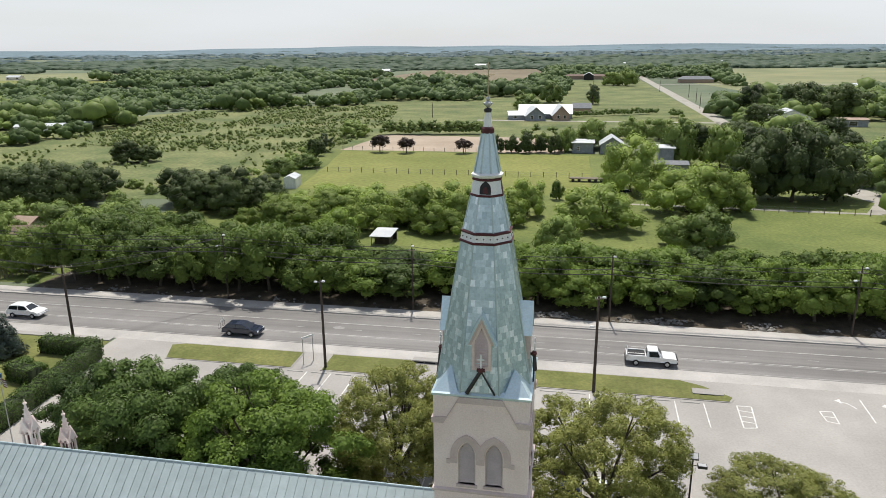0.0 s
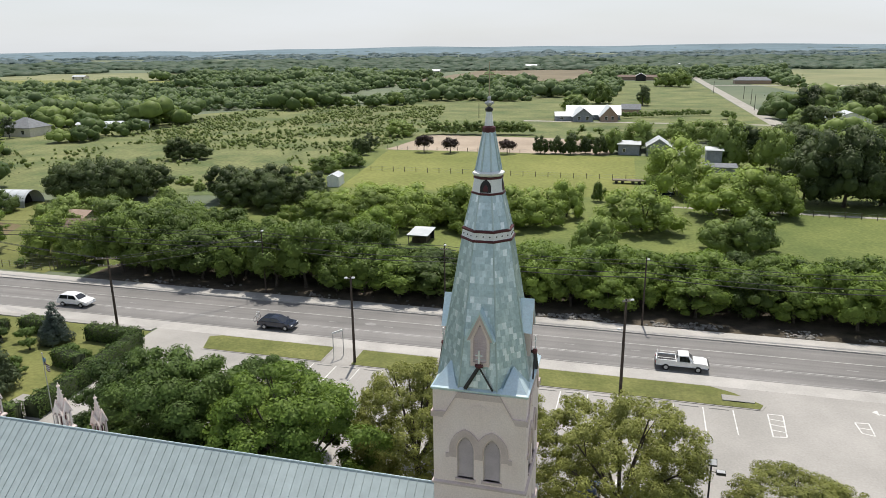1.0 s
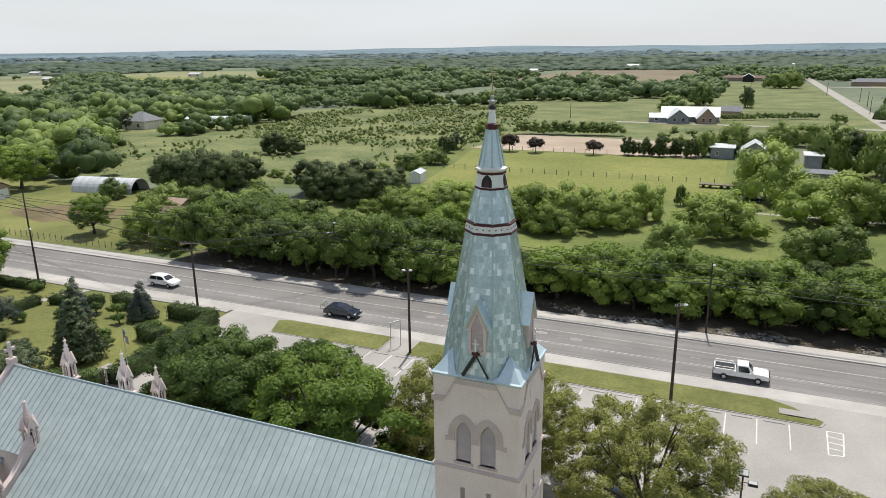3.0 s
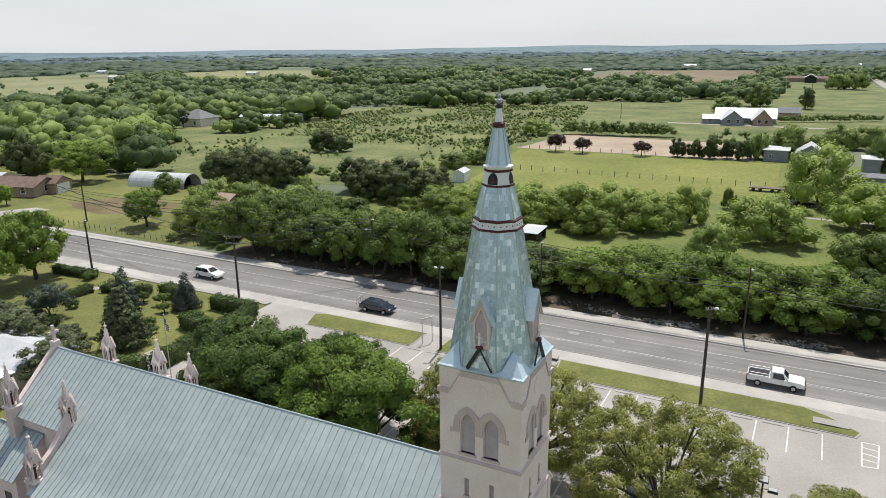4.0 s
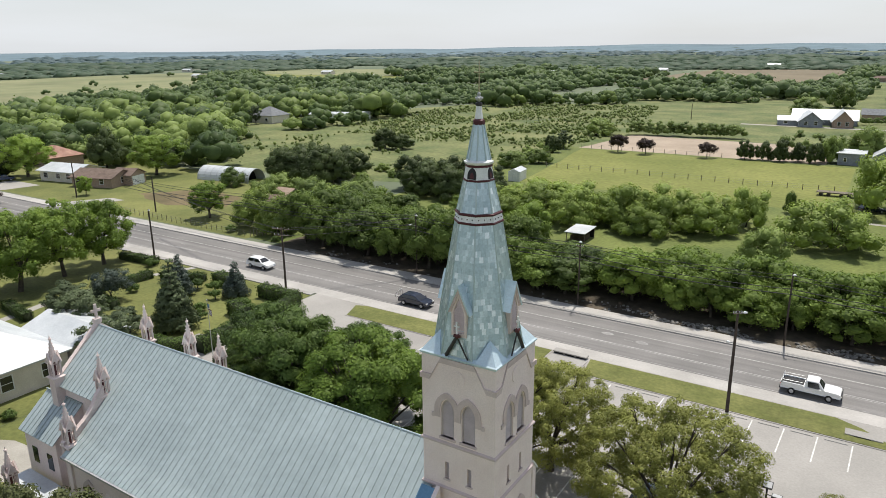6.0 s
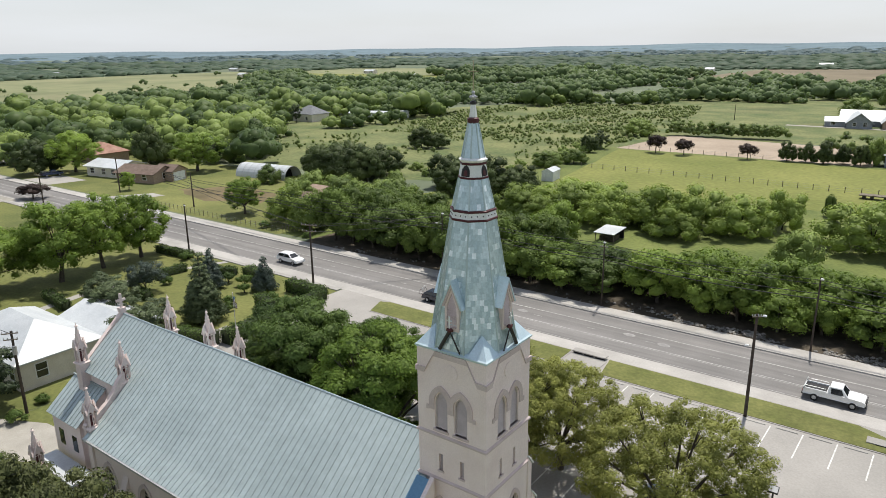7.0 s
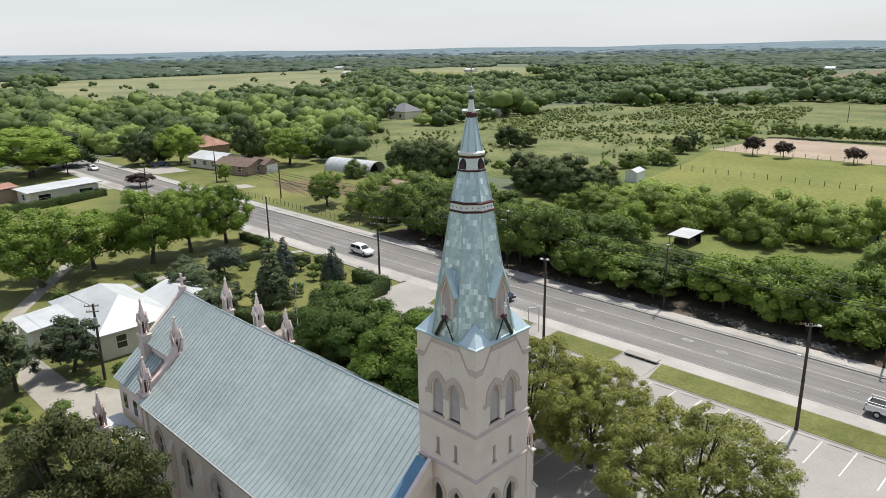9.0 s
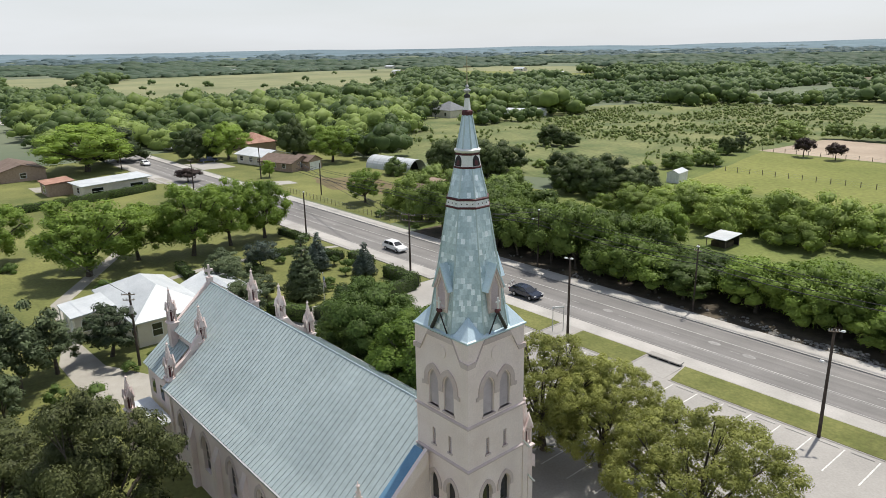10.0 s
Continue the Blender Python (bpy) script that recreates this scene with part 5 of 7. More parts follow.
# white band with studs, between maroon mouldings
bm = bmesh.new()
loft(bm, [octagon(z, w) for z, w in ((25.06, 2.02), (25.1, 2.16), (25.48, 2.04), (25.55, 1.86))])
stud_band = part("spire_band", bm, WHITE, church, "white octagonal band with dark studs", world=True)
for z, w in ((25.10, 2.24), (25.50, 2.12)):
    bm = bmesh.new()
    loft(bm, [octagon(z - 0.055, w - 0.05), octagon(z - 0.03, w), octagon(z + 0.03, w), octagon(z + 0.055, w - 0.08)])
    part("moulding", bm, MAROON, stud_band, "maroon moulding", world=True)
for i in range(8):
    a = i * math.pi / 4
    for s in (-0.28, 0.0, 0.28):
        d, t_ = Vector((math.cos(a), math.sin(a), 0)), Vector((-math.sin(a), math.cos(a), 0))
        p = Vector((TX - 0.06, TY, 25.3)) + d * 1.03 + t_ * s
        bm = bmesh.new()
        rod(bm, p, p + d * 0.045, 0.035, 0.03, 6)
        part("stud", bm, IRON, stud_band, world=True)
# lantern panel with trefoil openings
bm = bmesh.new()
loft(bm, [octagon(z, w) for z, w in ((27.0, 1.30), (27.1, 1.30), (27.7, 1.12))])
panel = part("lantern", bm, WHITE, church, "white octagonal lantern stage below the tip", world=True)
for z, w in ((27.03, 1.38), (27.68, 1.20)):
    bm = bmesh.new()
    loft(bm, [octagon(z - 0.05, w - 0.05), octagon(z - 0.03, w), octagon(z + 0.03, w), octagon(z + 0.05, w - 0.06)])
    part("moulding", bm, MAROON, panel, "maroon moulding", world=True)
bm = bmesh.new()
loft(bm, [octagon(z, w) for z, w in ((27.74, 1.14), (27.80, 1.26), (27.88, 1.30), (27.96, 0.98))])
part("cornice", bm, WHITE, panel, world=True)
for k in range(4):
    outline = arch(0, 0.235, 27.10, 27.28, 27.64)
    bm = bmesh.new()
    loft(bm, [[(u, -0.60 + y - (v - 27.1) * -0.145 - 0.055, v) for u, v in outline] for y in (0.0, 0.045)])
    faced(bm, k)
    bmesh.ops.translate(bm, vec=(-0.06, 0, 0), verts=bm.verts[:])
    bmesh.ops.recalc_face_normals(bm, faces=bm.faces[:])
    eye_ob = part("trefoil_opening", bm, DARK, panel, "pointed dark opening with maroon centre", world=True)
    outline = arch(0, 0.10, 27.15, 27.24, 27.42)
    bm = bmesh.new()
    loft(bm, [[(u, -0.60 + y - (v - 27.1) * -0.145 - 0.065, v) for u, v in outline] for y in (0.0, 0.045)])
    faced(bm, k)
    bmesh.ops.translate(bm, vec=(-0.06, 0, 0), verts=bm.verts[:])
    bmesh.ops.recalc_face_normals(bm, faces=bm.faces[:])
    part("centre", bm, MAROON, eye_ob, world=True)
bm = bmesh.new()
loft(bm, [octagon(z, w) for z, w in ((27.93, 1.02), (29.56, 0.42))])
part("upper_cone", bm, SHEET, church, "smooth blue-grey metal cone with ribs", world=True)
bm = bmesh.new()
loft(bm, [octagon(z, w) for z, w in ((29.52, 0.42), (29.56, 0.52), (29.74, 0.52), (29.80, 0.36))])
part("collar", bm, MAROON, church, "maroon collar", world=True)
bm = bmesh.new()
loft(bm, [octagon(z, w) for z, w in ((29.79, 0.36), (30.38, 0.22))])
part("tip_cone", bm, WHITE, church, world=True)
bm = bmesh.new()
loft(bm, [octagon(z, w) for z, w in ((30.37, 0.22), (30.41, 0.30), (30.50, 0.30), (30.55, 0.16))])
part("tip_collar", bm, IRON, church, world=True)
bm = bmesh.new()
ball(bm, (TX - 0.06, TY, 30.70), 0.14, 1.0)
ball(bm, (TX - 0.06, TY, 30.90), 0.08, 1.3)
rod(bm, (TX - 0.06, TY, 30.5), (TX - 0.06, TY, 30.95), 0.05, 0.04)
finial = part("finial", bm, GALV, church, "weathered metal ball finial", world=True, smooth=True)
for i in range(4):
    a = i * math.pi / 2 + 0.4
    bm = bmesh.new()
    ball(bm, (TX - 0.06 + 0.14 * math.cos(a), TY + 0.14 * math.sin(a), 30.72), 0.06, 0.9)
    part("bud", bm, GALV, finial, world=True, smooth=True)
bm = bmesh.new()
rod(bm, (TX - 0.06, TY, 30.9), (TX - 0.06, TY, 32.35), 0.028, 0.02)
rod(bm, (TX - 0.06 - 0.26, TY, 31.85), (TX - 0.06 + 0.26, TY, 31.85), 0.022, 0.022)
part("cross", bm, GOLD, church, "thin gilded cross on the spire", world=True)

# lucarnes with louvres, brackets and small crosses
for k in range(4):
    bm = bmesh.new()
    front = [(-0.41, 19.80), (0.41, 19.80), (0.41, 21.10), (0.0, 22.02), (-0.41, 21.10)]
    hole = [(-0.29, 19.98), (0.29, 19.98), (0.29, 21.06), (0.0, 21.72), (-0.29, 21.06)]
    pierced(bm, front, [hole], -1.93, -1.83)
    faced(bm, k)
    gable = part("lucarne", bm, PALE, church, "gabled louvred lucarne", world=True)
    bm = bmesh.new()
    for q in (-1, 1):
        box(bm, *sorted((q * 0.30, q * 0.409)), -1.83, -1.0, 19.80, 21.12)
    faced(bm, k)
    part("cheek", bm, PALE, gable, world=True)
    bm = bmesh.new()
    band(bm, [(-0.66, 20.98), (0.0, 22.36), (0.66, 20.98)], [(-0.56, 20.98), (0.0, 22.20), (0.56, 20.98)], -2.02, -1.0)
    faced(bm, k)
    part("lucarne_roof", bm, SHEET, gable, "pale blue metal roof", world=True)
    bm = bmesh.new()
    band(bm, [(-0.56, 20.985), (0.0, 22.195), (0.56, 20.985)], [(-0.43, 20.985), (0.0, 21.96), (0.43, 20.985)], -1.985, -1.932)
    faced(bm, k)
    part("barge_board", bm, TRIM, gable, world=True)
    # dark sheet behind the lucarne slats, in place of inner shade
    bm = bmesh.new()
    prism(bm, hole, -1.72, -1.70)
    faced(bm, k)
    part("backing", bm, DARK, gable, world=True)
    for s in range(13):
        z = 20.01 + s * 0.125
        half = 0.29 if z < 21.0 else max(0.04, 0.29 * (21.70 - z) / 0.68)
        bm = bmesh.new()
        loft(bm, [[(q * half, -1.915, z), (q * half, -1.90, z - 0.012), (q * half, -1.80, z + 0.07), (q * half, -1.815, z + 0.082)] for q in (-1, 1)])
        faced(bm, k)
        part("slat", bm, PALE, gable, world=True)
    bm = bmesh.new()
    for q in (-1, 1):
        stout = 0.095 if (q < 0) == (k % 2 == 0) else 0.042
        rod(bm, (q * 0.60, -2.12, 18.80), (0, -2.10, 19.86), stout, stout * 0.9, 6)
    rod(bm, (0, -2.10, 19.80), (0, -1.75, 19.95), 0.06, 0.06, 6)
    faced(bm, k)
    bracket = part("bracket", bm, IRON, church, "black iron A-shaped bracket", world=True)
    bm = bmesh.new()
    ball(bm, (0, -2.10, 19.90), 0.12)
    box(bm, -0.17, 0.17, -2.15, -2.05, 19.84, 19.96)
    faced(bm, k)
    part("bracket_head", bm, UMBER, bracket, world=True)
    bm = bmesh.new()
    box(bm, -0.035, 0.035, -2.14, -2.09, 19.98, 20.62)
    box(bm, -0.15, 0.15, -2.138, -2.092, 20.36, 20.43)
    faced(bm, k)
    part("small_cross", bm, WHITE, bracket, "small white cross", world=True)

# tower buttress and its weatherings at the road side
for x0, x1, y0, y1, zt in ((-2.35, -1.40, 30.66, 31.05, 11.55), (-2.40, -1.36, 31.06, 31.45, 9.2), (-2.45, -1.32, 31.46, 31.95, 6.2)):
    bm = bmesh.new()
    prism(bm, [(y0, 0), (y1, 0), (y1, zt - 0.55), (y0, zt)], x0, x1, "x")
    part("buttress", bm, STUCCO, church, world=True)
    bm = bmesh.new()
    prism(bm, [(y0 + 0.01, zt + 0.004), (y1 + 0.12, zt - 0.60), (y1 + 0.12, zt - 0.48), (y0 + 0.01, zt + 0.13)], x0 - 0.06, x1 + 0.06, "x")
    part("weathering", bm, WHITE, church, "white-painted sloping weathering", world=True)


def pinnacle(x, y, z, top, s=0.74):
    """An open-arcaded pinnacle: shaft, legs, gablets and a crocketed spirelet with a finial."""
    h = s / 2
    stage = top - 3.35
    bm = bmesh.new()
    box(bm, -h, h, -h, h, z, stage)
    loft(bm, [[(a * r, b * r, zz) for a, b in ((-1, -1), (1, -1), (1, 1), (-1, 1))] for r, zz in ((h, stage), (h + 0.11, stage + 0.06), (h + 0.11, stage + 0.15), (h - 0.02, stage + 0.24))])
    bmesh.ops.translate(bm, vec=(x, y, 0), verts=bm.verts[:])
    shaft = part("pinnacle", bm, PALE, church, "open arcaded stone pinnacle with a crocketed tip", world=True)
    z0 = stage + 0.24
    for a in (-1, 1):
        for b in (-1, 1):
            bm = bmesh.new()
            cx, cy = x + a * (h - 0.10), y + b * (h - 0.10)
            box(bm, cx - 0.06, cx + 0.06, cy - 0.06, cy + 0.06, z0, z0 + 1.12)
            part("leg", bm, PALE, shaft, world=True)
    for a, b in ((0, -1), (1, 0), (0, 1), (-1, 0)):
        bm = bmesh.new()
        rod(bm, (x + a * (h - 0.09), y + b * (h - 0.09), z0), (x + a * (h - 0.09), y + b * (h - 0.09), z0 + 1.1), 0.03, 0.03, 6)
        part("mullion", bm, PALE, shaft, world=True)
    bm = bmesh.new()
    box(bm, x - h + 0.24, x + h - 0.24, y - h + 0.24, y + h - 0.24, z0, z0 + 1.12)
    part("core", bm, UMBER, shaft, world=True)
    for k in range(4):
        bm = bmesh.new()
        tri_ = [(-h - 0.03, z0 + 1.0), (h + 0.03, z0 + 1.0), (0, z0 + 1.86)]
        cuts = [arch(c, 0.10, z0 + 1.005, z0 + 1.06, z0 + 1.22, 3) for c in (-0.15, 0.15)]
        pierced(bm, tri_, cuts, -h - 0.05, -h + 0.07)
        bmesh.ops.transform(bm, matrix=Matrix.Translation((x, y, 0)) @ Matrix.Rotation(k * math.pi / 2, 4, "Z"), verts=bm.verts[:])
        part("gablet", bm, PALE, shaft, world=True)
    bm = bmesh.new()
    loft(bm, [[(x + r * math.cos(math.pi / 8 + i * math.pi / 4), y + r * math.sin(math.pi / 8 + i * math.pi / 4), zz) for i in range(8)] for r, zz in ((h * 0.86, z0 + 1.1), (h * 0.76, z0 + 1.4), (0.05, top - 0.30))])
    for j in range(4):
        for i in range(4):
            f_ = (0.15 + 0.2 * j)
            r, zz = h * 0.76 * (1 - f_) + 0.05, z0 + 1.4 + (top - 0.3 - z0 - 1.4) * f_
            a = math.pi / 4 + i * math.pi / 2
            ball(bm, (x + r * math.cos(a), y + r * math.sin(a), zz), 0.05, 1.0, 3, 5)
    part("spirelet", bm, PALE, shaft, world=True)
    bm = bmesh.new()
    ball(bm, (x, y, top - 0.27), 0.13, 0.7, 4, 8)
    rod(bm, (x, y, top - 0.34), (x, y, top), 0.055, 0.02, 6)
    part("finial", bm, PALE, shaft, world=True)


for x, y, z, top in ((-37.0, 24.3, 0, 13.2), (-37.2, 32.1, 0, 13.1), (-31.75, 24.75, 8.6, 13.0), (-31.5, 31.9, 8.6, 13.1), (-31.35, 21.75, 0, 10.75), (-31.4, 34.55, 0, 10.9), (-4.9, 21.9, 0, 11.3), (-4.9, 34.5, 0, 11.3), (-2.85, 32.3, 0.0, 13.3), (-35.4, 19.4, 0.0, 7.2)):
    pinnacle(x, y, z, top)

# nave walls with pointed windows and buttresses
EAVE_Y, KINK_Y, HALF = 7.2, 5.8, 6.75
for side in (-1, 1):
    bm = bmesh.new()
    holes = [arch(x, 0.62, 2.2, 4.3, 5.35) for x in (-29.2, -24.75, -20.3, -15.85, -11.4)]
    pierced(bm, rect(-31.4, -5.0, 0.0, 6.78), holes, MID + side * HALF, MID + side * (HALF - 0.5))
    part("nave_wall", bm, STUCCO, church, world=True)
    for x in (-29.2, -24.75, -20.3, -15.85, -11.4):
        bm = bmesh.new()
        prism(bm, arch(x, 0.615, 2.21, 4.3, 5.34), MID + side * (HALF - 0.30), MID + side * (HALF - 0.27))
        pane = part("window", bm, GLASS, church, "tall pointed dark glass window", world=True)
        bm = bmesh.new()
        box(bm, x - 0.035, x + 0.035, MID + side * (HALF - 0.26) - 0.03, MID + side * (HALF - 0.26) + 0.03, 2.21, 5.2)
        for z in (3.0, 3.8, 4.5):
            box(bm, x - 0.60, x + 0.60, MID + side * (HALF - 0.26) - 0.024, MID + side * (HALF - 0.26) + 0.024, z, z + 0.05)
        part("tracery", bm, PALE, pane, world=True)
        bm = bmesh.new()
        y0 = MID + side * HALF
        band(bm, arch(x, 0.92, 3.9, 4.3, 5.72), arch(x, 0.66, 3.9, 4.3, 5.40), *sorted((y0 + side * 0.07, y0 - side * 0.002)))
        part("hood_mould", bm, TRIM, pane, world=True)
    for x in (-27.0, -22.5, -18.1, -13.6, -9.2):
        bm = bmesh.new()
        y0, y1 = MID + side * (HALF + 0.001), MID + side * (HALF + 0.42)
        prism(bm, [(y0, 0), (y1, 0), (y1, 4.3), (y0, 5.4)], x - 0.3, x + 0.3, "x")
        part("buttress", bm, STUCCO, church, world=True)
    bm = bmesh.new()
    y0, y1 = MID + side * (EAVE_Y - 0.02), MID + side * (EAVE_Y + 0.12)
    box(bm, -31.3, -5.3, *sorted((y0, y1)), 6.86, 7.0)
    part("gutter", bm, GALV, church, world=True)
for x0, x1, base in ((-31.35, -30.95, 6.9), (-5.05, -4.65, 6.9)):
    bm = bmesh.new()
    prism(bm, [(MID - 6.9, 0), (MID + 6.9, 0), (MID + 6.9, 7.0), (MID, RIDGE - 0.15), (MID - 6.9, 7.0)] if x0 > -10 else [(MID - 6.9, 0), (MID + 6.9, 0), (MID + 6.9, 7.0), (MID, RIDGE - 0.4), (MID - 6.9, 7.0)], x0, x1, "x")
    part("gable_wall", bm, STUCCO, church, world=True)
# copings: west shoulders and the east gable
for side in (-1, 1):
    bm = bmesh.new()
    ys = [(6.9, 7.75, 6.7), (6.0, 8.20, 7.5), (5.2, 8.75, 8.1), (4.6, 9.35, 8.6), (4.15, 10.1, 8.9), (3.6, 10.6, 9.4)]
    prism(bm, [(MID + side * y, z) for y, z, _ in ys] + [(MID + side * y, z) for y, _, z in ys[::-1]], -31.72, -31.352, "x")
    part("coping", bm, PALE, church, world=True)
    bm = bmesh.new()
    ys = [(MID + side * 6.95, 6.75), (MID + side * 2.0, 10.95)]
    prism(bm, [(y, z + 0.62) for y, z in ys] + [(y, z - 0.3) for y, z in ys[::-1]], -4.648, -4.4, "x")
    part("coping", bm, STUCCO, church, world=True)
    bm = bmesh.new()
    prism(bm, [(y, z + 0.40) for y, z in ys] + [(y, z + 0.05) for y, z in ys[::-1]], -5.55, -4.652, "x")
    part("valley_flashing", bm, BLUE, church, "deep blue metal valley flashing", world=True)

# chancel and lean-to
bm = bmesh.new()
prism(bm, [(MID - 3.6, 0), (MID + 3.6, 0), (MID + 3.6, 9.6), (MID, RIDGE - 0.15), (MID - 3.6, 9.6)], -37.2, -31.36, "x")
part("chancel_wall", bm, STUCCO, church, world=True)
bm = bmesh.new()
prism(bm, [(MID - 3.95, 9.35), (MID, RIDGE + 0.28), (MID + 3.95, 9.35), (MID + 3.95, 8.9), (MID, RIDGE - 0.25), (MID - 3.95, 8.9)], -37.6, -37.21, "x")
part("gable_coping", bm, PALE, church, world=True)
bm = bmesh.new()
box(bm, -37.62, -37.18, MID - 0.26, MID + 0.26, RIDGE + 0.15, RIDGE + 0.5)
box(bm, -37.48, -37.32, MID - 0.09, MID + 0.09, RIDGE + 0.5, RIDGE + 1.65)
box(bm, -37.47, -37.33, MID - 0.38, MID + 0.38, RIDGE + 1.02, RIDGE + 1.22)
part("gable_cross", bm, PALE, church, "stone cross on the chancel gable", world=True)
for side in (-1, 1):
    bm = bmesh.new()
    prism(bm, [(MID + side * 3.61, 0), (MID + side * 5.9, 0), (MID + side * 5.9, 6.25), (MID + side * 3.61, 8.15)], -39.0, -34.7, "x")
    part("sacristy_wall", bm, STUCCO, church, world=True)
    for x in (-37.8, -35.8):
        bm = bmesh.new()
        box(bm, x - 0.35, x + 0.35, *sorted((MID + side * 5.89, MID + side * 5.93)), 3.6, 4.9)
        part("window", bm, GLASS, church, world=True)

def roof_panels(parent, x0, x1, line, pitch=0.455):
    """Standing-seam sheets side by side from x0 to x1, each bent along a line of (y, z) from eaves to ridge."""
    n = round((x1 - x0) / pitch)
    w = (x1 - x0) / n
    bm = bmesh.new()
    lift = lambda d: [[(u, y, z + d_) for u, d_ in ((0.0, 0.0), (w - 0.035, 0.0), (w - 0.03, 0.055), (w - 0.004, 0.055), (w - 0.002, -0.03), (0.0, -0.03))] for y, z in line]
    loft(bm, lift(0))
    bmesh.ops.recalc_face_normals(bm, faces=bm.faces[:])
    me = bpy.data.meshes.new("roof_panel")
    bm.to_mesh(me)
    bm.free()
    me.materials.append(ROOF)
    for i in range(n):
        sharing("roof_panel", me, parent, Matrix.Translation(Vector((x0 + i * w, 0, 0)) - base_of(parent)))


for name, x0, x1, prof in (("nave_roof", -31.3, -5.1, ((EAVE_Y, 7.02), (KINK_Y, 7.88), (0.0, RIDGE))), ("chancel_roof", -37.2, -31.3, ((4.0, 9.30), (0.0, RIDGE)))):
    bm = bmesh.new()
    rod(bm, (x0, MID, RIDGE + 0.02), (x1, MID, RIDGE + 0.01), 0.05, 0.05, 6)
    roof = part(name, bm, RIB, church, "blue-grey standing-seam metal roof", world=True)
    for side in (-1, 1):
        roof_panels(roof, x0, x1, [(MID + side * y, z) for y, z in prof])
bm = bmesh.new()
box(bm, -39.2, -34.5, MID - 3.72, MID - 3.61, 8.26, 8.36)
roof = part("sacristy_roof", bm, SEAM, church, world=True)
for side in (-1, 1):
    roof_panels(roof, -39.2, -34.5, [(MID + side * 6.2, 6.1), (MID + side * 3.62, 8.26)])
bm = bmesh.new()
box(bm, -38.4, -32.6, 20.2, 21.95, 2.9, 3.05)
canopy = part("porch_roof", bm, WHITEROOF, church, "flat white porch roof", world=True)
for x, y in ((-38.2, 20.35), (-32.8, 20.35)):
    bm = bmesh.new()
    rod(bm, (x, y, 0), (x, y, 2.9), 0.06)
    part("porch_post", bm, WHITE, canopy, world=True)


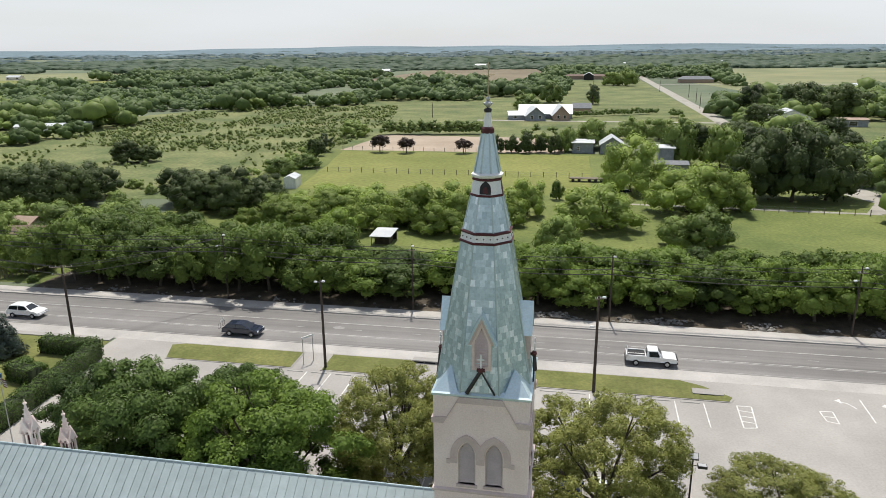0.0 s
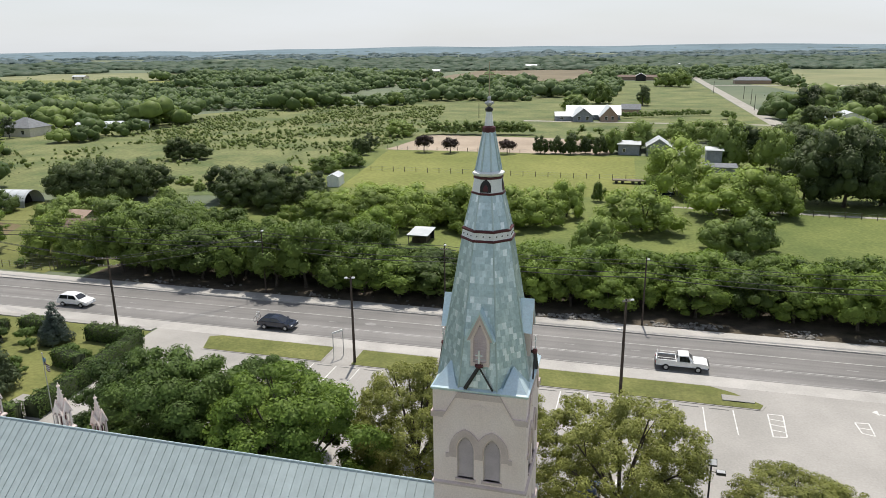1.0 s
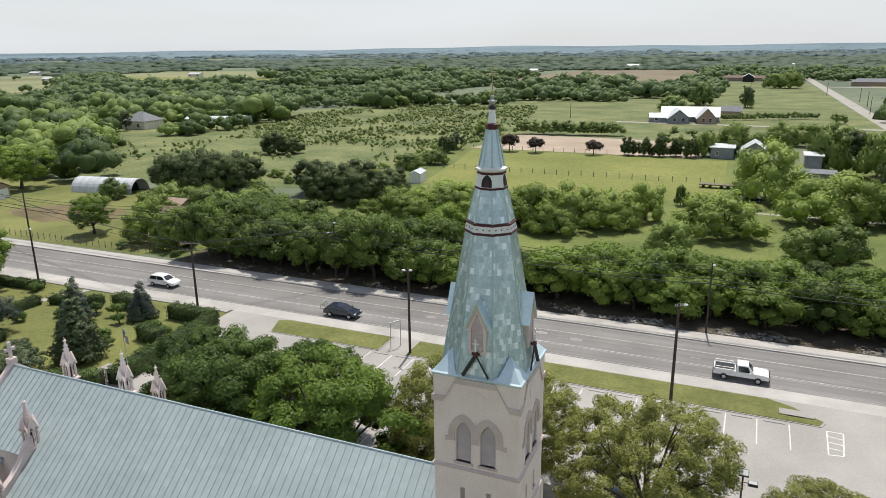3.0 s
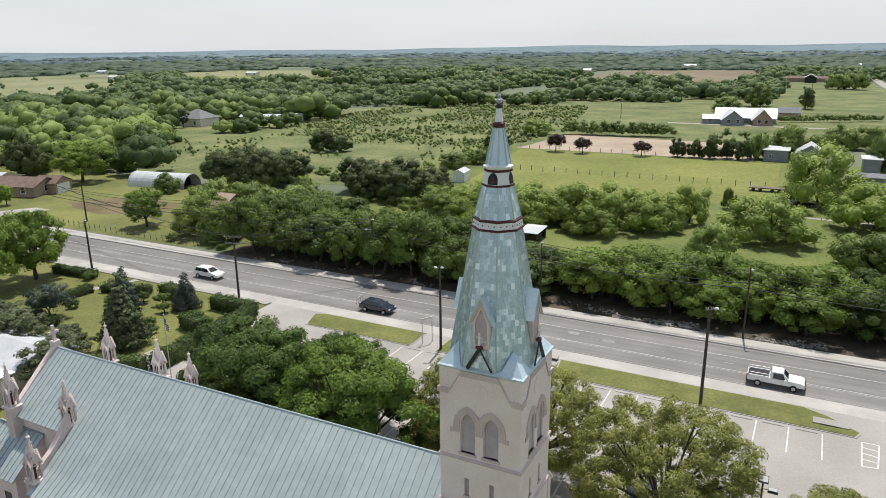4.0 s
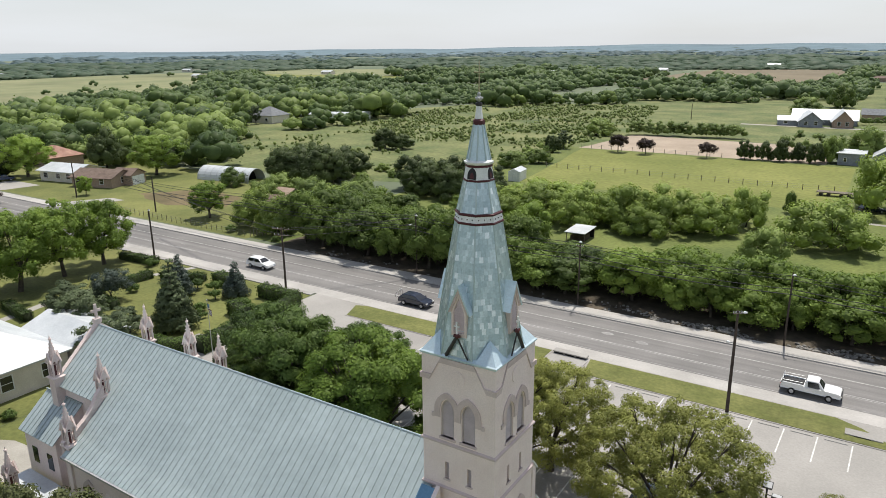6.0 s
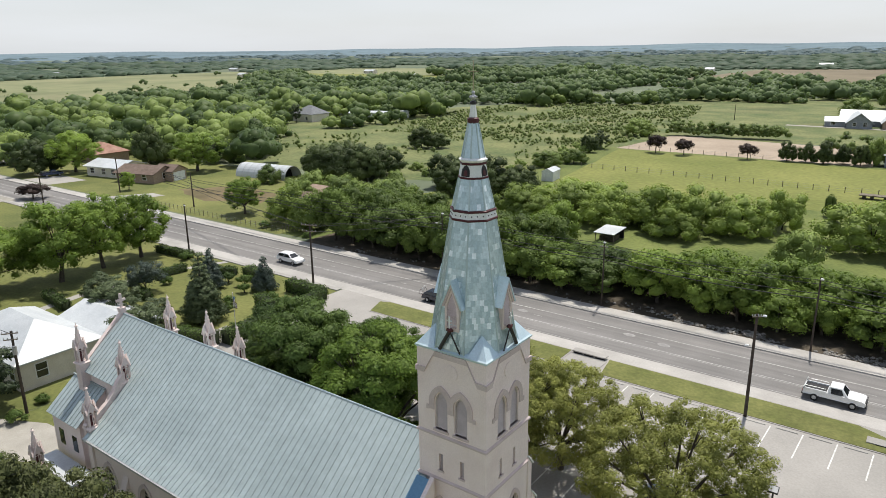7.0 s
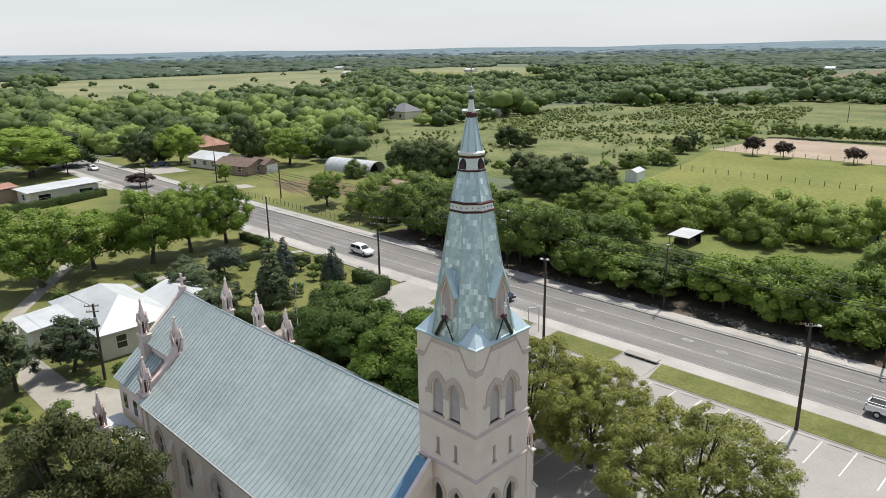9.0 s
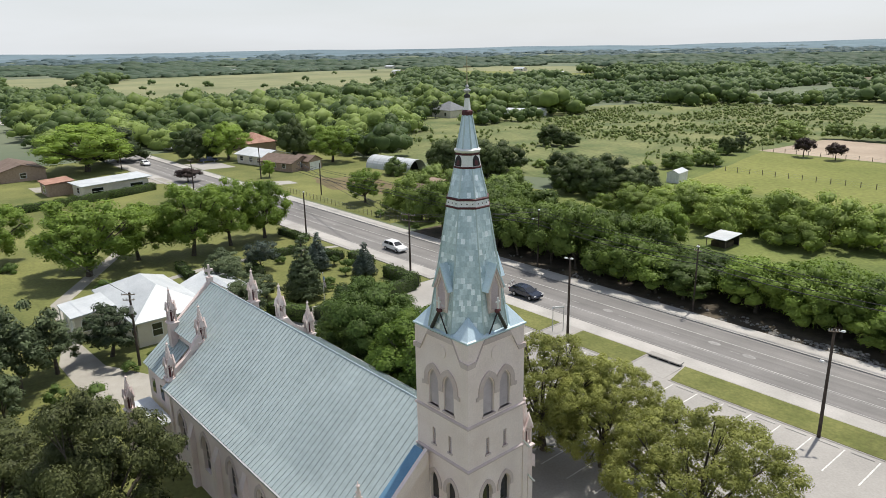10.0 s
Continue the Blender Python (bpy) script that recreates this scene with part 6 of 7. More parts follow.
# ---- houses ----
def house(name, label, x0, x1, y0, y1, wall_h, rise, roof_mat, wall_mat, axis="x", hip=0.0, windows=(), turn=0.0, over=0.45, doors=()):
    """A house with walls, an overhanging pitched roof and framed windows. windows: side (s, n, e, w), place along it, width, sill, head."""
    cx, cy = (x0 + x1) / 2, (y0 + y1) / 2
    hx, hy = (x1 - x0) / 2, (y1 - y0) / 2
    ob = thing(name, label, "building", at=(cx, cy, 0))
    ob.rotation_euler = (0, 0, radians(turn))
    bm = bmesh.new()
    if hip or rise < 0.5:
        box(bm, -hx, hx, -hy, hy, 0, wall_h)
    elif axis == "x":
        prism(bm, [(-hy, 0), (hy, 0), (hy, wall_h), (0, wall_h + rise * 0.97), (-hy, wall_h)], -hx, hx, "x")
    else:
        prism(bm, [(-hx, 0), (hx, 0), (hx, wall_h), (0, wall_h + rise * 0.97), (-hx, wall_h)], -hy, hy, "y")
    wall = part("wall", bm, wall_mat, ob)
    bm = bmesh.new()
    ex, ey = hx + over, hy + over
    drop = rise * over / (hy if axis == "x" else hx)
    if rise < 0.5:
        loft(bm, [[(a * ex, b * ey, z + (b + 1) * rise / 2) for a, b in ((-1, -1), (1, -1), (1, 1), (-1, 1))] for z in (wall_h + 0.002, wall_h + 0.16)])
    else:
        if axis == "x":
            r0, r1 = (-ex + hip, 0), (ex - hip, 0)
        else:
            r0, r1 = (0, -ey + hip), (0, ey - hip)
        for lift in (0.16, 0.0):
            z = wall_h - drop + lift
            c = [bm.verts.new((a * ex, b * ey, z)) for a, b in ((-1, -1), (1, -1), (1, 1), (-1, 1))]
            t0, t1 = bm.verts.new((*r0, wall_h + rise + lift)), bm.verts.new((*r1, wall_h + rise + lift))
            if axis == "x":
                fs = [(c[0], c[1], t1, t0), (c[2], c[3], t0, t1)] + ([(c[1], c[2], t1), (c[3], c[0], t0)] if hip else [])
            else:
                fs = [(c[1], c[2], t1, t0), (c[3], c[0], t0, t1)] + ([(c[0], c[1], t0), (c[2], c[3], t1)] if hip else [])
            for f in fs:
                bm.faces.new(f)
            if lift:
                up = c + [t0, t1]
            else:
                dn = c + [t0, t1]
        loop = [0, 1, 2, 3] if hip else ([0, 1, 5, 2, 3, 4] if axis == "x" else [0, 4, 1, 2, 5, 3])
        for i in range(len(loop)):
            a, b = loop[i], loop[(i + 1) % len(loop)]
            bm.faces.new((up[a], up[b], dn[b], dn[a]))
        bmesh.ops.recalc_face_normals(bm, faces=bm.faces[:])
    part("roof", bm, roof_mat, ob)
    for what, items in (("window", windows), ("door", doors)):
        for side, u, w, s, h in items:
            m = {"s": Matrix.Translation((u, -hy, 0)), "n": Matrix.Translation((u, hy, 0)) @ Matrix.Rotation(math.pi, 4, "Z"), "e": Matrix.Translation((hx, u, 0)) @ Matrix.Rotation(math.pi / 2, 4, "Z"), "w": Matrix.Translation((-hx, u, 0)) @ Matrix.Rotation(-math.pi / 2, 4, "Z")}[side]
            bm = bmesh.new()
            pierced(bm, rect(-w / 2 - 0.09, w / 2 + 0.09, s - 0.09, h + 0.09), [rect(-w / 2, w / 2, s, h)], -0.07, -0.002)
            bmesh.ops.transform(bm, matrix=m, verts=bm.verts[:])
            fr = part(what, bm, WHITE, ob)
            bm = bmesh.new()
            box(bm, -w / 2 + 0.002, w / 2 - 0.002, -0.03, -0.004, s + 0.002, h - 0.002, m)
            part("pane" if what == "window" else "leaf", bm, GLASS if what == "window" else WHITE, fr)
            if what == "window":
                bm = bmesh.new()
                box(bm, -w / 2 + 0.003, w / 2 - 0.003, -0.05, -0.031, (s + h) / 2 - 0.03, (s + h) / 2 + 0.03, m)
                part("glazing_bar", bm, WHITE, fr)
    return ob


house("rectory", "white-roofed cream rectory with hipped metal roof beside the church", -72.6, -57.2, 27.0, 35.4, 3.2, 2.2, WHITEROOF, HOUSEWALL, "x", 5.2,
      [("e", -2.0, 1.1, 1.0, 2.5), ("e", 2.0, 1.1, 1.0, 2.5), ("s", 3.5, 1.1, 1.0, 2.5), ("s", 6.2, 1.1, 1.0, 2.5)])
house("rectory_annex", "low white-roofed wing of the rectory littered with leaves", -67.0, -57.6, 35.9, 42.5, 2.9, 1.2, WHITEROOF, HOUSEWALL, "x", 0, [("e", 0.5, 1.0, 1.0, 2.2)])
wing = house("rectory_porch", "open white-roofed porch of the rectory with posts", -69.8, -64.4, 22.2, 26.4, 2.9, 0.45, WHITEROOF, HOUSEWALL, "x", 0, [("s", -1.2, 0.9, 1.0, 2.2), ("e", -0.9, 0.9, 1.0, 2.2)], doors=[("s", 1.3, 0.9, 0.05, 2.1)])
for x in (-69.6, -67.0, -64.6):
    bm = bmesh.new()
    rod(bm, (x, 21.85, 0), (x, 21.85, 2.9), 0.07, 0.07)
    part("post", bm, WHITE, wing, world=True)
house("ranch_house", "brown-shingled tan brick ranch house by the road", -162.5, -150.5, 97.0, 105.0, 2.5, 1.5, BROWNROOF, TANWALL, "x", 0, [("s", -4.0, 1.6, 0.9, 2.2), ("s", -0.6, 1.2, 0.9, 2.2), ("s", 3.0, 1.2, 0.9, 2.2), ("e", 0, 1.2, 0.9, 2.2)], 17, 0.6)
house("garage", "brown-roofed garage with a wide white door", -155.0, -149.2, 102.6, 108.0, 2.6, 1.3, BROWNROOF, TANWALL, "x", 0, (), 17, 0.4, [("e", 0.0, 4.2, 0.05, 2.2)])
house("white_roof_house", "low house with a bright white metal roof", -178.0, -165.6, 97.0, 106.0, 2.8, 1.3, WHITEROOF, HOUSEWALL, "x", 0, [("s", -4, 1.4, 0.9, 2.2), ("s", 0.5, 1.4, 0.9, 2.2), ("s", 4.2, 1.4, 0.9, 2.2), ("e", 0, 1.2, 0.9, 2.2)], 10, 0.7)
house("red_roof_house", "house with a rusty red hipped roof", -206, -194, 108, 118, 3.0, 2.6, RUSTROOF, TANWALL, "x", 5.0, [("s", -3, 1.2, 0.9, 2.2), ("s", 3, 1.2, 0.9, 2.2)])
house("carport", "long low building with a pale sheet roof", -161.0, -153.4, 46.4, 61.5, 2.9, 0.4, WHITEROOF, HOUSEWALL, "y", 0, [("e", -4.5, 2.6, 0.7, 2.2), ("e", 4.6, 3.0, 0.7, 2.2), ("s", 0, 1.6, 0.9, 2.2)], 4, 0.8)
house("rust_roof_shed", "small open shed with a rust-brown roof", -168.5, -161.5, 41.0, 46.5, 2.9, 0.4, RUSTROOF, TANWALL, "x", 0, [("s", 0, 2.6, 0.6, 2.3)])
house("tan_roof_house", "brick house with a pale tan roof", -206, -190, 36, 47, 2.8, 1.6, BROWNROOF, TANWALL, "x", 0, [("s", -3, 1.4, 0.9, 2.2), ("e", 0, 1.4, 0.9, 2.2)])
house("annex", "low annex with a pale flat roof", -200, -189.5, 30.5, 35.6, 2.6, 0.3, HOUSEWALL, TANWALL, "x", 0, [("s", 0, 2.0, 0.8, 2.1)])
house("far_west_house", "pale house among dark trees by the road", -236, -222, 100, 108, 2.8, 1.5, HOUSEWALL, HOUSEWALL, "x", 0, [("s", -2, 1.4, 0.9, 2.2)])
house("dark_shed", "weathered low shed with a tan roof under trees", -96.5, -88.6, 98.2, 104.5, 2.5, 1.2, BROWNROOF, BARNGREY, "x", 0, [("s", 0, 1.2, 0.9, 2.0)], 12)
house("small_outbuilding", "small pale outbuilding under trees", -101.5, -97.2, 107, 111, 2.4, 0.9, TANWALL, HOUSEWALL, "x", 0, (), 0)
house("white_shed", "small white metal storage shed on the grass", -69.6, -66.6, 156.4, 161.8, 2.3, 0.7, WHITEROOF, WHITE, "y", 0, (), 8, 0.1, [("s", 0, 1.4, 0.05, 1.9)])
house("white_gable_house", "large house with white metal gabled roofs in a meadow", -27, -3, 329, 339, 2.4, 3.6, WHITEROOF, BARNGREY, "x", 0, [("s", -4, 1.5, 0.9, 2.3), ("s", 9, 1.5, 0.9, 2.3)], 4)
house("low_wing", "low white-roofed wing of the large house", -31.5, -20.0, 322, 330, 2.2, 1.5, WHITEROOF, BARNGREY, "x", 0, [("s", -3, 1.5, 0.9, 2.1)], 10)
house("gable_wing", "blue-grey gabled wing of the white-roofed house", -24.0, -15.5, 319, 332, 2.5, 3.4, WHITEROOF, BARNGREY, "y", 0, [("s", -1.8, 1.2, 0.9, 2.3), ("s", 1.8, 1.2, 0.9, 2.3)], 12, 0.7)
house("stone_wing", "stone-faced gabled wing of the white-roofed house", -11.6, -4.4, 321, 333, 2.7, 3.8, WHITEROOF, TANWALL, "y", 0, [("s", -1.4, 1.1, 0.9, 2.3), ("s", 1.4, 1.1, 0.9, 2.3)], 8, 0.7)
house("grey_barn", "small blue-grey barn with a white roof", -1.2, 5.2, 223, 229, 3.2, 0.4, WHITEROOF, BARNGREY, "x", 0, [("s", -1.4, 0.7, 1.0, 2.0)])
house("gable_barn", "blue-grey gabled barn with a white roof", 7.4, 14.2, 222, 231, 3.0, 2.2, WHITEROOF, BARNGREY, "y", 0)
house("far_barn", "small barn behind the white-roofed house", -2.5, 6, 350, 358, 3.2, 2.0, GREYROOF, TANWALL, "x", 0)
house("tree_house", "grey-roofed building half hidden by oaks", 20.6, 28.2, 186, 192, 3.0, 0.5, GREYROOF, BARNGREY, "x", 0, [("s", 0, 1.2, 0.9, 2.0)])
house("tall_annex", "narrow grey building behind the oak", 22.2, 26.0, 197, 201, 5.6, 0.4, WHITEROOF, BARNGREY, "x")
house("white_cottage", "white cottage with a pale metal roof among trees", 79, 93.5, 311, 322, 3.4, 2.8, WHITEROOF, WHITE, "y", 0, [("s", -3.4, 1.4, 0.9, 2.4), ("s", 2.4, 1.4, 0.9, 2.4)])
house("cottage_porch", "lean-to with a weathered roof", 103, 114, 308, 315, 2.8, 0.5, TANWALL, BARNGREY, "x", 0, [("s", 0, 3.0, 0.5, 2.2)])
house("metal_barn", "long white-roofed metal barn", 178, 198, 516, 528, 4.6, 1.4, WHITEROOF, BARNGREY, "x")
house("far_ranch_house", "wide low house beside the country road", 84, 112, 640, 652, 3.2, 2.4, GREYROOF, TANWALL, "x", 4)
house("red_barn", "long red-brown farm building", -14, 26, 706, 722, 3.0, 1.6, BROWNROOF, TANWALL, "x")
house("white_end_barn", "dark barn with a white roof", 4, 13, 690, 701, 4.5, 2.6, WHITEROOF, DARK, "y")
house("grey_house", "house with a dark grey hipped roof in the woods", -240.5, -227.5, 227, 238, 3.6, 3.4, GREYROOF, HOUSEWALL, "x", 6.0, [("s", -4, 1.4, 0.9, 2.3), ("s", 3, 1.4, 0.9, 2.3)])
for i, (x, y, w) in enumerate(((-220, 251, 9), (-212, 256, 8), (-204, 263, 6))):
    house("white_trailer_home", "long white mobile home among trees", x - w / 2, x + w / 2, y - 2.4, y + 2.4, 2.8, 0.7, WHITEROOF, WHITE, "x", 0, [("s", -1.5, 1.0, 1.0, 2.0), ("s", 1.8, 1.0, 1.0, 2.0)], 20)
for x, y, w in ((-480, 610, 26), (-620, 700, 30), (-330, 760, 22), (-150, 1100, 30), (-420, 930, 30), (-700, 560, 24), (60, 1150, 30), (-900, 700, 34), (-560, 1250, 40), (-240, 880, 18), (-1000, 480, 30), (220, 1250, 34)):
    house("far_farmhouse", "pale farm building among far trees", x - w / 3.6, x + w / 3.6, y - 4, y + 4, 3.0, 1.8, WHITEROOF, HOUSEWALL, "x", 0, [("s", -w / 5, 2.0, 1.0, 3.0), ("s", w / 5, 2.0, 1.0, 3.0)])

# arched steel barn
quonset = thing("arched_barn", "white arched steel barn with an open dark end", "building", at=(-133.5, 122.5, 0))
quonset.rotation_euler = (0, 0, radians(8))
prof = [(3.4 * math.cos(math.pi * i / 14), 3.3 * math.sin(math.pi * i / 14)) for i in range(15)]
bm = bmesh.new()
loft(bm, [[(x, y, z) for y, z in prof] + [(x, 0.97 * y, max(0.0, 0.97 * z)) for y, z in prof[::-1]] for x in (-8.5, 8.5)])
bmesh.ops.recalc_face_normals(bm, faces=bm.faces[:])
part("shell", bm, WHITEROOF, quonset, smooth=False)
for i in range(9):
    bm = bmesh.new()
    x = -8.2 + i * 2.02
    band(bm, [(1.012 * y, 1.012 * z) for y, z in prof], [(1.001 * y, 1.001 * z) for y, z in prof], x, x + 0.14)
    bmesh.ops.transform(bm, matrix=Matrix(((0, 1, 0, 0), (1, 0, 0, 0), (0, 0, 1, 0), (0, 0, 0, 1))), verts=bm.verts[:])
    part("rib", bm, GALV, quonset)
bm = bmesh.new()
prism(bm, [(0.96 * y, 0.96 * z) for y, z in prof], -8.4, -8.3, "x")
part("end_wall", bm, WHITE, quonset)
# dark sheet painting the shade within the open end
bm = bmesh.new()
prism(bm, [(0.96 * y, 0.96 * z) for y, z in prof], 5.4, 5.5, "x")
part("inner_wall", bm, DARK, quonset)
# open field shelter
shelter = thing("field_shelter", "small open shelter with a white sheet roof", "shelter", at=(-32.3, 113.6, 0))
bm = bmesh.new()
loft(bm, [[(a * 1.9, b * 2.7, 1.75 + 0.12 * b + z) for a, b in ((-1, -1), (1, -1), (1, 1), (-1, 1))] for z in (0, 0.1)])
part("roof", bm, WHITEROOF, shelter)
for a in (-1, 1):
    for b in (-1, 1):
        bm = bmesh.new()
        rod(bm, (a * 1.65, b * 2.3, 0), (a * 1.65, b * 2.3, 1.66), 0.07, 0.07, 6)
        part("post", bm, POST, shelter)
# dark sheet painting the shade under the shelter roof
bm = bmesh.new()
box(bm, -1.62, 1.62, 2.2, 2.28, 0.0, 1.5)
part("back_wall", bm, DARK, shelter)
bm = bmesh.new()
box(bm, -1.3, 1.3, -1.4, 1.2, 0.0, 0.9)
part("hay_bale", bm, SOIL, shelter)
trailer = thing("flatbed_trailer", "long low brown flatbed trailer on the grass", "trailer", at=(3.0, 175.6, 0))
bm = bmesh.new()
box(bm, -4.4, 4.4, -1.1, 1.1, 0.75, 0.95)
part("bed", bm, POST, trailer)
for x in (-3.5, -2.0, 0.5, 2.0, 3.4):
    bm = bmesh.new()
    rod(bm, (x, -1.0, 0.38), (x, 1.0, 0.38), 0.38, 0.38, 12)
    part("wheel", bm, IRON, trailer)


# ---- poles and wires ----
def pole(name, label, x, y, h, arms=(), heads=(), group="", can=False, thick=0.165):
    ob = thing(name, label, "pole", group, at=(x, y, 0))
    bm = bmesh.new()
    rod(bm, (0, 0, -0.2), (0, 0, h), thick, thick * 0.65, 8)
    part("shaft", bm, WOOD, ob)
    for z, half, ang in arms:
        d = Vector((math.cos(ang), math.sin(ang), 0))
        bm = bmesh.new()
        rod(bm, -d * half + Vector((0, 0, z)) + Vector((0.0, -0.14, 0)), d * half + Vector((0, 0, z)) + Vector((0.0, -0.14, 0)), 0.06, 0.06, 4)
        arm = part("crossarm", bm, POST, ob, "weathered pale crossarm")
        for s in (-0.92, -0.4, 0.4, 0.92):
            bm = bmesh.new()
            p = d * half * s + Vector((0, -0.14, z + 0.05))
            rod(bm, p, p + Vector((0, 0, 0.16)), 0.05, 0.035, 6)
            part("insulator", bm, GALV, arm)
    for z, dx, dy in heads:
        bm = bmesh.new()
        rod(bm, (0, 0, z - 0.15), (dx, dy, z), 0.03, 0.03, 5)
        lamp = part("bracket", bm, GALV, ob)
        bm = bmesh.new()
        loft(bm, [[(dx + a * r, dy + b * r * 0.7, z + zz) for a, b in ((-1, -1), (1, -1), (1, 1), (-1, 1))] for r, zz in ((0.13, -0.10), (0.17, -0.04), (0.14, 0.05), (0.06, 0.08))])
        part("lamp_head", bm, WHITE, lamp, "white lamp head")
    if can:
        bm = bmesh.new()
        rod(bm, (0.32, -0.1, h - 2.2), (0.32, -0.1, h - 1.4), 0.2, 0.2, 10)
        part("transformer", bm, GALV, ob, "grey cylindrical transformer")
    return ob


pole("utility_pole", "dark timber pole with floodlights beside the car park", -25.3, 64.5, 9.9, (), ((9.8, -0.45, -0.2), (9.9, 0.4, -0.25)))
pole("utility_pole", "tall dark timber pole with a pale arm beside the car park", 2.7, 63.75, 10.05, ((9.85, 0.4, 0.6),), ((9.9, 0.55, 0.35), (7.1, -0.5, -0.3)))
pole("utility_pole", "dark timber pole with two pale crossarms", -57.9, 67.35, 9.0, ((8.8, 1.25, 0.35), (7.9, 1.1, 0.35)), (), can=False)
pole("utility_pole", "slim dark timber pole by the road", -85.8, 65.8, 8.7, (), ((8.6, 0.4, -0.2),))
pole("utility_pole", "slim dark timber pole beyond the lawn", -137.0, 66.2, 8.6, ((8.4, 1.0, 0.2),))
pole("utility_pole", "slim dark timber pole beyond the road", -117.4, 88.4, 7.4)
pole("utility_pole", "slim dark timber pole before the houses", -146.7, 88.1, 8.5, ((8.3, 0.9, 0.2),))
pole("utility_pole", "dark timber pole far along the road", -190, 66.4, 9.0, ((8.7, 1.0, 0.2),))
pole("utility_pole", "dark timber pole with a transformer beside the rectory", -52.5, 25.4, 8.4, ((8.2, 0.7, 0.9), (7.6, 0.6, 0.9)), (), can=True)
FAR_ROW = ((-45.7, 82.5, 9.3), (-19.9, 82.6, 8.9), (4.9, 82.6, 8.7), (32.4, 82.7, 8.6), (60.0, 82.8, 8.8))
for i, (x, y, h) in enumerate(FAR_ROW):
    pole("street_pole", "slim timber street-light pole in front of the thicket", x, y, h, ((h - 0.8, 0.5, 0.0),) if i % 2 else (), ((h - 0.1, 0.35, -0.35), (h - 1.6, -0.7, -0.5)) if i in (0, 3) else ((h - 0.1, 0.2, -0.45),), "street lights", thick=0.12)
for x, y, h in ((62.5, 390, 8), (66.5, 430, 8), (68, 470, 8), (55.5, 520, 8), (10, 520, 8), (-68, 330, 7)):
    pole("utility_pole", "slim timber pole beside the country road", x, y, h)


def wire(name, label, p, q, sag, r=0.028):
    cu = bpy.data.curves.new(name, "CURVE")
    cu.dimensions, cu.bevel_depth, cu.bevel_resolution = "3D", r, 1
    sp = cu.splines.new("POLY")
    n = 12
    sp.points.add(n)
    for i in range(n + 1):
        t = i / n
        v = Vector(p).lerp(Vector(q), t)
        sp.points[i].co = (v.x, v.y, v.z - sag * 4 * t * (1 - t), 1)
    cu.materials.append(CABLE)
    return tagged(new(name, cu), label, "cable", "overhead wires")


rowpts = [(-120.0, 83.6, 8.4), (-84.0, 83.0, 8.6)] + [tuple(p) for p in FAR_ROW] + [(88.0, 83.0, 8.8)]
for dz, dy, r in ((-0.25, -0.35, 0.03), (-0.9, 0.3, 0.03), (-1.9, 0.0, 0.04), (-2.5, -0.05, 0.05)):
    for a, b in zip(rowpts, rowpts[1:]):
        wire("overhead_wire", "thin black overhead wire along the road", (a[0], a[1] + dy, a[2] + dz), (b[0], b[1] + dy, b[2] + dz), 0.45, r)
for dz, dx in ((-0.1, -0.9), (-0.1, 0.9), (-1.0, 0.5)):
    wire("overhead_wire", "thin black overhead wire across the road", (-57.9 + dx, 67.2, 8.9 + dz), (-45.7, 82.4, 8.9 + dz), 0.3)
    wire("overhead_wire", "thin black overhead wire from pole to pole", (-57.9 + dx, 67.2, 8.9 + dz), (-120.0, 84.0, 8.4 + dz), 0.8)
wire("overhead_wire", "thin black overhead wire by the rectory", (-52.5, 25.3, 8.2), (-100, 24, 8.4), 0.7)

lamp = thing("car_park_lamp", "dark pole with two floodlights in the car park", "lamp", at=(8.7, 43.9, 0))
bm = bmesh.new()
rod(bm, (0, 0, 0), (0, 0, 6.0), 0.075, 0.055, 8)
part("post", bm, IRON, lamp)
for dx, z, tilt in ((0.02, 6.15, 0.6), (0.62, 5.45, -0.1)):
    bm = bmesh.new()
    box(bm, -0.30, 0.30, -0.24, 0.24, -0.09, 0.09, Matrix.Translation((dx, -0.1, z)) @ Matrix.Rotation(tilt, 4, "X"))
    head = part("lamp_head", bm, IRON, lamp, "dark box floodlight")
    bm = bmesh.new()
    box(bm, -0.26, 0.26, -0.20, 0.20, 0.0905, 0.10, Matrix.Translation((dx, -0.1, z)) @ Matrix.Rotation(tilt, 4, "X"))
    part("lens", bm, GALV, head)
bm = bmesh.new()
rod(bm, (0, 0, 5.4), (0.62, -0.08, 5.44), 0.03, 0.03, 5)
part("arm", bm, IRON, lamp)

sign = thing("sign_frame", "narrow two-post sign seen edge on beside the path", "sign", at=(-27.6, 65.5, 0))
for dx, dy in ((-0.35, -0.5), (0.35, 0.6)):
    bm = bmesh.new()
    rod(bm, (dx, dy, 0), (dx, dy, 3.1), 0.05, 0.05, 6)
    part("post", bm, GALV, sign)
bm = bmesh.new()
box(bm, -0.72, 0.72, -0.04, 0.04, 2.92, 3.14, Matrix.Rotation(math.atan2(1.1, 0.7), 4, "Z"))
part("board", bm, WHITE, sign)

flag = thing("flagpole", "tall thin flagpole with a limp striped flag", "flagpole", at=(-47.0, 45.6, 0))
bm = bmesh.new()
rod(bm, (0, 0, 0), (0, 0, 7.2), 0.05, 0.03, 8)
ball(bm, (0, 0, 7.25), 0.07)
part("pole", bm, GALV, flag)
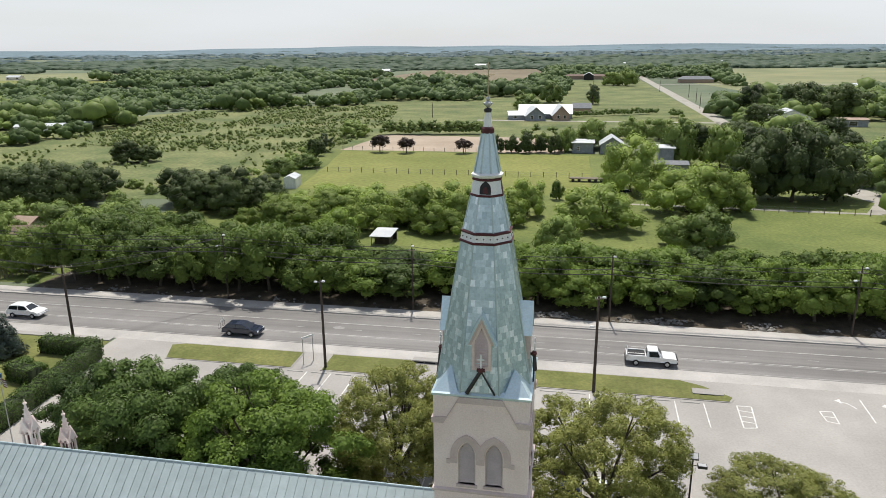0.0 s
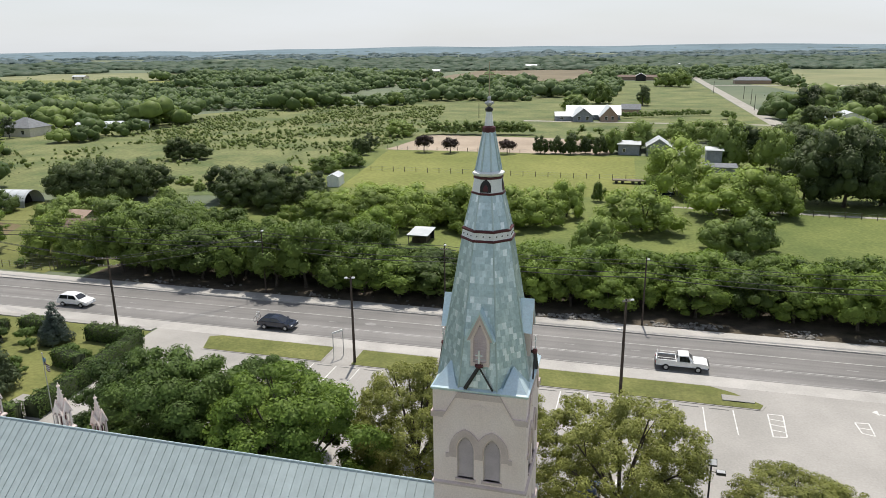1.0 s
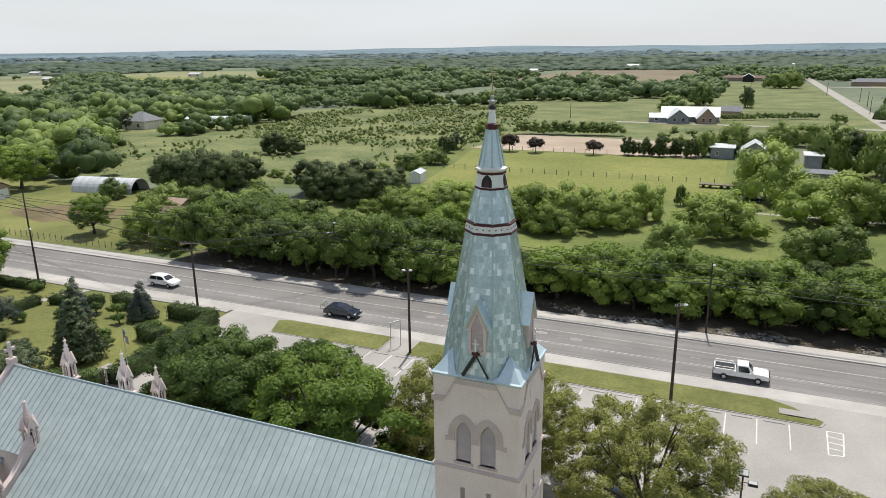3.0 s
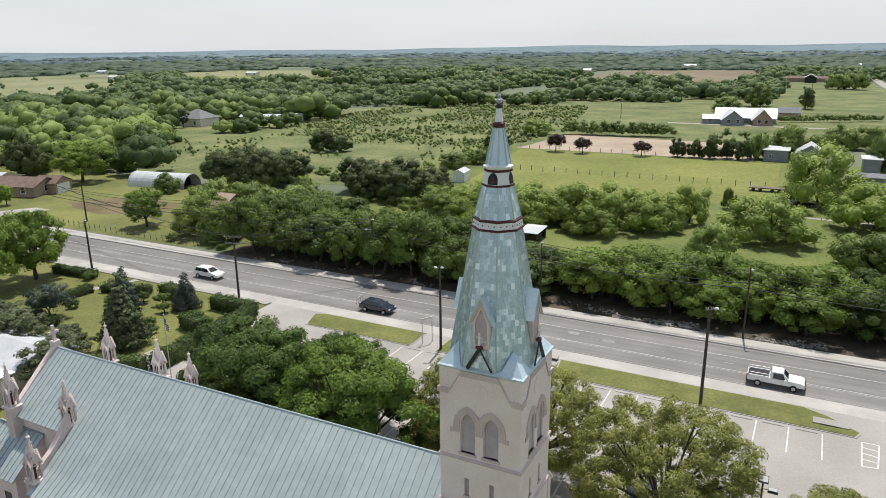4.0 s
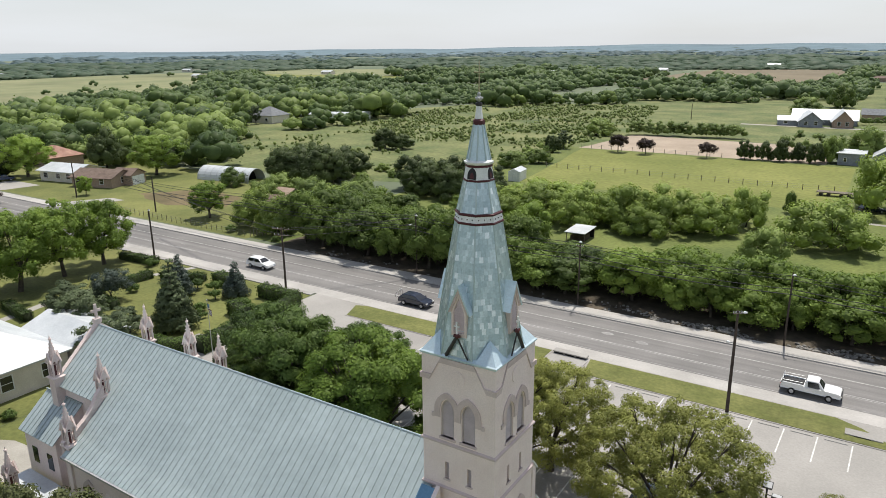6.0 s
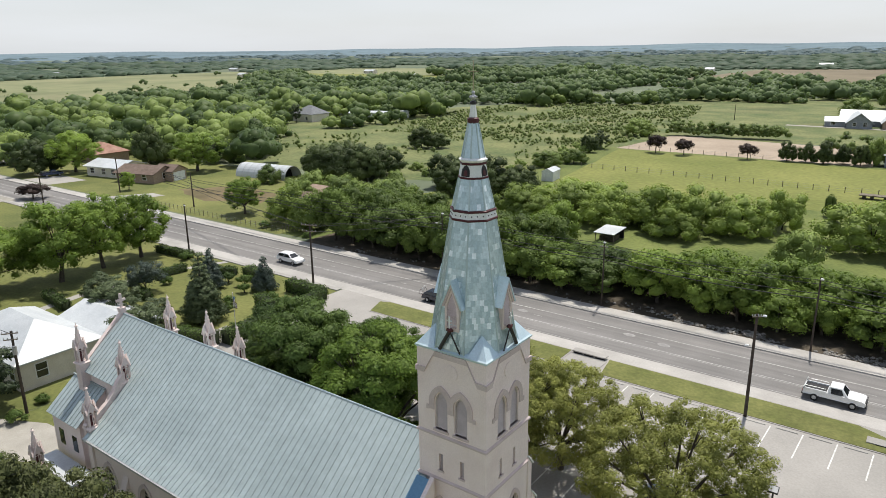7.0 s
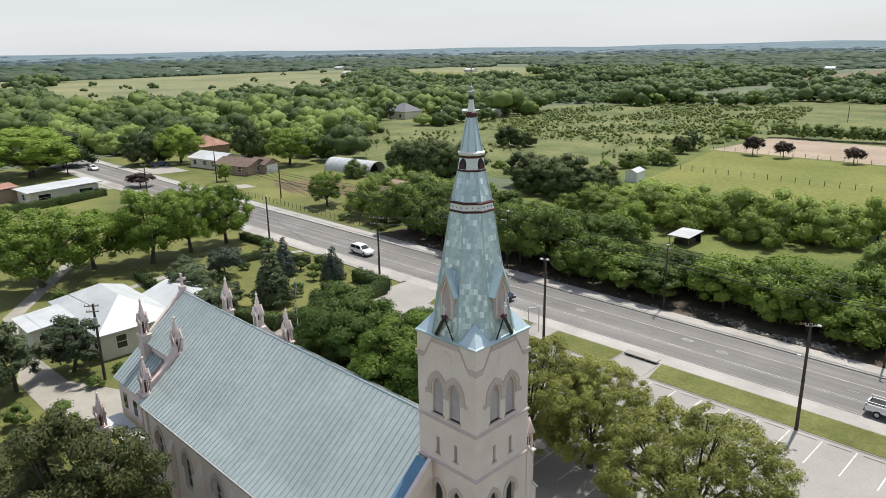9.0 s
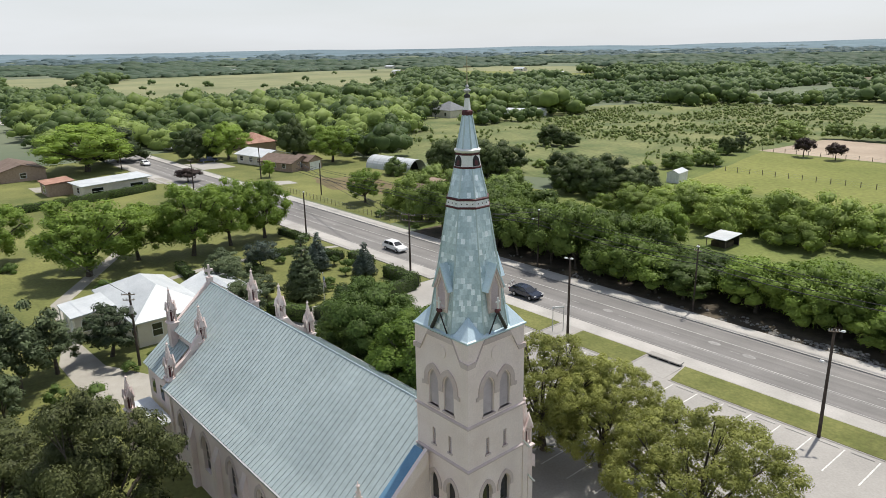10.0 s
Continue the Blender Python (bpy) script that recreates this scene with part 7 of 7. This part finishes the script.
for i in range(7):
    bm = bmesh.new()
    rows = []
    for j in range(9):
        u = j / 8
        x = 0.04 + 0.45 * u
        z = 6.9 - 0.1 * i - 0.75 * u
        y = 0.12 * math.sin(7 * u)
        rows.append([(x, y - 0.006, z), (x, y + 0.006, z), (x, y + 0.006, z - 0.115), (x, y - 0.006, z - 0.115)])
    loft(bm, rows)
    part("stripe", bm, WHITE if i % 2 else MAROON, flag)
bm = bmesh.new()
box(bm, 0.05, 0.2, -0.02, 0.10, 6.42, 6.80)
part("canton", bm, BLUE, flag)

# wheel stops
for i in range(16):
    x = -28.2 + i * 2.66
    if -17 < x < -11.5:
        continue
    stop = thing("wheel_stop", "low concrete wheel stop at the head of a bay", "wheel stop", "wheel stops", at=(x, 63.2, 0.022))
    bm = bmesh.new()
    loft(bm, [[(s * 0.9, -0.09, 0.0), (s * 0.9, 0.09, 0.0), (s * 0.86, 0.05, 0.07), (s * 0.86, -0.05, 0.07)] for s in (-1, 1)])
    part("bar", bm, PAVING, stop)


# ---- vehicles ----
PAINT = {"white": mat("white_car_paint", (0.72, 0.73, 0.73), (0.76, 0.77, 0.77), 1.0, 0.25, spec=0.6), "navy": mat("dark_car_paint", (0.012, 0.018, 0.035), (0.018, 0.024, 0.045), 1.0, 0.22, spec=0.7), "blue": mat("blue_car_paint", (0.02, 0.04, 0.09), (0.03, 0.05, 0.11), 1.0, 0.25, spec=0.6)}
TYRE = mat("tyre_rubber", (0.015, 0.015, 0.015), (0.025, 0.025, 0.025), 5.0, 0.85)
LAMPGLASS = glass("lamp_glass", (0.75, 0.75, 0.72), 0.1)
REDGLASS = glass("tail_glass", (0.30, 0.01, 0.01), 0.15)


def vehicle(name, label, x, y, turn, paint, kind):
    """A car from its side outline, nose towards +x, with narrowing cabin, glass, wheels and lamps."""
    ob = thing(name, label, "car", at=(x, y, 0.024))
    ob.rotation_euler = (0, 0, radians(turn))
    if kind == "truck":
        L, W = 5.3, 1.9
        low = [(-2.65, 0.55), (-2.65, 1.02), (0.55, 1.06), (0.95, 1.08), (2.30, 1.02), (2.62, 0.92), (2.65, 0.52)]
        cab = [(-0.55, 1.05), (-0.42, 1.72), (0.62, 1.74), (1.18, 1.08)]
    elif kind == "suv":
        L, W = 4.7, 1.85
        low = [(-2.33, 0.48), (-2.36, 0.98), (-1.9, 1.05), (1.0, 1.02), (2.05, 0.90), (2.32, 0.72), (2.33, 0.42)]
        cab = [(-2.25, 1.03), (-1.85, 1.58), (-0.6, 1.68), (0.35, 1.60), (1.25, 1.0)]
    else:
        L, W = 4.6, 1.82
        low = [(-2.28, 0.45), (-2.32, 0.95), (-1.8, 1.02), (1.0, 0.98), (2.0, 0.86), (2.28, 0.68), (2.3, 0.40)]
        cab = [(-2.15, 1.0), (-1.6, 1.46), (-0.5, 1.55), (0.3, 1.48), (1.25, 0.97)]
    h = W / 2
    bm = bmesh.new()
    loft(bm, [[(u * 0.985, s * f * h, v0) for u, v0 in low] for s, f in ((-1, 0.93), (-1, 1.0), (1, 1.0), (1, 0.93))])
    bmesh.ops.recalc_face_normals(bm, faces=bm.faces[:])
    bmesh.ops.bevel(bm, geom=bm.edges[:], offset=0.05, segments=2, affect="EDGES", profile=0.6)
    body = part("body", bm, paint, ob, smooth=False)
    bm = bmesh.new()
    top = max(v for _, v in cab)
    bulge = lambda v: h * (0.96 - 0.20 * (v - 1.0) / (top - 1.0))
    loft(bm, [[(u, s * bulge(v), v) for u, v in cab] for s in (-1, 1)])
    bmesh.ops.recalc_face_normals(bm, faces=bm.faces[:])
    bmesh.ops.bevel(bm, geom=bm.edges[:], offset=0.04, segments=1, affect="EDGES")
    part("cabin", bm, paint, ob)
    cz0, cz1 = 1.10, top - 0.12
    pad = 0.012
    for s in (-1, 1):
        u0, u1 = cab[0][0] + 0.30, cab[-1][0] - 0.34
        t0, t1 = cab[1][0] + 0.14, cab[-2][0] - 0.02
        mid = (u0 + u1) / 2 - 0.05
        spans = [((u0, t0), (mid - 0.05, mid - 0.05)), ((mid + 0.05, mid + 0.05), (u1, t1))] if kind != "truck" else [((u0, t0), (u1, t1))]
        for (a0, a1), (b0, b1) in spans:
            bm = bmesh.new()
            quad = [(a0, cz0), (b0, cz0), (b1, cz1), (a1, cz1)]
            loft(bm, [[(u, s * (bulge(v) + d), v) for u, v in quad] for d in (-0.01, pad)])
            bmesh.ops.recalc_face_normals(bm, faces=bm.faces[:])
            part("side_window", bm, GLASS, ob)
    for (ua, va), (ub, vb) in (((cab[-1][0], cab[-1][1]), (cab[-2][0], cab[-2][1])), ((cab[0][0], cab[0][1]), (cab[1][0], cab[1][1]))):
        bm = bmesh.new()
        d = Vector((ub - ua, 0, vb - va))
        nrm = Vector((-d.z, 0, d.x)).normalized() * (1 if ub > ua else -1)
        if nrm.z < 0:
            nrm = -nrm
        pts = []
        for t, w in ((0.14, 0.84), (0.90, 0.72)):
            p = Vector((ua, 0, va)) + d * t + nrm * 0.014
            pts.append((p, bulge(p.z) * w))
        (p0, w0), (p1, w1) = pts
        loft(bm, [[(p0 + nrm * k)[:1] + (-w0,) + (p0 + nrm * k)[2:], (p0 + nrm * k)[:1] + (w0,) + (p0 + nrm * k)[2:], (p1 + nrm * k)[:1] + (w1,) + (p1 + nrm * k)[2:], (p1 + nrm * k)[:1] + (-w1,) + (p1 + nrm * k)[2:]] for k in (-0.02, 0.004)])
        bmesh.ops.recalc_face_normals(bm, faces=bm.faces[:])
        part("windscreen" if ub < ua else "rear_window", bm, GLASS, ob)
    wb = 0.30 * L
    for sx in (-wb, wb * 1.02):
        for s in (-1, 1):
            bm = bmesh.new()
            rod(bm, (sx, s * (h - 0.20), 0.34), (sx, s * (h + 0.015), 0.34), 0.34, 0.34, 16)
            tyre = part("tyre", bm, TYRE, ob)
            bm = bmesh.new()
            rod(bm, (sx, s * (h + 0.0), 0.34), (sx, s * (h + 0.03), 0.34), 0.21, 0.19, 10)
            part("rim", bm, GALV, tyre)
    for s in (-1, 1):
        bm = bmesh.new()
        box(bm, L / 2 - 0.10, L / 2 + 0.005, s * 0.72 - 0.17, s * 0.72 + 0.17, 0.66, 0.80)
        part("headlight", bm, LAMPGLASS, ob)
        bm = bmesh.new()
        box(bm, -L / 2 - 0.005, -L / 2 + 0.06, s * 0.76 - 0.10, s * 0.76 + 0.10, 0.72, 0.94)
        part("tail_light", bm, REDGLASS, ob)
        bm = bmesh.new()
        box(bm, cab[-1][0] - 0.45, cab[-1][0] - 0.25, s * (h + 0.02) - 0.02, s * (h + 0.14) + 0.02, 1.0, 1.14) if s > 0 else box(bm, cab[-1][0] - 0.45, cab[-1][0] - 0.25, -(h + 0.16), -(h + 0.0), 1.0, 1.14)
        part("wing_mirror", bm, paint, ob)
    for z0, nm, sx in ((0.42, "front_bumper", 1), (0.42, "rear_bumper", -1)):
        bm = bmesh.new()
        box(bm, *sorted((sx * (L / 2 - 0.06), sx * (L / 2 + 0.06))), -h * 0.94, h * 0.94, z0, z0 + 0.18)
        part(nm, bm, IRON if kind == "truck" else paint, ob)
    if kind == "truck":
        bm = bmesh.new()
        box(bm, -2.55, -0.62, -0.78, 0.78, 1.045, 1.05)
        part("bed_liner", bm, DARK, ob)
        for a in ((-2.6, -0.6, -0.93, -0.80), (-2.6, -0.6, 0.80, 0.93), (-2.62, -2.5, -0.93, 0.93)):
            bm = bmesh.new()
            box(bm, *a, 1.03, 1.16)
            part("bed_side", bm, paint, ob)
        bm = bmesh.new()
        for yy in (-0.85, 0.85):
            rod(bm, (-2.5, yy, 1.15), (-2.5, yy, 1.55), 0.03, 0.03, 5)
            rod(bm, (-2.5, yy, 1.40), (-0.7, yy, 1.40), 0.025, 0.025, 5)
        rod(bm, (-2.5, -0.85, 1.55), (-2.5, 0.85, 1.55), 0.03, 0.03, 5)
        part("rack", bm, GALV, ob, "pale pipe rack over the bed")
        bm = bmesh.new()
        box(bm, 2.62, 2.70, -0.75, 0.75, 0.55, 0.95)
        part("grille_guard", bm, IRON, ob)
    return ob


vehicle("pickup_truck", "white single-cab pickup truck on the road", 8.8, 71.5, 0, PAINT["white"], "truck")
vehicle("hatchback", "dark navy hatchback with a bicycle on a rear rack", -38.2, 71.6, 0, PAINT["navy"], "hatch")
rack = thing("bicycle", "bicycle carried upright behind the dark car", "bicycle", at=(-40.95, 71.6, 0.75))
for y in (-0.5, 0.5):
    bm = bmesh.new()
    for i in range(16):
        a, b = 2 * math.pi * i / 16, 2 * math.pi * (i + 1) / 16
        rod(bm, (0, y + 0.33 * math.cos(a), 0.33 + 0.33 * math.sin(a)), (0, y + 0.33 * math.cos(b), 0.33 + 0.33 * math.sin(b)), 0.02, 0.02, 5)
    part("wheel", bm, TYRE, rack)
bm = bmesh.new()
for p, q in (((0, -0.5, 0.33), (0, -0.1, 0.85)), ((0, -0.1, 0.85), (0, 0.4, 0.85)), ((0, 0.4, 0.95), (0, 0.5, 0.33)), ((0, -0.1, 0.85), (0, 0.0, 0.33)), ((0, 0, 0.33), (0, 0.4, 0.8)), ((-0.25, 0.4, 0.97), (0.25, 0.4, 0.97))):
    rod(bm, p, q, 0.02, 0.02, 5)
part("frame", bm, PAINT["white"], rack)
bm = bmesh.new()
rod(bm, (0.0, 0.0, -0.1), (0.4, 0.0, -0.1), 0.03, 0.03, 5)
rod(bm, (0.0, -0.6, 0.0), (0.0, 0.6, 0.0), 0.025, 0.025, 5)
part("carrier", bm, IRON, rack)
vehicle("crossover_car", "white crossover car on the road", -68.5, 72.5, 0, PAINT["white"], "suv")
vehicle("parked_car", "white car waiting at the road far off", -193.3, 74.2, 0, PAINT["white"], "hatch")
vehicle("parked_pickup", "dark blue pickup parked before the houses", -184.5, 90.0, 80, PAINT["blue"], "truck")
vehicle("parked_van", "white van parked beside the road", -221, 91, 10, PAINT["white"], "suv")
vehicle("parked_jeep", "dark car parked under the oak", 9.9, 161.4, 30, PAINT["navy"], "suv")
vehicle("parked_car", "pale car parked under the olive tree", 3.5, 46.0, 90, PAINT["white"], "hatch")
vehicle("parked_car", "blue car parked under the olive tree", 0.6, 46.0, 90, PAINT["blue"], "hatch")


# ---- fences ----
def fence(label, pts, gap=3.0, h=1.25, r=0.06, wires=3):
    ob = thing("fence", label, "fence", at=(*pts[0], 0))
    for (x0, y0), (x1, y1) in zip(pts, pts[1:]):
        n = max(1, int(math.hypot(x1 - x0, y1 - y0) / gap))
        for i in range(n):
            t = i / n
            bm = bmesh.new()
            rod(bm, (x0 + (x1 - x0) * t, y0 + (y1 - y0) * t, 0), (x0 + (x1 - x0) * t, y0 + (y1 - y0) * t, h), r, r, 5)
            part("post", bm, POST, ob, world=True)
        for k in range(wires):
            z = h * (k + 1) / (wires + 0.3)
            bm = bmesh.new()
            rod(bm, (x0, y0, z), (x1, y1, z), 0.012, 0.012, 3)
            part("strand", bm, GALV, ob, world=True)


fence("wire fence with wooden posts across the pasture", [(-70, 180.5), (5, 180.0)], 3.2, 1.4, 0.09)
fence("wire fence with wooden posts along the dirt lot", [(-76, 221.2), (-28, 220.8)], 3.4, 1.3, 0.08)
fence("wire fence along the farm drive", [(24, 148.0), (60, 146.4), (66, 140)], 2.6, 1.3, 0.08)
fence("wire fence beside the road", [(-134, 84.6), (-84, 84.2)], 1.5, 1.2, 0.05)
fence("picket gate and rails beside the road", [(-84, 84.4), (-79.8, 90)], 0.5, 1.5, 0.06, 2)

statue = thing("garden_statue", "small white statue on a plinth by the garden", "statue", at=(-45.6, 31.0, 0))
bm = bmesh.new()
loft(bm, [[(r * math.cos(i * math.pi / 4), r * math.sin(i * math.pi / 4), z) for i in range(8)] for r, z in ((0.4, 0), (0.4, 0.7), (0.22, 0.75), (0.26, 1.3), (0.14, 1.8), (0.17, 2.0), (0.04, 2.25))])
part("figure", bm, WHITE, statue)

# ---- slates of the spire, last ----
rnd = random.Random(3)


def slate_mat(name, vary):
    m = bpy.data.materials.new(name)
    m.use_nodes = True
    n, l = m.node_tree.nodes, m.node_tree.links
    p = n["Principled BSDF"]
    geo = n.new("ShaderNodeNewGeometry")
    src = n.new("ShaderNodeObjectInfo").outputs["Random"] if vary == "object" else geo.outputs["Random Per Island"]
    ramp = n.new("ShaderNodeValToRGB")
    ramp.color_ramp.interpolation = "CONSTANT"
    e = ramp.color_ramp.elements
    e[0].position, e[0].color = 0.0, (0.39, 0.50, 0.53, 1)
    e[1].position, e[1].color = 0.9, (0.74, 0.82, 0.85, 1)
    for pos, c in ((0.3, (0.44, 0.555, 0.58, 1)), (0.6, (0.50, 0.61, 0.635, 1)), (0.78, (0.58, 0.69, 0.72, 1))):
        el = e.new(pos)
        el.color = c
    l.new(src, ramp.inputs["Fac"])
    ns = n.new("ShaderNodeTexNoise")
    ns.inputs["Scale"].default_value, ns.inputs["Detail"].default_value = 9.0, 5.0
    l.new(geo.outputs["Position"], ns.inputs["Vector"])
    mr = n.new("ShaderNodeMapRange")
    mr.inputs["To Min"].default_value, mr.inputs["To Max"].default_value = 0.72, 1.28
    l.new(ns.outputs["Fac"], mr.inputs["Value"])
    sc = n.new("ShaderNodeVectorMath")
    sc.operation = "SCALE"
    l.new(ramp.outputs["Color"], sc.inputs[0]), l.new(mr.outputs["Result"], sc.inputs["Scale"])
    l.new(sc.outputs["Vector"], p.inputs["Base Color"])
    p.inputs["Roughness"].default_value, p.inputs["Metallic"].default_value = 0.34, 0.5
    bp = n.new("ShaderNodeBump")
    bp.inputs["Strength"].default_value, bp.inputs["Distance"].default_value = 0.3, 0.01
    l.new(ns.outputs["Fac"], bp.inputs["Height"]), l.new(bp.outputs["Normal"], p.inputs["Normal"])
    return m


SLATE, SLATES = slate_mat("slate", "object"), slate_mat("slate_rest", "island")
bm = bmesh.new()
loft(bm, [[(-0.485, 0.0, 0.0), (0.485, 0.0, 0.0), (0.485, 0.022, 0.0), (-0.485, 0.022, 0.0)], [(-0.485, 0.0, 1.12), (0.485, 0.0, 1.12), (0.485, 0.006, 1.12), (-0.485, 0.006, 1.12)]])
bmesh.ops.recalc_face_normals(bm, faces=bm.faces[:])
slate_me = bpy.data.meshes.new("slate")
bm.to_mesh(slate_me)
bm.free()
slate_me.materials.append(SLATE)
SV = np.array([v.co[:] for v in slate_me.vertices])
SF = np.array([list(q.vertices) for q in slate_me.polygons])
spots = []
for z0, z1 in ((18.85, 25.0), (25.58, 26.95)):
    rows = int((z1 - z0) / 0.27)
    for j in range(rows):
        za, zb = z0 + (z1 - z0) * j / rows, z0 + (z1 - z0) * (j + 1) / rows
        wa, wb_ = across(za), across(zb)
        for k in range(8):
            a = -math.pi / 2 + k * math.pi / 4
            d, t_ = Vector((math.cos(a), math.sin(a), 0)), Vector((-math.sin(a), math.cos(a), 0))
            width = (wa + wb_) / 2 * math.tan(math.pi / 8) * 0.97
            n = max(2, round(width / 0.205))
            up = (Vector((0, 0, zb - za)) + d * (wb_ - wa) / 2)
            shift = 0.5 if j % 2 else 0.0
            for i in range(n + (1 if shift else 0)):
                u0, u1 = max(0.0, (i - shift) / n), min(1.0, (i + 1 - shift) / n)
                if u1 - u0 < 0.02:
                    continue
                c = Vector((TX - 0.06, TY, za)) + d * (wa / 2 + 0.004) + t_ * width * ((u0 + u1) / 2 - 0.5)
                m = Matrix.Identity(4)
                out = t_.cross(up).normalized()
                m.col[0][:3], m.col[1][:3], m.col[2][:3], m.col[3][:3] = t_ * width * (u1 - u0), out * rnd.uniform(0.8, 1.35), up, c
                spots.append((k in (0, 1) and za < 25.0 and za > 19.2, k, za, m))
near = [s for s in spots if s[0]][:300]
chosen = set(id(s) for s in near)
for s in near:
    sharing("slate", slate_me, core, Matrix.Translation(-base_of(core)) @ s[3])
vs, qs = [], []
for s in spots:
    if id(s) not in chosen:
        mm = np.array(s[3])
        qs.append(SF + 8 * len(vs))
        vs.append(SV @ mm[:3, :3].T + mm[:3, 3])
rest = new("slate_rest", quads_mesh("slate_rest", np.concatenate(vs) - np.array(base_of(core)), np.concatenate(qs), np.zeros((0, 3), int), SLATES, True))
rest.parent = core
tagged(rest, kind="stuff")
